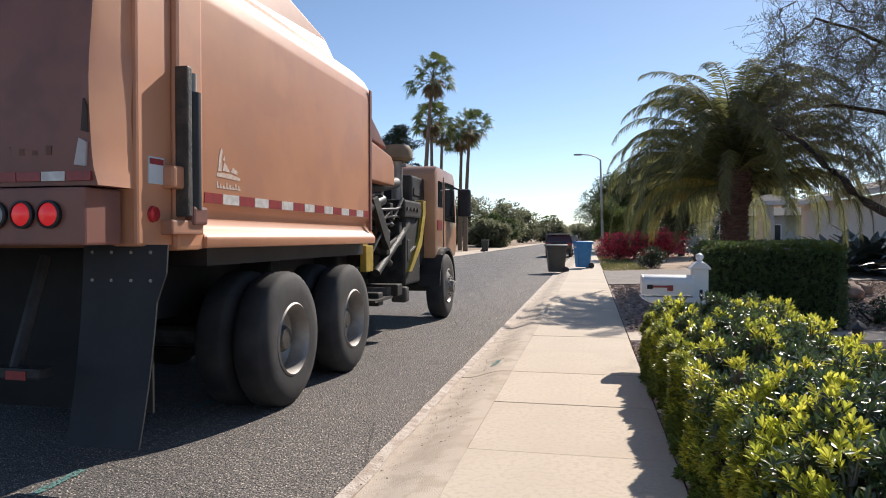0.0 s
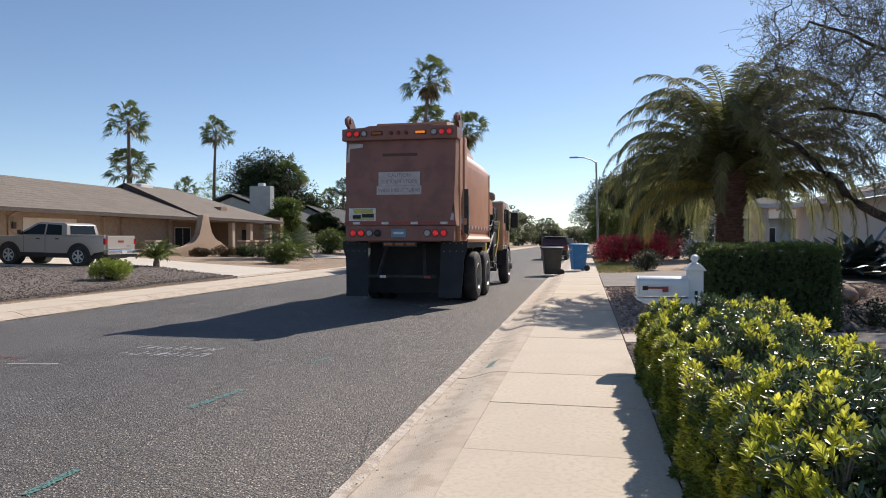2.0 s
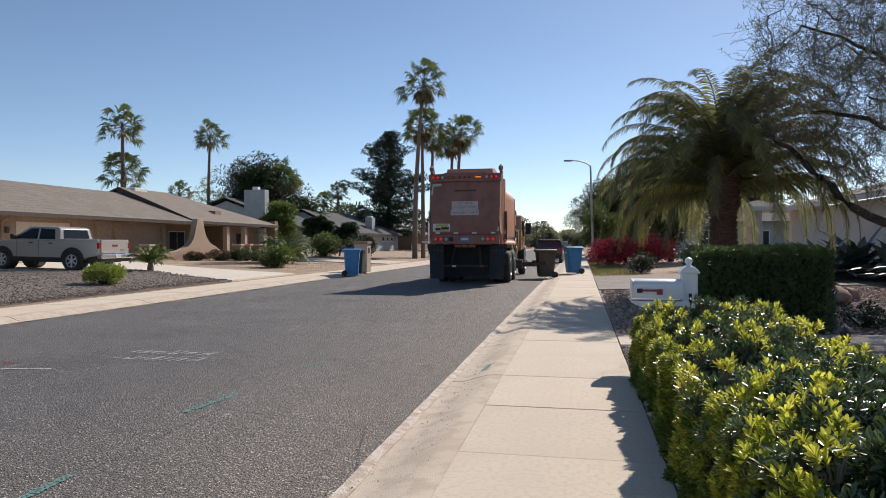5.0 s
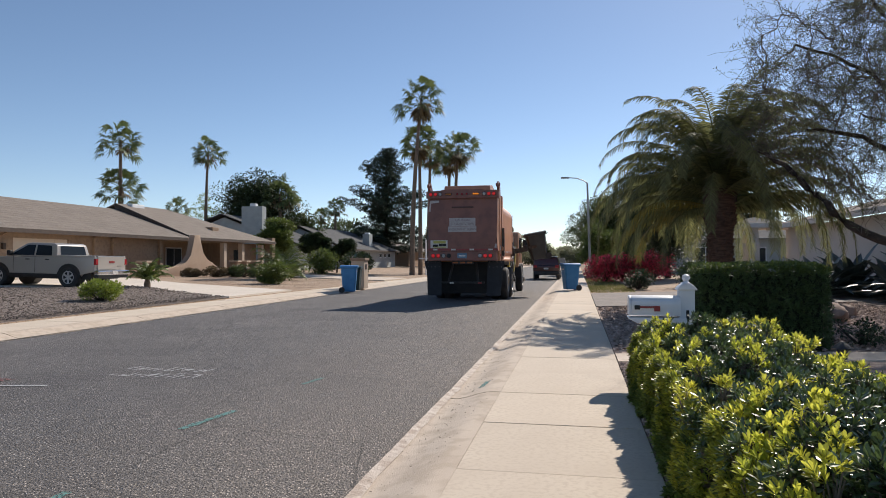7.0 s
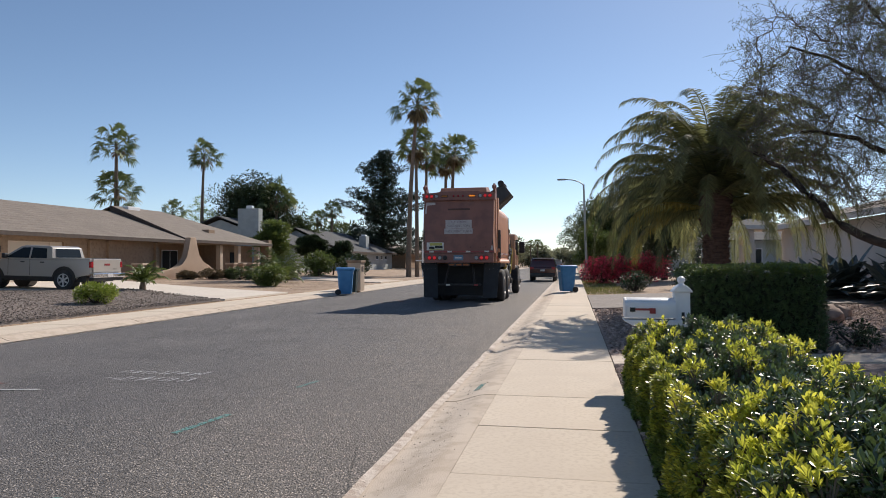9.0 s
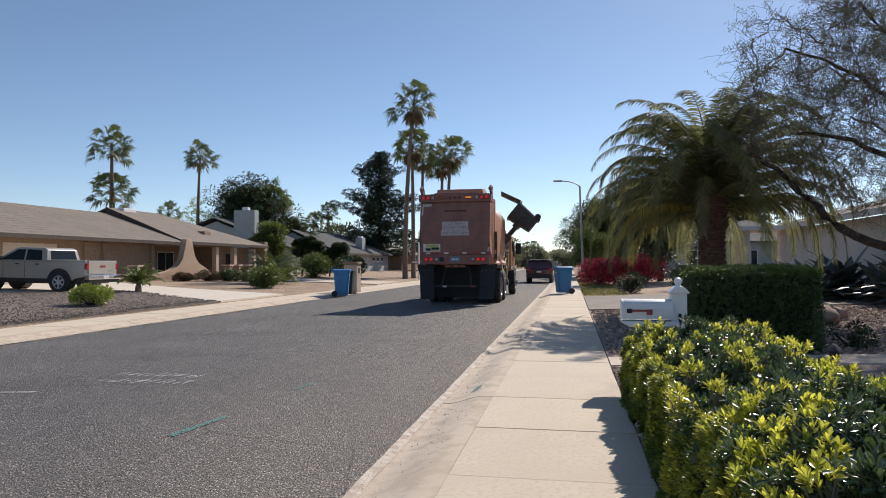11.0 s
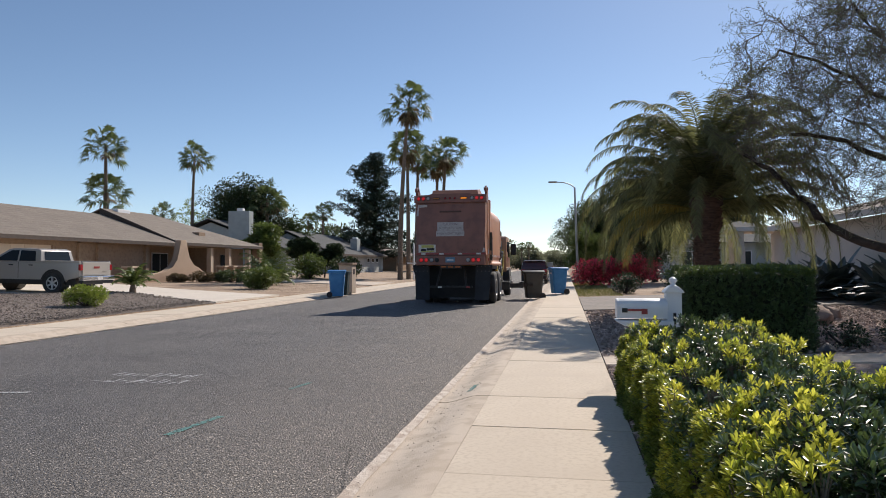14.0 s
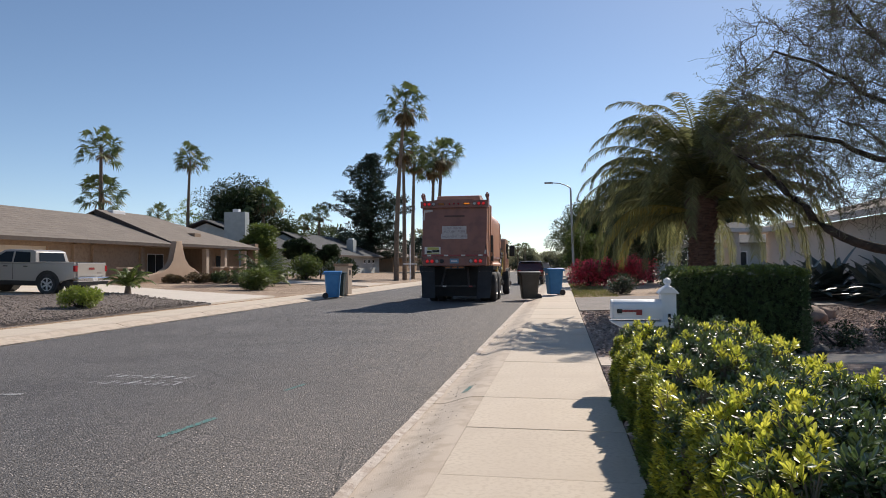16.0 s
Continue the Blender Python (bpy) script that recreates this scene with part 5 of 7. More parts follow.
def date_palm():
    dp = thing("date_palm", "stout date palm with long arching green fronds", "palm tree", pose(3.42, 17.6, ground_z(3.5)))
    bm = bmesh.new()
    lathe(bm, [(0.42, -0.05), (0.36, 0.2), (0.30, 0.8), (0.28, 1.7), (0.32, 2.1), (0.39, 2.7), (0.36, 3.2), (0.1, 3.5)], 20)
    part("trunk", bm, DATE_TRUNK, dp, "thick brown ringed trunk", True)
    s = Soup()
    for i in range(170):  # cut frond stubs on the trunk
        a, z = i * 2.4, 0.5 + 2.4 * i / 170
        r = 0.28 + (0.07 if z > 2.0 else 0)
        o = Vector((math.cos(a), math.sin(a), 0))
        s.tube([o * (r - 0.05) + Vector((0, 0, z)), o * (r + 0.04) + Vector((0, 0, z + 0.11))], 0.05, 0.03, 4)
    s.ob("stub_bark", DATE_TRUNK, dp)
    green, low = Soup(), Soup()
    for i in range(112):
        t = (i + 0.5) / 112
        a = i * 2.39996 + rng.uniform(-0.2, 0.2)
        if math.sin(a) < -0.5 and t > 0.84:  # trimmed over the yard path
            continue
        rise = 1.45 - 1.35 * t ** 0.85 + rng.uniform(-0.14, 0.14)
        out = (math.cos(a), math.sin(a), 0)
        length = 2.95 + 1.0 * t + rng.uniform(-0.3, 0.3)
        dr = 1.85 + 0.65 * t + rng.uniform(-0.25, 0.35)
        base = Vector((0.16 * math.cos(a), 0.16 * math.sin(a), 3.35 - 0.7 * t))
        frond(green, base, out, rise, length, dr, 0.34, 32, 1.0, 0.35 + 0.3 * t)
    for i in range(26):  # old fronds hanging round the trunk
        a = 0.1 + 2 * math.pi * i / 26 + rng.uniform(-0.1, 0.1)
        if math.sin(a) < -0.72:
            continue
        old = math.cos(a) < -0.55 and i % 3 == 0
        frond(low if old else green, Vector((0.2 * math.cos(a), 0.2 * math.sin(a), 2.5)), (math.cos(a), math.sin(a), 0), rng.uniform(-0.1, 0.45), rng.uniform(2.7, 3.3), rng.uniform(1.5, 2.1), 0.36, 28, 0.8, 0.7)
    green.ob("crown", FROND, dp, "arching green fronds")
    low.ob("lower_fronds", FROND_YELLOW, dp, "drooping yellow fronds")


date_palm()


def fan_palm(at, height, lean=(0, 0), crown=1.9, r=0.22, skirt=10, label="tall fan palm with a small green crown"):
    fp = thing("fan_palm", label, "palm tree", at, "fan palms along the street")
    s = Soup()
    pts = []
    for k in range(9):
        t = k / 8
        pts.append((lean[0] * t * t, lean[1] * t * t, height * t))
    s.tube(pts, r * 1.2, r * 0.62, 10)
    s.ob("trunk", TRUNK, fp, "slender grey-brown trunk", True)
    top = Vector(pts[-1])
    up = Vector((0, 0, 1))
    leaf, dry = Soup(), Soup()
    n = 34
    for i in range(n + skirt):
        t = i / n
        a = i * 2.39996 + rng.uniform(-0.25, 0.25)
        rise = math.asin(max(-0.92, 0.98 - 1.45 * min(t, 1.3)))
        o = Vector((math.cos(a), math.sin(a), 0))
        d = (o * math.cos(rise) + up * math.sin(rise)).normalized()
        sp = leaf if i < n else dry
        pl = crown * (0.78 if i < n else 0.34) * rng.uniform(0.6, 1.15)
        root = top - up * 0.35 * t
        c = root + d * pl - up * 0.10 * pl
        sp.tube([root, root.lerp(c, 0.5) + up * 0.05, c], 0.028, 0.016, 3)
        sd = d.cross(up).normalized()
        nrm = sd.cross(d)
        roll = rng.uniform(-0.9, 0.9)
        sd, nrm = sd * math.cos(roll) + nrm * math.sin(roll), nrm * math.cos(roll) - sd * math.sin(roll)
        full = crown * 0.50 * rng.uniform(0.8, 1.1)
        for k in range(17):
            b = -1.9 + 3.8 * k / 16
            way = (d * math.cos(b) + sd * math.sin(b) + nrm * 0.16 * rng.uniform(-1, 1)).normalized()
            L = full * (0.72 + 0.28 * math.cos(b)) * rng.uniform(0.85, 1.1)
            m = c + way * L * 0.55
            e = c + way * L - up * L * rng.uniform(0.18, 0.55)
            w = way.cross(nrm).normalized() * L * 0.075
            sp.poly(c, m - w, e, m + w)
    leaf.ob("crown", FAN, fp, "fan-shaped green leaves")
    if skirt:
        dry.ob("dead_leaves", FAN_DRY, fp, "hanging dry brown leaves")
    return fp


def crooked(soup, p, q, r0, r1, n, bend, sides=4):
    """A crooked branch from p to q; returns its points."""
    p, q = Vector(p), Vector(q)
    L = (q - p).length
    pts = [p.lerp(q, k / n) + (unit() * bend * L if 0 < k < n else Vector()) for k in range(n + 1)]
    soup.tube(pts, r0, r1, sides)
    return pts


def mesquite():
    at = Vector((8.0, 14.4, ground_z(8.0)))
    mq = thing("mesquite_tree", "spreading mesquite with dark twisted limbs and fine leafy twigs", "tree", pose(*at))
    limbs, twigs, lv = Soup(), Soup(), Soup()
    limbs.tube([(0, 0, -0.05), (-0.05, 0, 0.6), (-0.15, 0.05, 1.3)], 0.28, 0.22, 10)
    lines = [([(-0.15, 0, 0.8), (-1.15, 0.0, 1.1), (-2.3, 0.1, 1.5), (-3.05, 0.2, 2.0), (-3.5, 0.25, 2.5), (-3.9, 0.3, 3.0), (-4.4, 0.3, 3.3)], 0.14),
             ([(-0.15, 0, 1.2), (-0.8, 0.0, 2.3), (-1.5, 0.3, 3.1), (-2.4, 0.5, 3.55), (-3.4, 0.7, 3.75)], 0.12),
             ([(-0.1, 0, 1.3), (-0.4, 0.2, 2.8), (-0.9, 0.2, 4.1), (-1.6, 0.2, 5.3), (-2.4, 0.1, 6.2)], 0.13),
             ([(-0.1, 0, 1.3), (-0.7, 0.3, 3.0), (-1.6, 0.4, 4.3), (-2.6, 0.5, 5.0), (-3.6, 0.6, 5.5)], 0.09),
             ([(-0.05, 0, 1.3), (0.3, 0.3, 2.7), (0.4, 0.6, 4.2), (0.0, 0.8, 5.6), (-0.3, 0.9, 7.0)], 0.11),
             ([(0, 0, 1.3), (0.7, -0.2, 2.5), (1.5, 0.1, 3.8), (2.3, 0.2, 5.0)], 0.11),
             ([(-0.1, 0, 1.3), (-0.6, 0.1, 2.6), (-1.3, -0.6, 3.8), (-2.0, -1.2, 4.8)], 0.09),
             ([(-0.1, 0, 1.3), (-0.4, 1.0, 2.6), (-1.1, 1.9, 3.8), (-1.9, 2.6, 4.6)], 0.09)]
    frame_pts = []
    for line, r in lines:
        pts = [Vector(p) for p in line]
        bent = []
        for a, b in zip(pts, pts[1:]):
            bent += [a, a.lerp(b, 0.35) + unit() * 0.09, a.lerp(b, 0.7) + unit() * 0.07]
        limbs.tube(bent + [pts[-1]], r * 0.85, r * 0.25, 8)
        for a, b in zip(pts[1:], pts[2:]):
            frame_pts += [a.lerp(b, k / 4) for k in range(1, 5)]
    nodes = list(frame_pts)
    goals = []
    while len(goals) < 520:  # places in a broad, flattened crown
        u = Vector((rng.uniform(-1, 1), rng.uniform(-1, 1), rng.uniform(-1, 1)))
        if u.length > 1:
            continue
        goals.append(Vector((-0.75 + 4.2 * u.x, 0.2 + 2.8 * u.y, 4.55 + 2.6 * u.z + 0.25 * u.x)))
    goals.sort(key=lambda g: min((g - q).length for q in frame_pts))
    for g in goals:
        near = min(nodes, key=lambda q: (g - q).length)
        L = (g - near).length
        if L < 0.05:
            continue
        pts = crooked(limbs if L > 1.4 else twigs, near, g, 0.012 + 0.011 * L, 0.007, 4, 0.09)
        nodes += pts[2:]
        main = (g - near).normalized()
        for k in range(8):
            q = pts[1 + k % 4]
            w = (main * 0.5 + unit() + Vector((-0.15, 0, 0.1))).normalized()
            tw = crooked(twigs, q, q + w * rng.uniform(0.35, 0.95), 0.0065, 0.003, 3, 0.10, 3)
            for j in range(4):
                b = tw[1 + j % 3]
                v = (w * 0.6 + unit()).normalized()
                e = b + v * rng.uniform(0.12, 0.36)
                twigs.tube([b, b.lerp(e, 0.5) + unit() * 0.03, e], 0.004, 0.002, 3)
                if rng.random() < 0.62 - 0.09 * max(0, g.z - 4.6):
                    sd = v.cross(unit()).normalized()
                    lv.stamp(LEAF_V, LEAF_F, [leaf_m(b.lerp(e, 0.3 + 0.14 * i), sd * (-1) ** i + v * 0.4 + unit() * 0.3, rng.uniform(0.05, 0.085), 0.016) for i in range(6)])
    limbs.ob("limb_frame", BARK, mq, "dark twisted limbs", True)
    twigs.ob("twig_mass", TWIG, mq, "fine bare twigs")
    lv.ob("leaves", LEAF_MESQUITE, mq, "sparse feathery grey-green leaves")


mesquite()


def leafy_tree(name, at, height, spread, mat, label, n=70, leaf=0.28, per=60, trunk_r=0.25, squash=0.8, low=0.3, heart_fill=True):
    tr = thing(name, label, "tree", at)
    s = Soup()
    base = height * low
    s.tube([(0, 0, -0.1), (0.1, 0, base * 0.6), (0.0, 0.1, height * 0.75)], trunk_r, trunk_r * 0.4, 8)
    centres = []
    for i in range(n):
        u = unit()
        zz = base + (height - base) * (0.5 + 0.5 * u.z * 0.95)
        rr = spread * rng.uniform(0.45, 1.0)
        c = Vector((u.x * rr, u.y * rr, zz))
        c += Vector((noise.noise((c.x, c.y, c.z)), noise.noise((c.y, c.z, 3)), 0.5 * noise.noise((c.z, c.x, 7)))) * spread * 0.2
        centres.append(c)
        if i % 3 == 0:
            s.tube([(0, 0, min(zz * 0.7, height * 0.7)), (c.x * 0.5, c.y * 0.5, zz * 0.85), tuple(c)], trunk_r * 0.25, 0.02, 4)
    s.ob("trunk", BARK, tr, "dark trunk and limbs")
    lv = Soup()
    clumps(lv, centres, int(per * 2.2), leaf * 1.25, spread * 0.27 + 0.15, squash)
    heart = Vector((0, 0, (base + height) / 2))
    fill = [c.lerp(heart, 0.4) for c in centres[::2]]
    if heart_fill:
        clumps(lv, fill, int(per * 1.6), leaf * 1.6, spread * 0.27 + 0.15, squash)
    lv.ob("crown", mat, tr)
    return tr


def shrub(at, w, h, mat, label, n=16, leaf=0.12, per=50, category="shrub", name="shrub", group="yard shrubs", extra=None):
    sh = thing(name, label, category, at, group)
    s = Soup()
    centres = []
    for i in range(n):
        u = unit()
        c = Vector((u.x * w * 0.36, u.y * w * 0.36, h * (0.5 + 0.30 * u.z)))
        centres.append(c)
        s.tube([(0, 0, 0), tuple(c * 0.6), tuple(c)], 0.02, 0.006, 3)
    s.ob("stems", BARK, sh)
    lv = Soup()
    clumps(lv, centres, per, leaf, min(w, h) * 0.30, 0.9)
    lv.ob("leaves", mat, sh)
    if extra:
        fl = Soup()
        clumps(fl, centres, int(per * 1.6), leaf * 1.1, min(w, h) * 0.36, 0.9, 0.8)
        fl.ob("blossom", extra, sh, "bright red bracts")
    return sh


def gp(x, y, lift=0.0):
    return pose(x, y, ground_z(x) + lift)


# fan palms: the group down the street and those behind the tan house
fan_palm(gp(-13.45, 55), 14.6, (0.8, 0), 1.9, 0.19, 16, "very tall fan palm with dry leaves under its crown")
fan_palm(gp(-13.2, 57), 11.5, (-0.1, 0), 1.8, 0.17, 12)
fan_palm(gp(-13.6, 62), 11.0, (0.2, 0), 1.5, 0.18, 8)
fan_palm(gp(-11.6, 64), 12.2, (0.5, 0), 1.9, 0.19, 10)
fan_palm(gp(-12.5, 66), 11.2, (0.2, 0), 1.8, 0.19, 10)
fan_palm(gp(-44.4, 60), 12.4, (0, 0), 2.1, 0.22, 2)
fan_palm(gp(-45.0, 61), 8.0, (0, 0), 2.2, 0.26, 2)
fan_palm(gp(-38.7, 66), 12.1, (0.3, 0), 1.9, 0.18, 2)
fan_palm(gp(-51, 80), 7.2, (0, 0), 1.7, 0.2, 4, "fan palm top far behind the roofs")
fan_palm(gp(-33.7, 92), 8.2, (0, 0), 1.5, 0.2, 6)
fan_palm(gp(-35.9, 92), 7.0, (0, 0), 1.4, 0.2, 6)
fan_palm(gp(-32.5, 71), 8.2, (0, 0), 2.3, 0.22, 6)
fan_palm(gp(-9.3, 150), 5.4, (0, 0), 1.1, 0.14, 4, "distant fan palm at the end of the street")
fan_palm(gp(-8.0, 155), 5.8, (0, 0), 1.1, 0.14, 4, "distant fan palm at the end of the street")

# trees
def pine(at, height, spread, label):
    pt = thing("pine_tree", label, "tree", at)
    wood, tuft = Soup(), Soup()
    wood.tube([(0, 0, -0.1), (0.2, 0, height * 0.5), (0.1, 0.1, height)], 0.42, 0.06, 8)
    for i in range(46):
        t = (i + rng.random()) / 46
        z = height * (0.12 + 0.87 * t)
        lobe = 0.82 + 0.30 * math.sin(t * 17 + 1.0)
        a = i * 2.39996 + rng.uniform(-0.5, 0.5)
        reach = spread * (1 - t) ** 0.8 * lobe * rng.uniform(0.6, 1.1) + 0.45
        o = Vector((math.cos(a), math.sin(a), 0.12 + 0.55 * t)).normalized()
        p = Vector((0.1, 0, z))
        q = p + o * reach
        wood.tube([p, p.lerp(q, 0.5) - Vector((0, 0, 0.06 * reach)), q], 0.07, 0.02, 4)
        n = max(2, int(reach / 0.7))
        clumps(tuft, [p.lerp(q, (k + 1) / n) + Vector((rng.uniform(-0.5, 0.5), rng.uniform(-0.5, 0.5), rng.uniform(-0.15, 0.3))) for k in range(n)], 170, 0.36, 0.92, 0.5, 0.42)
    wood.ob("trunk", BARK, pt, "dark trunk and limbs")
    tuft.ob("crown", LEAF_PINE, pt)


pine(gp(-28.0, 98), 17.2, 9.4, "large dark green pine with an uneven tiered crown")
leafy_tree("shade_tree", gp(-36.4, 73), 10.1, 5.0, LEAF_DARK, "broad dark green tree behind the roofs", 100, 0.22, 100, 0.35, 0.8, 0.25)
leafy_tree("shade_tree", gp(-32.0, 75), 6.0, 2.5, LEAF_MID, "olive green tree behind the grey house", 36, 0.3, 45)
leafy_tree("yard_tree", gp(-27.2, 58.5), 4.6, 1.7, LEAF_YARD, "rounded green tree beside the tan house", 50, 0.2, 70, 0.12, 0.8, 0.3)
leafy_tree("bare_tree", gp(-41, 70), 8.0, 1.8, LEAF_BRIGHT, "light green tree behind the roofs", 22, 0.2, 25)
leafy_tree("street_tree", gp(3.0, 66), 7.2, 3.4, LEAF_MID, "dark green street tree", 80, 0.17, 120, 0.22, 0.8, 0.12)
leafy_tree("street_tree", gp(3.6, 82), 8.2, 4.4, LEAF_MID, "olive green street tree", 80, 0.19, 120, 0.22, 0.8, 0.12)
leafy_tree("street_tree", gp(5.6, 45), 7.5, 2.8, LEAF_DARK, "tall dark green tree behind the date palm", 90, 0.13, 150, 0.22, 0.8, 0.2)
leafy_tree("street_tree", gp(1.7, 57), 4.6, 1.6, LEAF_YARD, "bright green young tree by the lamp", 40, 0.11, 90, 0.1, 0.8, 0.1)
# LEAF_HAZE trees carry the haze in their leaf colour.
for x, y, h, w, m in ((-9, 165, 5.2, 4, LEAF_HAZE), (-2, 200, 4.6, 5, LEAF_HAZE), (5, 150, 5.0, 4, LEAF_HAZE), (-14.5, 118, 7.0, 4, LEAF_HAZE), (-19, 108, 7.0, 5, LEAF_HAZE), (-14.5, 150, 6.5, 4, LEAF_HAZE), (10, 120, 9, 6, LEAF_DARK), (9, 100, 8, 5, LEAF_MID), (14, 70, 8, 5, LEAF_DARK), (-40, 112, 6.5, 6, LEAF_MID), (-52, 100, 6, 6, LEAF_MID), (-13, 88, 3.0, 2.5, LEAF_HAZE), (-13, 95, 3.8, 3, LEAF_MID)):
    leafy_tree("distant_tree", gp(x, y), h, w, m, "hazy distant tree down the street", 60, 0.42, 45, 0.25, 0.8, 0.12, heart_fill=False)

leafy_tree("yard_tree", gp(-23.3, 18.6), 5.6, 2.0, LEAF_BRIGHT, "light green yard tree beside the driveway", 40, 0.12, 60, 0.12, 0.8, 0.3)

# shrubs
shrub(gp(-13.5, 17.4, 0.06), 1.25, 0.62, LEAF_BRIGHT, "low bright green shrub in the dark gravel", 26, 0.075, 120)
shrub(gp(-15.3, 32.6), 2.0, 1.1, LEAF_YARD, "round green shrub on the tan gravel", 28, 0.12, 130)
shrub(gp(-20.2, 52), 2.6, 1.9, LEAF_YARD, "spiky green shrub before the grey house", 26, 0.2, 110)
for x, z in ((-22.9, 2.75), (-21.9, 2.9), (-20.4, 1.7), (-19.5, 2.45)):
    sh = leafy_tree("topiary", gp(x, 56), z + 0.35, 0.80, LEAF_DARK, "clipped dark topiary tree before the grey house", 30, 0.14, 95, 0.08, 0.8, 0.6)
shrub(gp(-17.9, 54), 2.6, 1.8, LEAF_MID, "dark green shrub before the grey house", 26, 0.18, 110)
for x, y, w, h in ((-23.6, 38.6, 1.4, 0.5), (-22.5, 39.5, 1.8, 0.65), (-21.8, 41.0, 1.6, 0.6), (-21, 40.5, 2.2, 0.8), (-20.3, 43.2, 2.0, 0.75), (-19.8, 41.5, 2.2, 0.9), (-18.6, 42.5, 2.0, 0.8)):
    shrub(gp(x, y), w, h, FAN_DRY if x < -21.5 else LEAF_MID, "low brownish shrub along the garden wall", 24, 0.12, 90)
for x, y, w, h in ((1.5, 40, 2.0, 1.5), (2.7, 41, 1.8, 1.5), (4.4, 42, 2.3, 1.7)):
    shrub(gp(x, y), w, h, LEAF_DARK, "bougainvillea bush covered in red bracts", 26, 0.10, 75, extra=BRACT, group="bougainvillea bushes")
shrub(gp(2.5, 29.5), 1.3, 0.85, LEAF_DARK, "low dark shrub at the driveway's edge", 22, 0.08, 110)
shrub(gp(4.8, 31), 1.9, 1.7, LEAF_DARK, "dark purple-green shrub behind the palm", 14, 0.14, 50)
shrub(gp(6.2, 33), 2.2, 2.6, LEAF_DARK, "tall dark shrub before the pale house", 16, 0.16, 50)
shrub(gp(3.9, 10.6), 1.0, 0.42, LEAF_DARK, "low dark ground shrub beside the path", 12, 0.05, 70)
shrub(gp(4.9, 10.9), 1.1, 0.45, LEAF_DARK, "low dark ground shrub beside the path", 12, 0.05, 70)


def pygmy_palm(at, length, n, rise, label, leaflet=0.3, z=0.35, mat=LEAF_YARD):
    pp = thing("young_palm", label, "palm", at, "young palms")
    part("trunk", lathe(bmesh.new(), [(0.13, -0.05), (0.11, z * 0.6), (0.07, z + 0.05), (0.01, z + 0.1)], 10), TRUNK, pp, "", True)
    s = Soup()
    for i in range(n):
        a = i * 2.39996
        t = i / n
        frond(s, (0, 0, z), (math.cos(a), math.sin(a), 0), rise - 1.1 * t, length * rng.uniform(0.8, 1.1), 1.5, leaflet, 16)
    s.ob("crown", mat, pp)


pygmy_palm(gp(-15.6, 22.6, 0.2), 1.0, 20, 1.4, "small young palm in the dark gravel", 0.17, 0.28, LEAF_YARD)
pygmy_palm(gp(-17.6, 38.5), 2.3, 20, 1.3, "feathery young palm beside the tan house", 0.4, 0.5)
pygmy_palm(gp(-16.9, 37.4), 1.8, 18, 1.2, "feathery young palm beside the tan house", 0.35, 0.3)


def agave(at, r, n, label):
    ag = thing("agave", label, "agave", at, "agaves")
    s = Soup()
    for i in range(n):
        a = i * 2.39996
        rise = 1.35 - 1.15 * i / n
        o = Vector((math.cos(a), math.sin(a), 0))
        up = Vector((0, 0, 1))
        sd = o.cross(up)
        L = r * rng.uniform(0.85, 1.15)
        left, right, mid = [], [], []
        p, b = Vector((0, 0, 0.05)), rise
        for k in range(7):
            t = k / 6
            w = 0.5 * r * 0.20 * (0.7 + 1.6 * t) * (1 - t) ** 0.7 + 0.004
            mid.append(p - (up * math.cos(b) - o * math.sin(b)) * 0.05 * (1 - t))
            left.append(p + sd * w + up * 0.02)
            right.append(p - sd * w + up * 0.02)
            p = p + (o * math.cos(b) + up * math.sin(b)) * L / 6
            b -= 0.10 + 0.06 * (i % 3)
        s.strip(left, mid)
        s.strip(mid, right)
    s.ob("leaves", AGAVE, ag, "", True)


for x, y, r in ((7.1, 22.0, 1.55), (8.15, 22.6, 1.65), (8.55, 20.6, 1.5), (8.3, 18.6, 1.45)):
    agave(gp(x, y), r, 36, "large grey-green agave with pointed leaves")


def boulder(at, r, label):
    bm = bmesh.new()
    bmesh.ops.create_icosphere(bm, subdivisions=3, radius=r)
    for v in bm.verts:
        v.co *= 1 + 0.35 * noise.noise(v.co * 1.5 / r + Vector(at.translation))
        v.co.z *= 0.7
    tagged(part("boulder", bm, ROCK, None, "", True, at), label, "boulder", "boulders")


boulder(gp(4.62, 14.0, 0.16), 0.34, "reddish brown garden boulder")
boulder(gp(5.3, 15.2, 0.1), 0.25, "reddish brown garden boulder")
boulder(gp(1.1, 12.6, 0.03), 0.16, "small reddish stone in the gravel")
grass_s = Soup()
for _ in range(5000):
    x, y = rng.uniform(0.52, 2.2), rng.uniform(27.3, 46)
    grass_s.stamp(LEAF_V, LEAF_F, [leaf_m((x, y, ground_z(x)), (rng.uniform(-0.5, 0.5), rng.uniform(-0.5, 0.5), 1), rng.uniform(0.05, 0.13), 0.015)])
tagged(grass_s.ob("grass", DRY_GRASS), "patchy yellow-green dry grass by the sidewalk", "grass", kind="stuff")


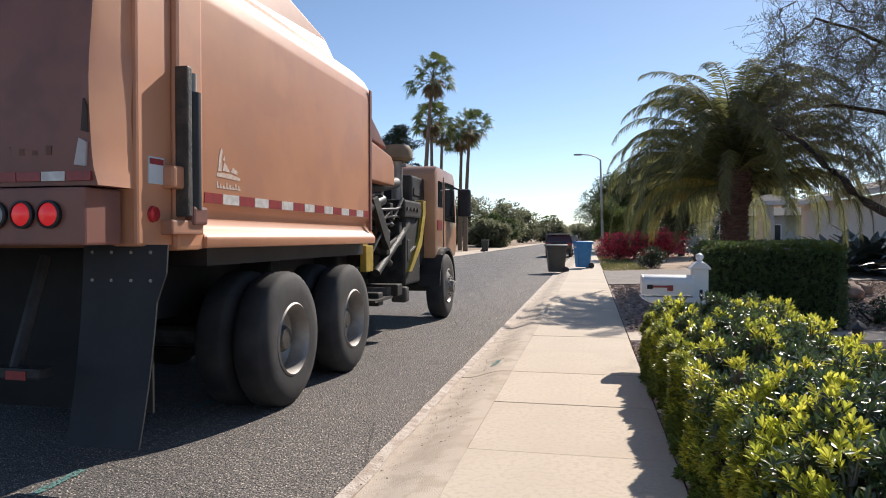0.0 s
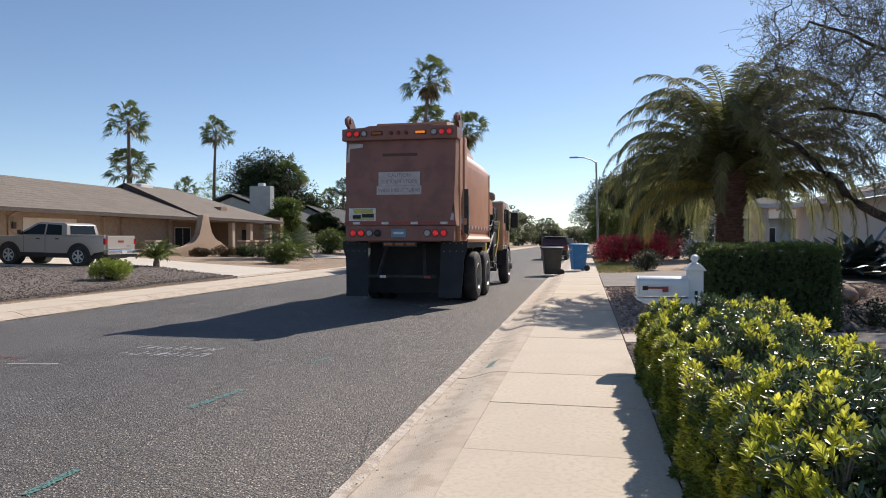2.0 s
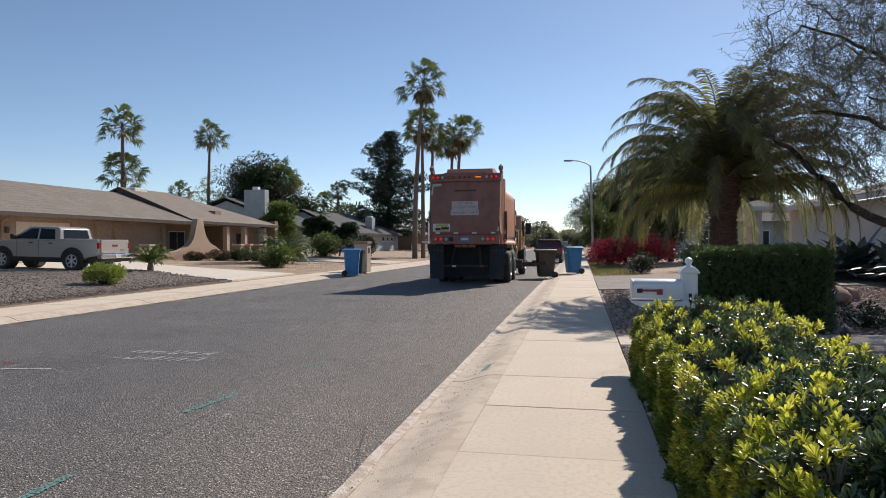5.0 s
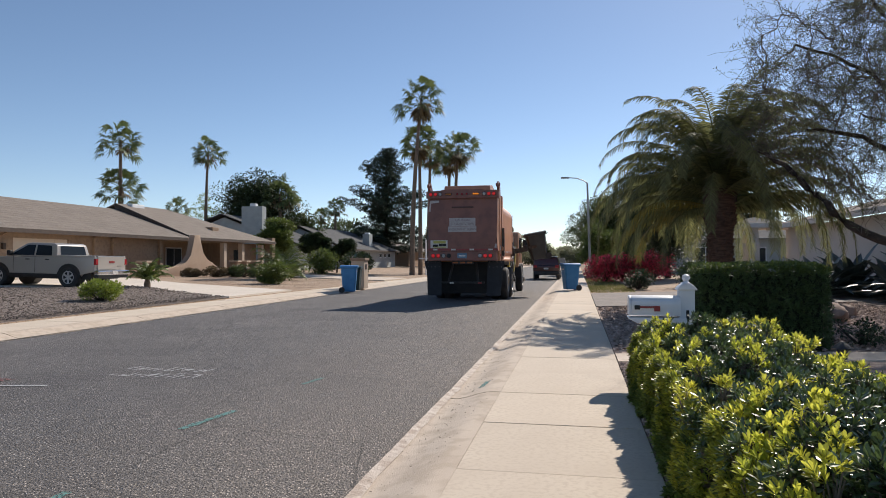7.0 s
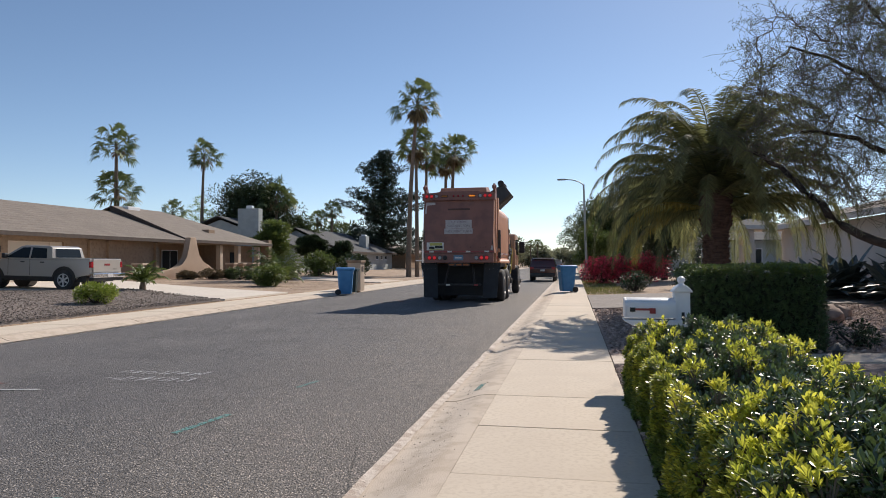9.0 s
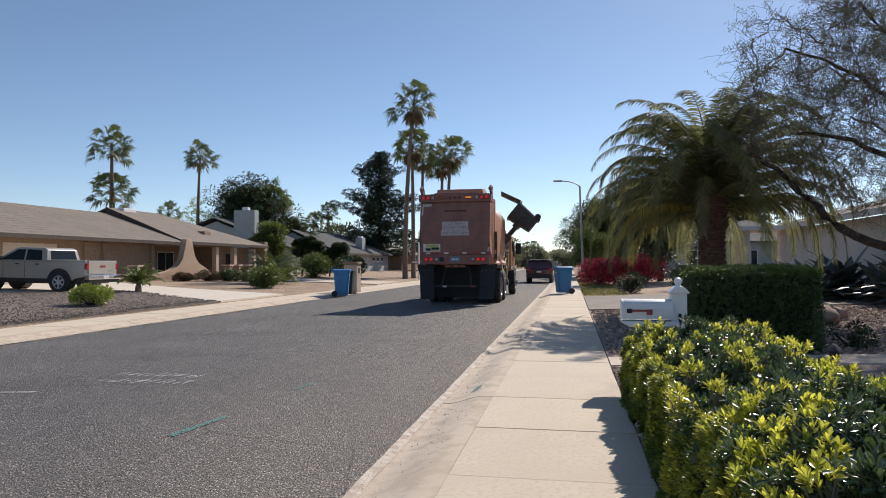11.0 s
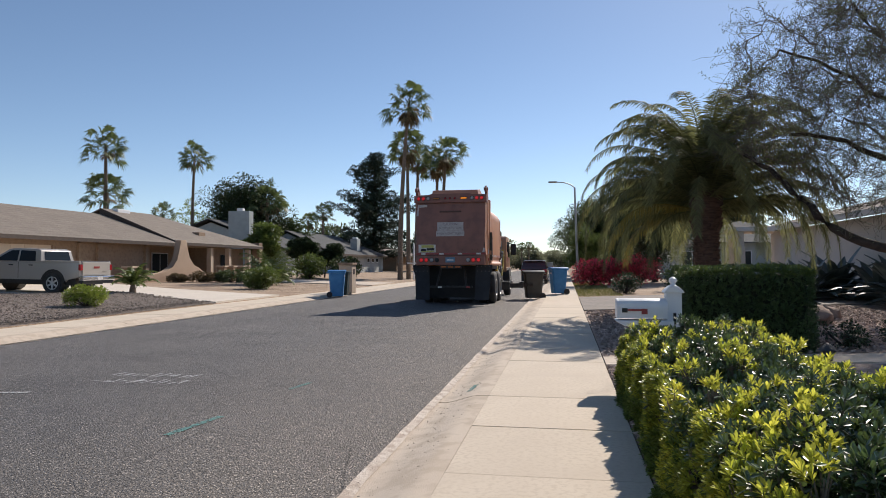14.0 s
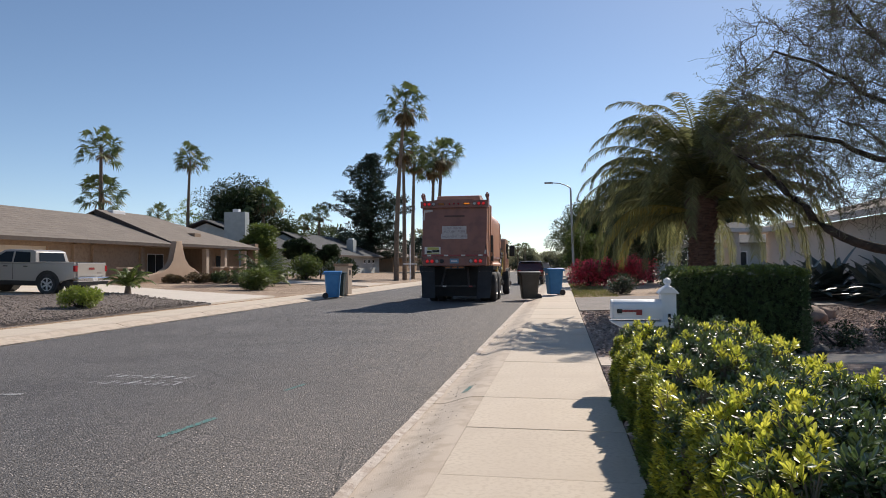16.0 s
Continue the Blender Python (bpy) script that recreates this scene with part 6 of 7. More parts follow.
# ---- houses ----
def slab_roof(hs, x_eave, x_ridge, z_eave, z_ridge, y0, y1, mat, hip0=0.0, hip1=0.0, back=True, thick=0.07, label="", fascia=TRIM_BROWN):
    """A roof whose ridge runs along y; hip: how far the ridge stops short of each end."""
    bm = bmesh.new()
    xb = 2 * x_ridge - x_eave
    def quad(pts):
        a = [bm.verts.new(p) for p in pts]
        b = [bm.verts.new((p[0], p[1], p[2] - thick)) for p in pts]
        bm.faces.new(a)
        bm.faces.new(list(reversed(b)))
        for i in range(len(pts)):
            k = (i + 1) % len(pts)
            bm.faces.new((a[i], b[i], b[k], a[k]))
    quad([(x_eave, y0, z_eave), (x_eave, y1, z_eave), (x_ridge, y1 - hip1, z_ridge), (x_ridge, y0 + hip0, z_ridge)])
    if back:
        quad([(xb, y1, z_eave), (xb, y0, z_eave), (x_ridge, y0 + hip0, z_ridge), (x_ridge, y1 - hip1, z_ridge)])
    if hip1:
        quad([(x_eave, y1, z_eave), (xb, y1, z_eave), (x_ridge, y1 - hip1, z_ridge)])
    if hip0:
        quad([(xb, y0, z_eave), (x_eave, y0, z_eave), (x_ridge, y0 + hip0, z_ridge)])
    roof = part("roof", bm, mat, hs, label)
    s = 1 if x_eave > x_ridge else -1
    a, b = sorted((x_eave + s * 0.003, x_eave + s * 0.03))
    part("fascia", B(a, b, y0, y1, z_eave - 0.19, z_eave + 0.01), fascia, roof)
    # shingle courses, thin raised rows
    n = max(6, int(abs(x_ridge - x_eave) / 0.42))
    rows = bmesh.new()
    for k in range(n):
        t0, t1 = k / n, (k + 0.96) / n
        def at(t, e):
            return (x_eave + (x_ridge - x_eave) * t, (y0 + hip0 * t) if e == 0 else (y1 - hip1 * t), z_eave + (z_ridge - z_eave) * t)
        q = [at(t0, 0), at(t0, 1), at(t1, 1), at(t1, 0)]
        v = [rows.verts.new((p[0], p[1], p[2] + (0.009 if i < 2 else 0.006))) for i, p in enumerate(q)]
        rows.faces.new(v)
        w = [rows.verts.new((q[i][0], q[i][1], q[i][2] + 0.004)) for i in (0, 1)]
        rows.faces.new((v[0], v[1], w[1], w[0]))
    part("shingle_course", rows, mat, roof)["kind"] = "stuff"
    return roof


def window(parent, axis, at, a0, a1, z0, z1, out, name="window", frame_mat=None):
    """A framed window on a wall; axis x: the wall faces along x."""
    fm = frame_mat or WHITE_PAINT
    def bx(c0, c1, p0, p1, q0, q1):
        lo, hi = sorted((at + out * c0, at + out * c1))
        return B(lo, hi, p0, p1, q0, q1) if axis == "x" else B(p0, p1, lo, hi, q0, q1)
    w = part(name, bx(-0.02, 0.03, a0, a1, z0, z1), fm, parent)
    m = (a0 + a1) / 2
    for p0, p1 in ((a0 + 0.06, m - 0.03), (m + 0.03, a1 - 0.06)):
        part("pane", bx(0.028, 0.036, p0, p1, z0 + 0.06, z1 - 0.06), HOUSE_GLASS, w)
    part("sill", bx(0.0, 0.08, a0 - 0.05, a1 + 0.05, z0 - 0.06, z0 - 0.004), fm, w)
    return w


def tan_house():
    hs = thing("tan_house", "long low tan stucco house with a brown shingle roof", "house")
    g, X = 0.40, -26.4
    # garage wing wall with its opening
    part("wall", B(X - 0.3, X, 12.0, 27.9, g - 0.3, 2.78), STUCCO, hs)
    part("wall", B(X - 0.3, X, 27.9, 31.55, 2.52, 2.78), STUCCO, hs)
    part("wall", B(X - 0.3, X, 31.55, 39.7, g - 0.3, 2.78), STUCCO, hs)
    part("wall", B(X - 10.0, X - 0.3, 39.4, 39.7, g - 0.3, 2.78), STUCCO, hs)
    door = part("garage_door", B(X - 0.22, X - 0.12, 27.9, 31.55, g, 2.52), GARAGE, hs, "pale tan garage door")
    for r in range(4):
        for c in range(4):
            y, z = 27.98 + c * 0.89, g + 0.07 + r * 0.53
            part("panel", B(X - 0.12, X - 0.105, y, y + 0.8, z, z + 0.44), GARAGE, door)
    for y in (33.45, 35.0, 39.5):
        part("pilaster", B(X, X + 0.18, y - 0.17, y + 0.17, g - 0.3, 2.70, r=0.02), STUCCO, hs)
    for y in (27.3, 32.2):
        part("wall_lamp", B(X, X + 0.12, y - 0.09, y + 0.09, 1.95, 2.25, r=0.02), TRIM_BROWN, hs, "small dark wall lamp")
    dp = Soup()
    dp.tube([(X + 0.55, 27.0, 2.75), (X + 0.2, 27.0, 2.6), (X + 0.06, 27.0, 2.4), (X + 0.06, 27.0, 0.5)], 0.04, 0.04, 6)
    dp.ob("downspout", STUCCO, hs)
    slab_roof(hs, X + 0.85, -31.5, 2.92, 5.0, 11.0, 42.0, SHINGLE, label="tan shingle roof over the garage")
    part("vent", B(-30.2, -29.8, 29.0, 29.3, 4.3, 5.0), TRIM_BROWN, hs)
    # entry wing: porch with columns, higher roof
    part("wall", B(-29.2, -28.9, 39.7, 54.0, g - 0.3, 2.8), STUCCO, hs, "shaded porch wall")
    part("wall", B(-36.5, -29.2, 53.7, 54.0, g - 0.3, 2.8), STUCCO, hs)
    part("wall", B(-28.9, -26.9, 48.6, 48.9, g - 0.3, 2.8), STUCCO, hs)
    part("wall", B(-27.2, -26.9, 48.9, 54.0, g - 0.3, 2.8), STUCCO, hs)
    part("wall", B(-28.9, -27.2, 53.7, 54.0, g - 0.3, 2.8), STUCCO, hs)
    part("rake_board", prism(bmesh.new(), [(-25.6, 2.62), (-25.6, 3.02), (-31.5, 5.42), (-31.5, 5.0)], "y", 41.95, 42.045), TRIM_BROWN, hs, "dark brown rake board")
    window(hs, "x", -28.9, 44.0, 46.0, 0.75, 2.35, 1, frame_mat=WHITE_PAINT)
    dr = part("front_door", B(-28.9, -28.84, 46.8, 47.9, g, 2.45), TRIM_BROWN, hs, "dark brown front door")
    part("handle", B(-28.84, -28.79, 46.9, 46.96, 1.35, 1.5), STEEL, dr)
    window(hs, "x", -26.9, 50.0, 51.6, 1.0, 2.3, 1, frame_mat=STUCCO)
    for y in (47.2, 50.0, 53.4):
        part("column", B(-26.35, -26.0, y - 0.2, y + 0.2, g - 0.3, 2.72, r=0.02), STUCCO_PALE, hs)
    slab_roof(hs, X + 0.7, -31.5, 3.0, 5.40, 42.05, 55.3, SHINGLE, hip1=7.5, label="tan shingle roof over the porch")
    part("roof_box", B(-27.9, -27.3, 47.6, 48.5, 3.3, 3.95, r=0.02), STUCCO, hs)
    part("roof_cooler", B(-32.2, -31.0, 43.2, 44.6, 5.0, 5.45, r=0.05), WHITE_PAINT, hs)
    part("end_wall", B(-26.6, -25.9, 55.0, 55.6, g - 0.3, 3.35), STUCCO, hs)
    # sculpted stucco fin and garden walls
    fin = [(36.4, 0.1), (36.4, 0.85), (38.3, 0.90), (39.4, 1.05), (40.2, 1.30), (40.7, 1.75), (40.95, 2.4), (41.05, 3.10), (41.75, 3.12), (41.85, 2.5), (42.1, 1.9), (42.6, 1.45), (43.3, 1.30), (43.8, 1.05), (44.4, 0.75), (44.9, 0.60), (44.9, 0.1)]
    f = prism(bmesh.new(), fin, "x", -25.25, -24.85, 0.06)
    part("fin", f, STUCCO_FIN, hs, "sculpted stucco fin wall at the entry", True)
    for y0, y1 in ((35.7, 36.3), (46.6, 47.1), (48.0, 48.5), (49.6, 50.1)):
        pw = part("garden_pier", B(-25.3, -24.7, y0, y1, 0.1, 1.28, r=0.03), STUCCO, hs)
        part("pier_cap", B(-25.36, -24.64, y0 - 0.05, y1 + 0.05, 1.285, 1.40, r=0.02), STUCCO_PALE, pw)
    part("garden_wall", B(-25.15, -24.9, 46.3, 50.0, 0.1, 0.85, r=0.02), STUCCO, hs)


tan_house()


def grey_house_near():
    hs = thing("grey_house", "grey house with a shingle roof and a broad chimney", "house")
    part("wall", prism(bmesh.new(), [(-27.0, 0.2), (-27.0, 2.75), (-35.0, 5.75), (-43.0, 2.75), (-43.0, 0.2)], "y", 63.2, 63.5), SIDING, hs, "grey gable wall")
    part("wall", B(-27.3, -27.0, 63.5, 70.5, 0.2, 2.75), SIDING, hs)
    ch = part("chimney", B(-32.6, -30.4, 62.3, 63.2, 0.2, 6.75, r=0.03), surf("grey_chimney", (0.33, 0.36, 0.36), (0.38, 0.41, 0.41), 2, 0.9, 0.2, 40), hs, "broad pale grey chimney")
    part("chimney_cap", B(-31.8, -31.2, 62.5, 63.0, 6.755, 7.05, r=0.03), WHITE_PAINT, ch)
    slab_roof(hs, -26.2, -35.0, 2.85, 6.1, 62.6, 71.0, SHINGLE_GREY, label="grey shingle roof")


def grey_house_far():
    hs = thing("grey_house", "long grey house with a charcoal shingle roof and small windows", "house")
    part("wall", B(-25.9, -25.6, 72.5, 94.5, 0.1, 2.6), SIDING, hs, "pale grey siding wall")
    part("wall", prism(bmesh.new(), [(-25.6, 0.1), (-25.6, 2.6), (-30.8, 5.0), (-36.0, 2.6), (-36.0, 0.1)], "y", 72.4, 72.7), SIDING, hs)
    slab_roof(hs, -25.0, -30.8, 2.68, 5.35, 72.0, 95.0, SHINGLE_GREY, hip1=6.0, label="charcoal shingle roof")
    ch = part("chimney", B(-26.9, -26.0, 83.4, 84.8, 2.6, 4.75, r=0.03), bpy.data.materials["grey_chimney"], hs, "grey chimney")
    part("chimney_cap", B(-26.7, -26.2, 83.7, 84.5, 4.755, 4.95), WHITE_PAINT, ch)
    for y in (86.5, 88.6, 90.7):
        window(hs, "x", -25.6, y, y + 0.95, 1.75, 2.3, 1)
    part("door", B(-25.6, -25.55, 76.0, 77.0, 0.2, 2.3), surf("teal_door", (0.05, 0.16, 0.16)), hs, "teal front door")
    window(hs, "x", -25.6, 78.5, 80.5, 1.0, 2.3, 1)


grey_house_near()
grey_house_far()


def white_house():
    hs = thing("white_house", "low white stucco house with arches behind the palms", "house")
    X = 9.3
    part("wall", B(X, X + 0.3, 13.5, 33.0, 0.2, 2.85), STUCCO_WHITE, hs)
    part("wall", B(X + 0.3, X + 9, 32.7, 33.0, 0.2, 2.85), STUCCO_WHITE, hs)
    part("wall", B(X + 0.3, X + 9, 13.5, 13.8, 0.2, 2.85), STUCCO_WHITE, hs)
    slab_roof(hs, X - 0.75, X + 6, 2.95, 4.6, 12.8, 33.6, SHINGLE, label="brown shingle roof", fascia=STUCCO_WHITE)
    for y in (15.6,):
        window(hs, "x", X, y, y + 1.5, 1.1, 2.4, -1, frame_mat=WHITE_PAINT)
    # arched porch at the far end
    for y in (33.0, 35.0):
        part("column", B(X - 1.6, X - 1.25, y - 0.2, y + 0.2, 0.2, 2.2, r=0.02), STUCCO_WHITE, hs)
    for y in (33.0,):
        arch = bmesh.new()
        pts = [(y, 2.85), (y, 2.0)] + [(y + 1.0 - 0.85 * math.cos(math.pi * k / 8), 2.0 + 0.6 * math.sin(math.pi * k / 8)) for k in range(9)] + [(y + 2.0, 2.0), (y + 2.0, 2.85)]
        prism(arch, pts, "x", X - 1.6, X - 1.25)
        part("arch", arch, STUCCO_WHITE, hs)
    part("porch_roof", B(X - 1.9, X + 4, 32.6, 35.5, 2.86, 3.05), STUCCO_WHITE, hs)
    part("wall", B(X + 0.5, X + 0.8, 33.0, 35.2, 0.2, 2.85), STUCCO_WHITE, hs)


white_house()


def pale_house():
    hs = thing("pale_house", "pale grey house farther along the street", "house")
    part("wall", B(7.6, 22, 56.0, 56.3, 0.1, 3.0), SIDING, hs)
    part("wall", B(7.6, 7.9, 56.3, 70, 0.1, 3.0), SIDING, hs)
    slab_roof(hs, 6.9, 14.5, 3.05, 5.0, 55.2, 71, SHINGLE_GREY, hip0=6, label="grey shingle roof")
    window(hs, "y", 56.0, 9.0, 10.6, 1.1, 2.4, -1)
    window(hs, "y", 56.0, 12.6, 14.2, 1.1, 2.4, -1)


pale_house()


def far_house(x, y, w, d, roof, wall, label, s=1):
    hs = thing("distant_house", label, "house", None, "distant houses")
    x0, x1 = sorted((x, x - s * w))
    part("wall", B(x0, x1, y, y + d, 0.1, 2.8), wall, hs)
    slab_roof(hs, x + s * 0.6, x - s * w / 2, 2.85, 4.7, y - 0.6, y + d + 0.6, roof, hip0=3, hip1=3)
    for k in range(3):
        yy = y + 2 + k * (d - 4) / 3
        window(hs, "x", x, yy, yy + 1.6, 1.0, 2.3, s)


far_house(-26, 104, 11, 18, SHINGLE, STUCCO, "low tan house far down the street")
far_house(-25, 130, 11, 20, SHINGLE_GREY, STUCCO_PALE, "low pale house far down the street")
far_house(10, 84, 11, 18, SHINGLE, STUCCO_PALE, "low pale house far down the street", -1)
far_house(10, 112, 11, 20, SHINGLE_GREY, STUCCO, "low tan house far down the street", -1)


def wall_behind():
    """Yard block walls that close the lots behind the houses."""
    for x, y0, y1 in ((-48, -30, 140), (24, -30, 140)):
        w = tagged(part("block_wall", B(x - 0.1, x + 0.1, y0, y1, 0, 2.2 if x > 0 else 2.4), STUCCO), "tan block wall behind the lots", "wall", kind="structure")


wall_behind()


def fence_cross():
    fc = thing("cross_post", "thin white post and rail by the street", "post", gp(-12.6, 56.5))
    part("post", B(-0.05, 0.05, -0.05, 0.05, 0, 3.0), WHITE_PAINT, fc)
    part("rail", B(-0.6, 0.6, -0.03, 0.03, 1.35, 1.45), WHITE_PAINT, fc)


fence_cross()


def hills():
    rngh = random.Random(3)
    n = 60
    v, f = [], []
    for i in range(n + 1):
        x = -1400 + 2800 * i / n
        h = 25 + 50 * max(0, noise.noise((x * 0.0016, 0.3, 0)) + 0.25) + 12 * noise.noise((x * 0.01, 2, 0)) + rngh.uniform(-2, 2)
        v += [(x, 2600, -5), (x, 2600, max(6, h)), (x, 2900, -5)]
    for i in range(n):
        a = 3 * i
        f += [(a, a + 3, a + 4, a + 1), (a + 1, a + 4, a + 5, a + 2)]
    tagged(raw("hills", v, f, HILL, smooth=True), "hazy blue-grey hills on the horizon", "hills", kind="structure")


hills()


# ---- parked vehicles ----
def car_wheel(car, x, y, r, n_spokes=6):
    s = 1 if x > 0 else -1
    m = Matrix.Translation((x, y, r)) @ Matrix.Rotation(s * math.pi / 2, 4, "Y")
    w = part("wheel", lathe(bmesh.new(), [(r * 0.62, -0.11), (r * 0.94, -0.115), (r, -0.08), (r, 0.08), (r * 0.94, 0.115), (r * 0.62, 0.11)], 28, m, caps=False), RUBBER, car, "black tyre", True)
    bm = lathe(bmesh.new(), [(r * 0.64, 0.11), (r * 0.60, 0.06), (r * 0.15, 0.05), (0.01, 0.05)], 28, m, caps=False)
    part("rim_well", bm, BLACK, w, "", True)
    sp = lathe(bmesh.new(), [(r * 0.66, 0.10), (r * 0.66, 0.118), (r * 0.60, 0.118), (r * 0.60, 0.07)], 28, m, caps=False)
    for k in range(n_spokes):
        q = m @ Matrix.Rotation(2 * math.pi * k / n_spokes, 4, "Z")
        bmesh.ops.create_cube(sp, size=1, matrix=q @ Matrix.Translation((r * 0.33, 0, 0.10)) @ Matrix.Diagonal((r * 0.62, 0.06, 0.035, 1)))
    lathe(sp, [(0.01, 0.12), (r * 0.16, 0.12), (r * 0.16, 0.06)], 12, m, caps=False)
    part("rim", sp, WHITE_TAPE if n_spokes == 6 else STEEL, w, "pale spoked rim", True)


def pickup(at):
    c = thing("pickup_truck", "sand-grey crew-cab pickup parked on the driveway", "pickup truck", at)
    W = 0.93
    lower = [(0.05, 0.62), (0.05, 1.20), (5.05, 1.16), (5.30, 1.05), (5.38, 0.80), (5.36, 0.50), (4.95, 0.45)]
    def arch(cy, r=0.47):
        return [(cy + r * math.cos(math.pi * k / 8), 0.42 + r * math.sin(math.pi * k / 8)) for k in range(9)]
    lower = lower[:-1] + [(4.95, 0.42)] + arch(4.45)[0:] + [(3.9, 0.42)] + [(1.75, 0.42)] + arch(1.2) + [(0.6, 0.55)]
    body = part("body", prism(bmesh.new(), lower, "x", -W, W, 0.03), CAR_TAN, c, "sand-grey painted body", True)
    for s in (-1, 1):
        a, b = sorted((s * (W - 0.10), s * W))
        part("bed_rail", B(a, b, 0.06, 1.85, 1.19, 1.26, r=0.02), CAR_TAN, body)
        for y0, y1 in ((1.95, 2.75), (2.79, 3.75)):
            lo, hi = sorted((s * (W - 0.005), s * (W + 0.006)))
            d = part("door_seam", B(lo, hi, y1, y1 + 0.012, 0.55, 1.2), BLACK, body)
        lo, hi = sorted((s * W, s * (W + 0.03)))
        for y in (2.1, 3.0):
            part("door_handle", B(lo, hi, y, y + 0.18, 1.06, 1.10, r=0.01), BLACK, body)
        part("mirror", B(*sorted((s * (W + 0.02), s * (W + 0.2))), 3.75, 3.9, 1.22, 1.42, r=0.04), BLACK, body)
    cab_top = [(1.74, 1.18), (1.84, 1.66), (1.98, 1.73), (3.05, 1.745), (3.28, 1.70), (4.15, 1.18)]
    bm = bmesh.new()
    prism(bm, cab_top, "x", -W, W, 0.04)
    for v in bm.verts:
        if v.co.z > 1.3:
            v.co.x *= 1 - 0.16 * (v.co.z - 1.3) / 0.5
    cab = part("cab", bm, CAR_TAN, c, "crew cab with a pale roof", True)
    for s in (-1, 1):
        for pts in ([(1.98, 1.24), (2.06, 1.63), (2.72, 1.66), (2.72, 1.24)], [(2.80, 1.24), (2.80, 1.66), (3.16, 1.65), (3.88, 1.24)]):
            bm = bmesh.new()
            vs = [bm.verts.new((s * (W * (1 - 0.16 * (z - 1.3) / 0.5 * (z > 1.3)) + 0.008), y, z)) for y, z in pts]
            bm.faces.new(vs)
            part("side_window", bm, DARK_GLASS, cab)
    bm = bmesh.new()
    bm.faces.new([bm.verts.new(p) for p in ((-0.72, 1.748, 1.27), (0.72, 1.748, 1.27), (0.66, 1.818, 1.62), (-0.66, 1.818, 1.62))])
    part("rear_window", bm, DARK_GLASS, cab)
    tg = part("tailgate", B(-0.80, 0.80, 0.0, 0.06, 0.72, 1.24, r=0.02), CAR_TAN, c, "pale sunlit tailgate")
    part("badge", B(-0.16, 0.16, -0.012, 0.004, 0.98, 1.06), RED_TAPE, tg, "plain red badge shape")
    part("badge_bar", B(0.35, 0.6, -0.008, 0.004, 0.82, 0.87), STEEL, tg)
    for s in (-1, 1):
        a, b = sorted((s * 0.80, s * (W + 0.004)))
        part("tail_lamp", B(a, b, -0.005, 0.10, 0.90, 1.14, r=0.02), RED_LENS, c, "red tail lamp")
    part("bumper_skirt", B(-0.90, 0.90, -0.10, 0.10, 0.38, 0.50, r=0.02), BLACK, c)
    part("bumper", B(-0.95, 0.95, -0.16, 0.06, 0.51, 0.68, r=0.03), CHROME, c, "chrome rear bumper")
    part("plate", B(-0.16, 0.16, -0.175, -0.158, 0.53, 0.66), WHITE_TAPE, c)
    part("underbody", B(-0.8, 0.8, 0.3, 5.1, 0.32, 0.60), BLACK, c)
    for s in (-1, 1):
        lo, hi = sorted((s * (W - 0.04), s * (W + 0.025)))
        part("sill", B(lo, hi, 1.72, 3.95, 0.36, 0.52, r=0.02), BLACK, c, "black plastic sill")
        for cy in (1.2, 4.45):
            arc = [math.pi * k / 10 for k in range(11)]
            ring = [(cy + 0.535 * math.cos(t), 0.40 + 0.535 * math.sin(t)) for t in arc] + [(cy + 0.455 * math.cos(t), 0.40 + 0.455 * math.sin(t)) for t in reversed(arc)]
            part("arch_trim", prism(bmesh.new(), ring, "x", lo, hi), BLACK, c, "black wheel arch trim")
            a, b = sorted((s * 0.55, s * (W + 0.012)))
            part("arch_well", rod(bmesh.new(), (a, cy, 0.44), (b, cy, 0.44), 0.465, n=24), BLACK, c)
    for x in (-0.86, 0.86):
        for y in (1.2, 4.45):
            car_wheel(c, x, y, 0.39)


pickup(pose(-18.5, 24.45, ground_z(-18.5) + 0.06, 1.23, 0, 90))


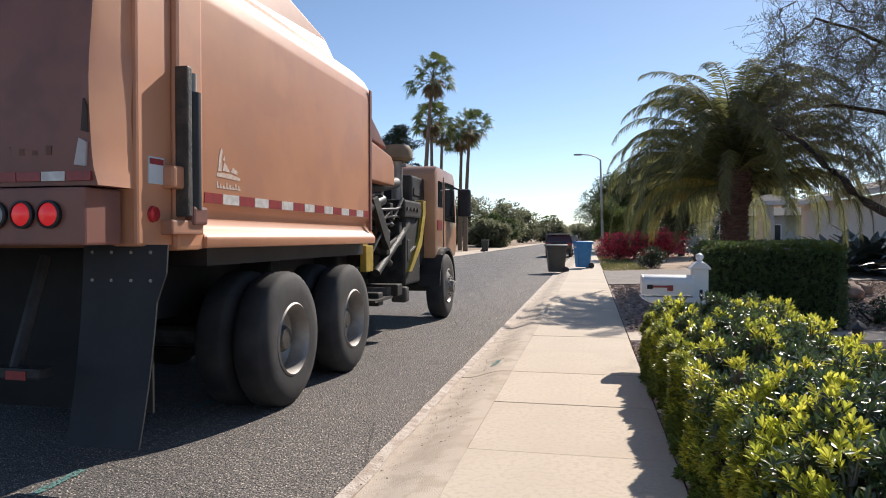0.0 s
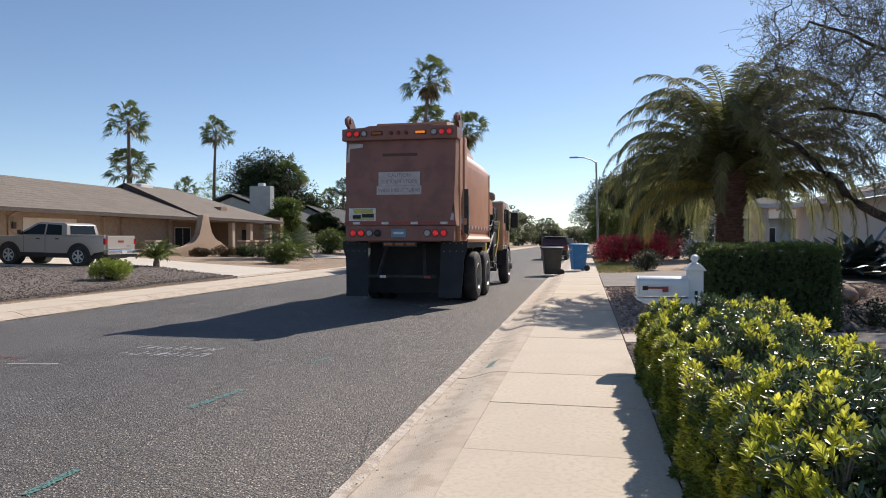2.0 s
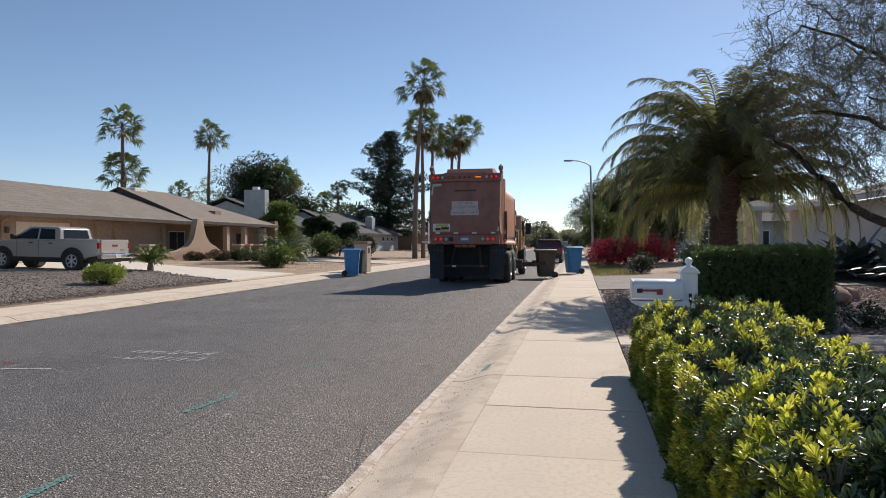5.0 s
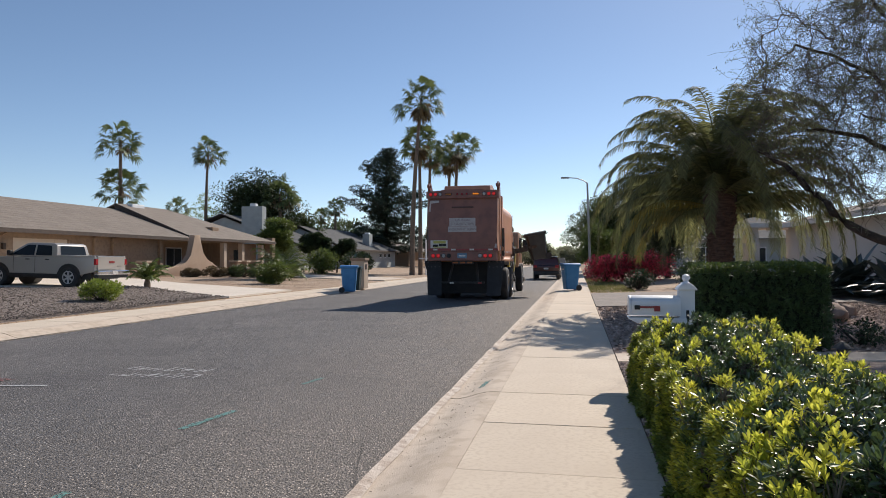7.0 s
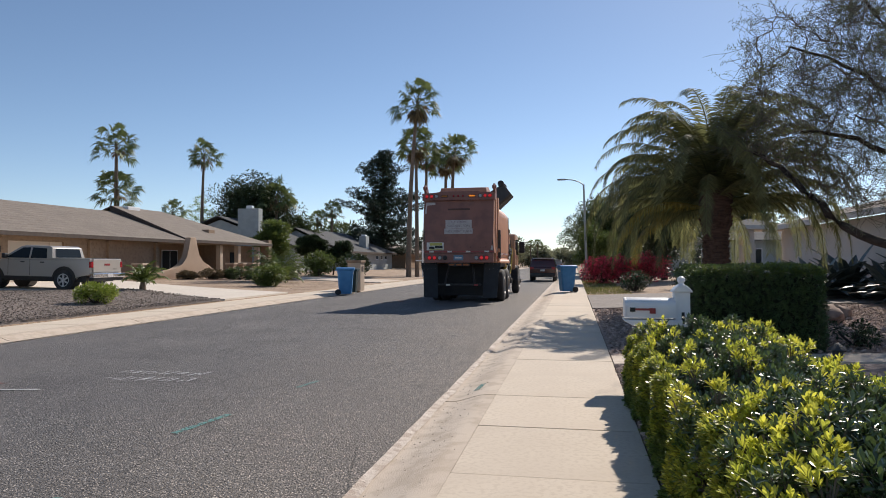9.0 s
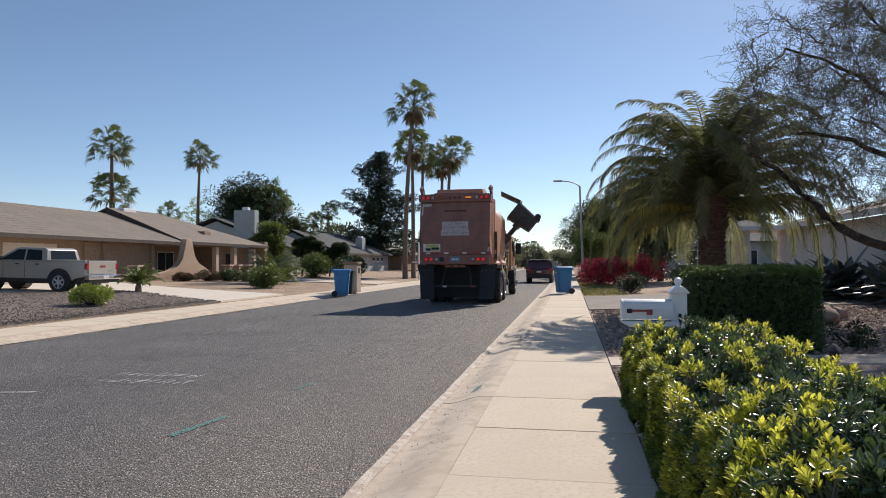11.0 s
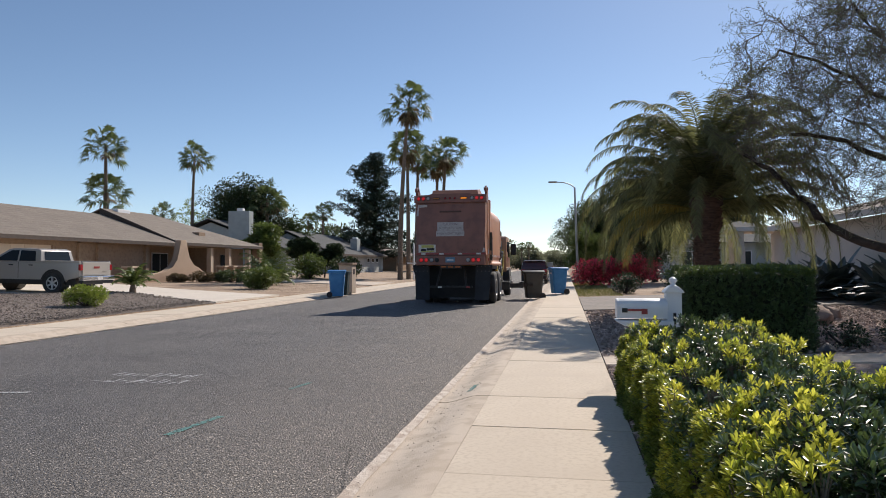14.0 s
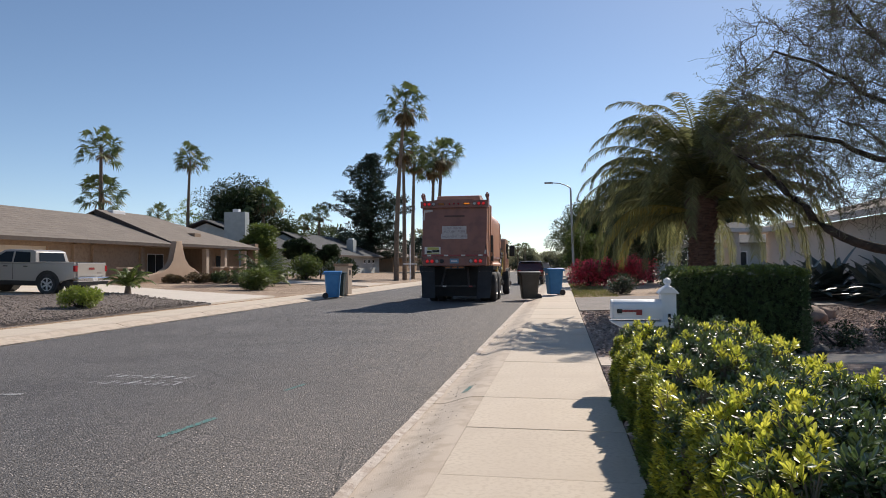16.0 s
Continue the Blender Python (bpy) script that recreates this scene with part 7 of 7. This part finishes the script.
def suv(at, paint, label, group="parked cars"):
    c = thing("parked_car", label, "car", at, group)
    W = 0.90
    low = [(0.05, 0.45), (0.0, 0.95), (0.08, 1.05), (3.6, 1.02), (4.4, 0.92), (4.55, 0.7), (4.5, 0.35), (0.2, 0.32)]
    part("body", prism(bmesh.new(), low, "x", -W, W, 0.06), paint, c, "", True)
    bm = bmesh.new()
    prism(bm, [(0.08, 1.0), (0.25, 1.52), (0.45, 1.66), (2.4, 1.68), (2.8, 1.60), (3.55, 1.0)], "x", -W, W, 0.06)
    for v in bm.verts:
        if v.co.z > 1.1:
            v.co.x *= 1 - 0.17 * (v.co.z - 1.1) / 0.55
    top = part("cabin", bm, paint, c, "", True)
    bm = bmesh.new()
    bm.faces.new([bm.verts.new(p) for p in ((-0.74, 0.115, 1.09), (0.74, 0.115, 1.09), (0.64, 0.245, 1.49), (-0.64, 0.245, 1.49))])
    part("rear_window", bm, DARK_GLASS, top)
    for s in (-1, 1):
        bm = bmesh.new()
        pts = ((0.5, 1.1), (0.6, 1.52), (2.5, 1.55), (3.2, 1.1))
        bm.faces.new([bm.verts.new((s * (W * (1 - 0.17 * (z - 1.1) / 0.55) + 0.012), y, z)) for y, z in pts])
        part("side_window", bm, DARK_GLASS, top)
        part("tail_lamp", B(*sorted((s * 0.62, s * 0.88)), -0.03, 0.08, 0.86, 1.04, r=0.02), RED_LENS, c, "red tail lamp")
        part("mirror", B(*sorted((s * 0.9, s * 1.05)), 3.0, 3.1, 1.05, 1.18, r=0.03), paint, c)
    part("bumper", B(-0.88, 0.88, -0.08, 0.1, 0.36, 0.60, r=0.04), BLACK, c)
    part("plate", B(-0.16, 0.16, -0.03, 0.01, 0.74, 0.86), WHITE_TAPE, c)
    part("wiper", B(-0.3, 0.25, 0.09, 0.105, 1.10, 1.12), BLACK, c)
    # White strip: the sun's glint along the roof edge, put into colour.
    part("roof_glint", B(-0.66, 0.66, 0.18, 0.5, 1.62, 1.67, r=0.02), WHITE_TAPE, c, "pale strip coloured as sun on the roof edge")
    for x in (-0.80, 0.80):
        for y in (0.85, 3.6):
            car_wheel(c, x, y, 0.34, 5)


suv(pose(-2.15, 48.2, 0.02), CAR_RED, "dark red car parked at the curb")
suv(pose(-6.3, 118, 0.03), CAR_WHITE, "white car far down the street")
suv(pose(-2.4, 92, 0.02), CAR_TAN, "grey car parked far down the street")


# ---- movement ----
def motions():
    ends = [(0, 3.15), (0.5, 5.58), (1, 8.15), (1.5, 10.82), (2, 13.54), (2.5, 16.2), (3, 18.55), (3.5, 20.4), (4, 21.58), (4.5, 22.15), (5, 22.33), (14.4, 22.35), (15.0, 22.55), (15.5, 23.15), (16, 24.1)]
    ts, ys = [e[0] for e in ends], [e[1] for e in ends]

    def rear(t):
        """Place of the truck's tail along the street, gliding through the rows."""
        i = max(0, min(len(ts) - 2, sum(t >= a for a in ts) - 1))
        def slope(k):
            if k == 0:
                return (ys[1] - ys[0]) / (ts[1] - ts[0])
            if k == len(ts) - 1:
                return (ys[-1] - ys[-2]) / (ts[-1] - ts[-2])
            a = (ys[k] - ys[k - 1]) / (ts[k] - ts[k - 1])
            b = (ys[k + 1] - ys[k]) / (ts[k + 1] - ts[k])
            return 0 if a * b <= 0 else 2 * a * b / (a + b)
        h = ts[i + 1] - ts[i]
        u = (t - ts[i]) / h
        return (2 * u ** 3 - 3 * u * u + 1) * ys[i] + (u ** 3 - 2 * u * u + u) * h * slope(i) + (3 * u * u - 2 * u ** 3) * ys[i + 1] + (u ** 3 - u * u) * h * slope(i + 1)

    steps = [k * 0.1 for k in range(51)] + [8, 11, 14.4] + [14.5 + 0.1 * k for k in range(16)]
    walk(truck, [(t, pose(TRUCK_X, rear(t), 0.02)) for t in steps])
    for w in truck_wheels:
        at = w.matrix_basis.translation.copy()
        walk(w, [(t, Matrix.Translation(at) @ Matrix.Rotation(-(rear(t) - 3.15) / 0.565, 4, "X")) for t in steps])
    # middle of the bin: seconds, x, height, lean towards the truck
    lift = [(0, -1.30, 0.60, 0), (4.4, -1.30, 0.60, 0), (5.2, -1.38, 0.66, 0), (5.9, -1.50, 1.05, 3), (6.3, -1.52, 1.49, 6), (6.6, -1.52, 1.75, 8), (6.9, -1.56, 1.90, 10), (7.2, -1.60, 2.14, 14),
            (7.5, -1.62, 2.56, 24), (7.8, -1.76, 2.98, 32), (8.1, -2.03, 3.52, 42), (8.4, -2.42, 3.92, 80), (8.8, -2.86, 3.98, 118), (9.2, -3.0, 3.98, 132), (9.7, -3.0, 4.0, 136), (10.2, -2.95, 3.98, 126),
            (10.6, -2.5, 3.9, 92), (10.9, -2.0, 3.45, 60), (11.1, -1.68, 3.0, 44), (11.3, -1.54, 2.61, 34), (11.5, -1.54, 2.22, 26), (11.7, -1.53, 1.92, 18), (11.9, -1.53, 1.45, 10), (12.1, -1.70, 0.94, 4), (12.3, -1.77, 0.68, -6), (12.5, -1.67, 0.66, -5),
            (12.7, -1.55, 0.63, -3), (12.9, -1.45, 0.61, -1), (13.2, -1.34, 0.60, 0), (13.5, -1.26, 0.60, 0), (14.2, -1.25, 0.60, 0), (16, -1.25, 0.60, 0)]

    def bin_pose(x, z, lean, y=27.3):
        return pose(x, y, z, 0, -lean, 0) @ pose(0, 0, -0.57, 0, 0, -80)
    walk(dark_bin, [(t, bin_pose(x, z, a)) for t, x, z, a in lift])
    lid = next(o for o in dark_bin.children if o.name.startswith("lid"))
    hinge = lid.matrix_basis.translation.copy()
    swing = [(0, 0), (8.1, 0), (8.4, 40), (8.8, 80), (9.2, 100), (10.2, 98), (10.9, 80), (11.3, 62), (11.5, 42), (11.7, 12), (11.9, 0), (16, 0)]
    walk(lid, [(t, Matrix.Translation(hinge) @ Matrix.Rotation(radians(-a), 4, "X")) for t, a in swing])
    reach = [(0, -2.6, 0.72, 0), (3.4, -2.6, 0.72, 0), (3.8, -1.9, 0.62, 0), (4.2, -1.32, 0.60, 0)] + [r for r in lift if 4.3 < r[0] < 14.0] + [(14.3, -1.27, 0.60, 0), (14.7, -1.75, 0.62, 0), (15.1, -2.5, 0.72, 0), (16, -2.6, 0.72, 0)]
    walk(loader_arm, [(t, pose(x - TRUCK_X, 5.02, z, 0, -min(a, 50), 0)) for t, x, z, a in reach])


motions()
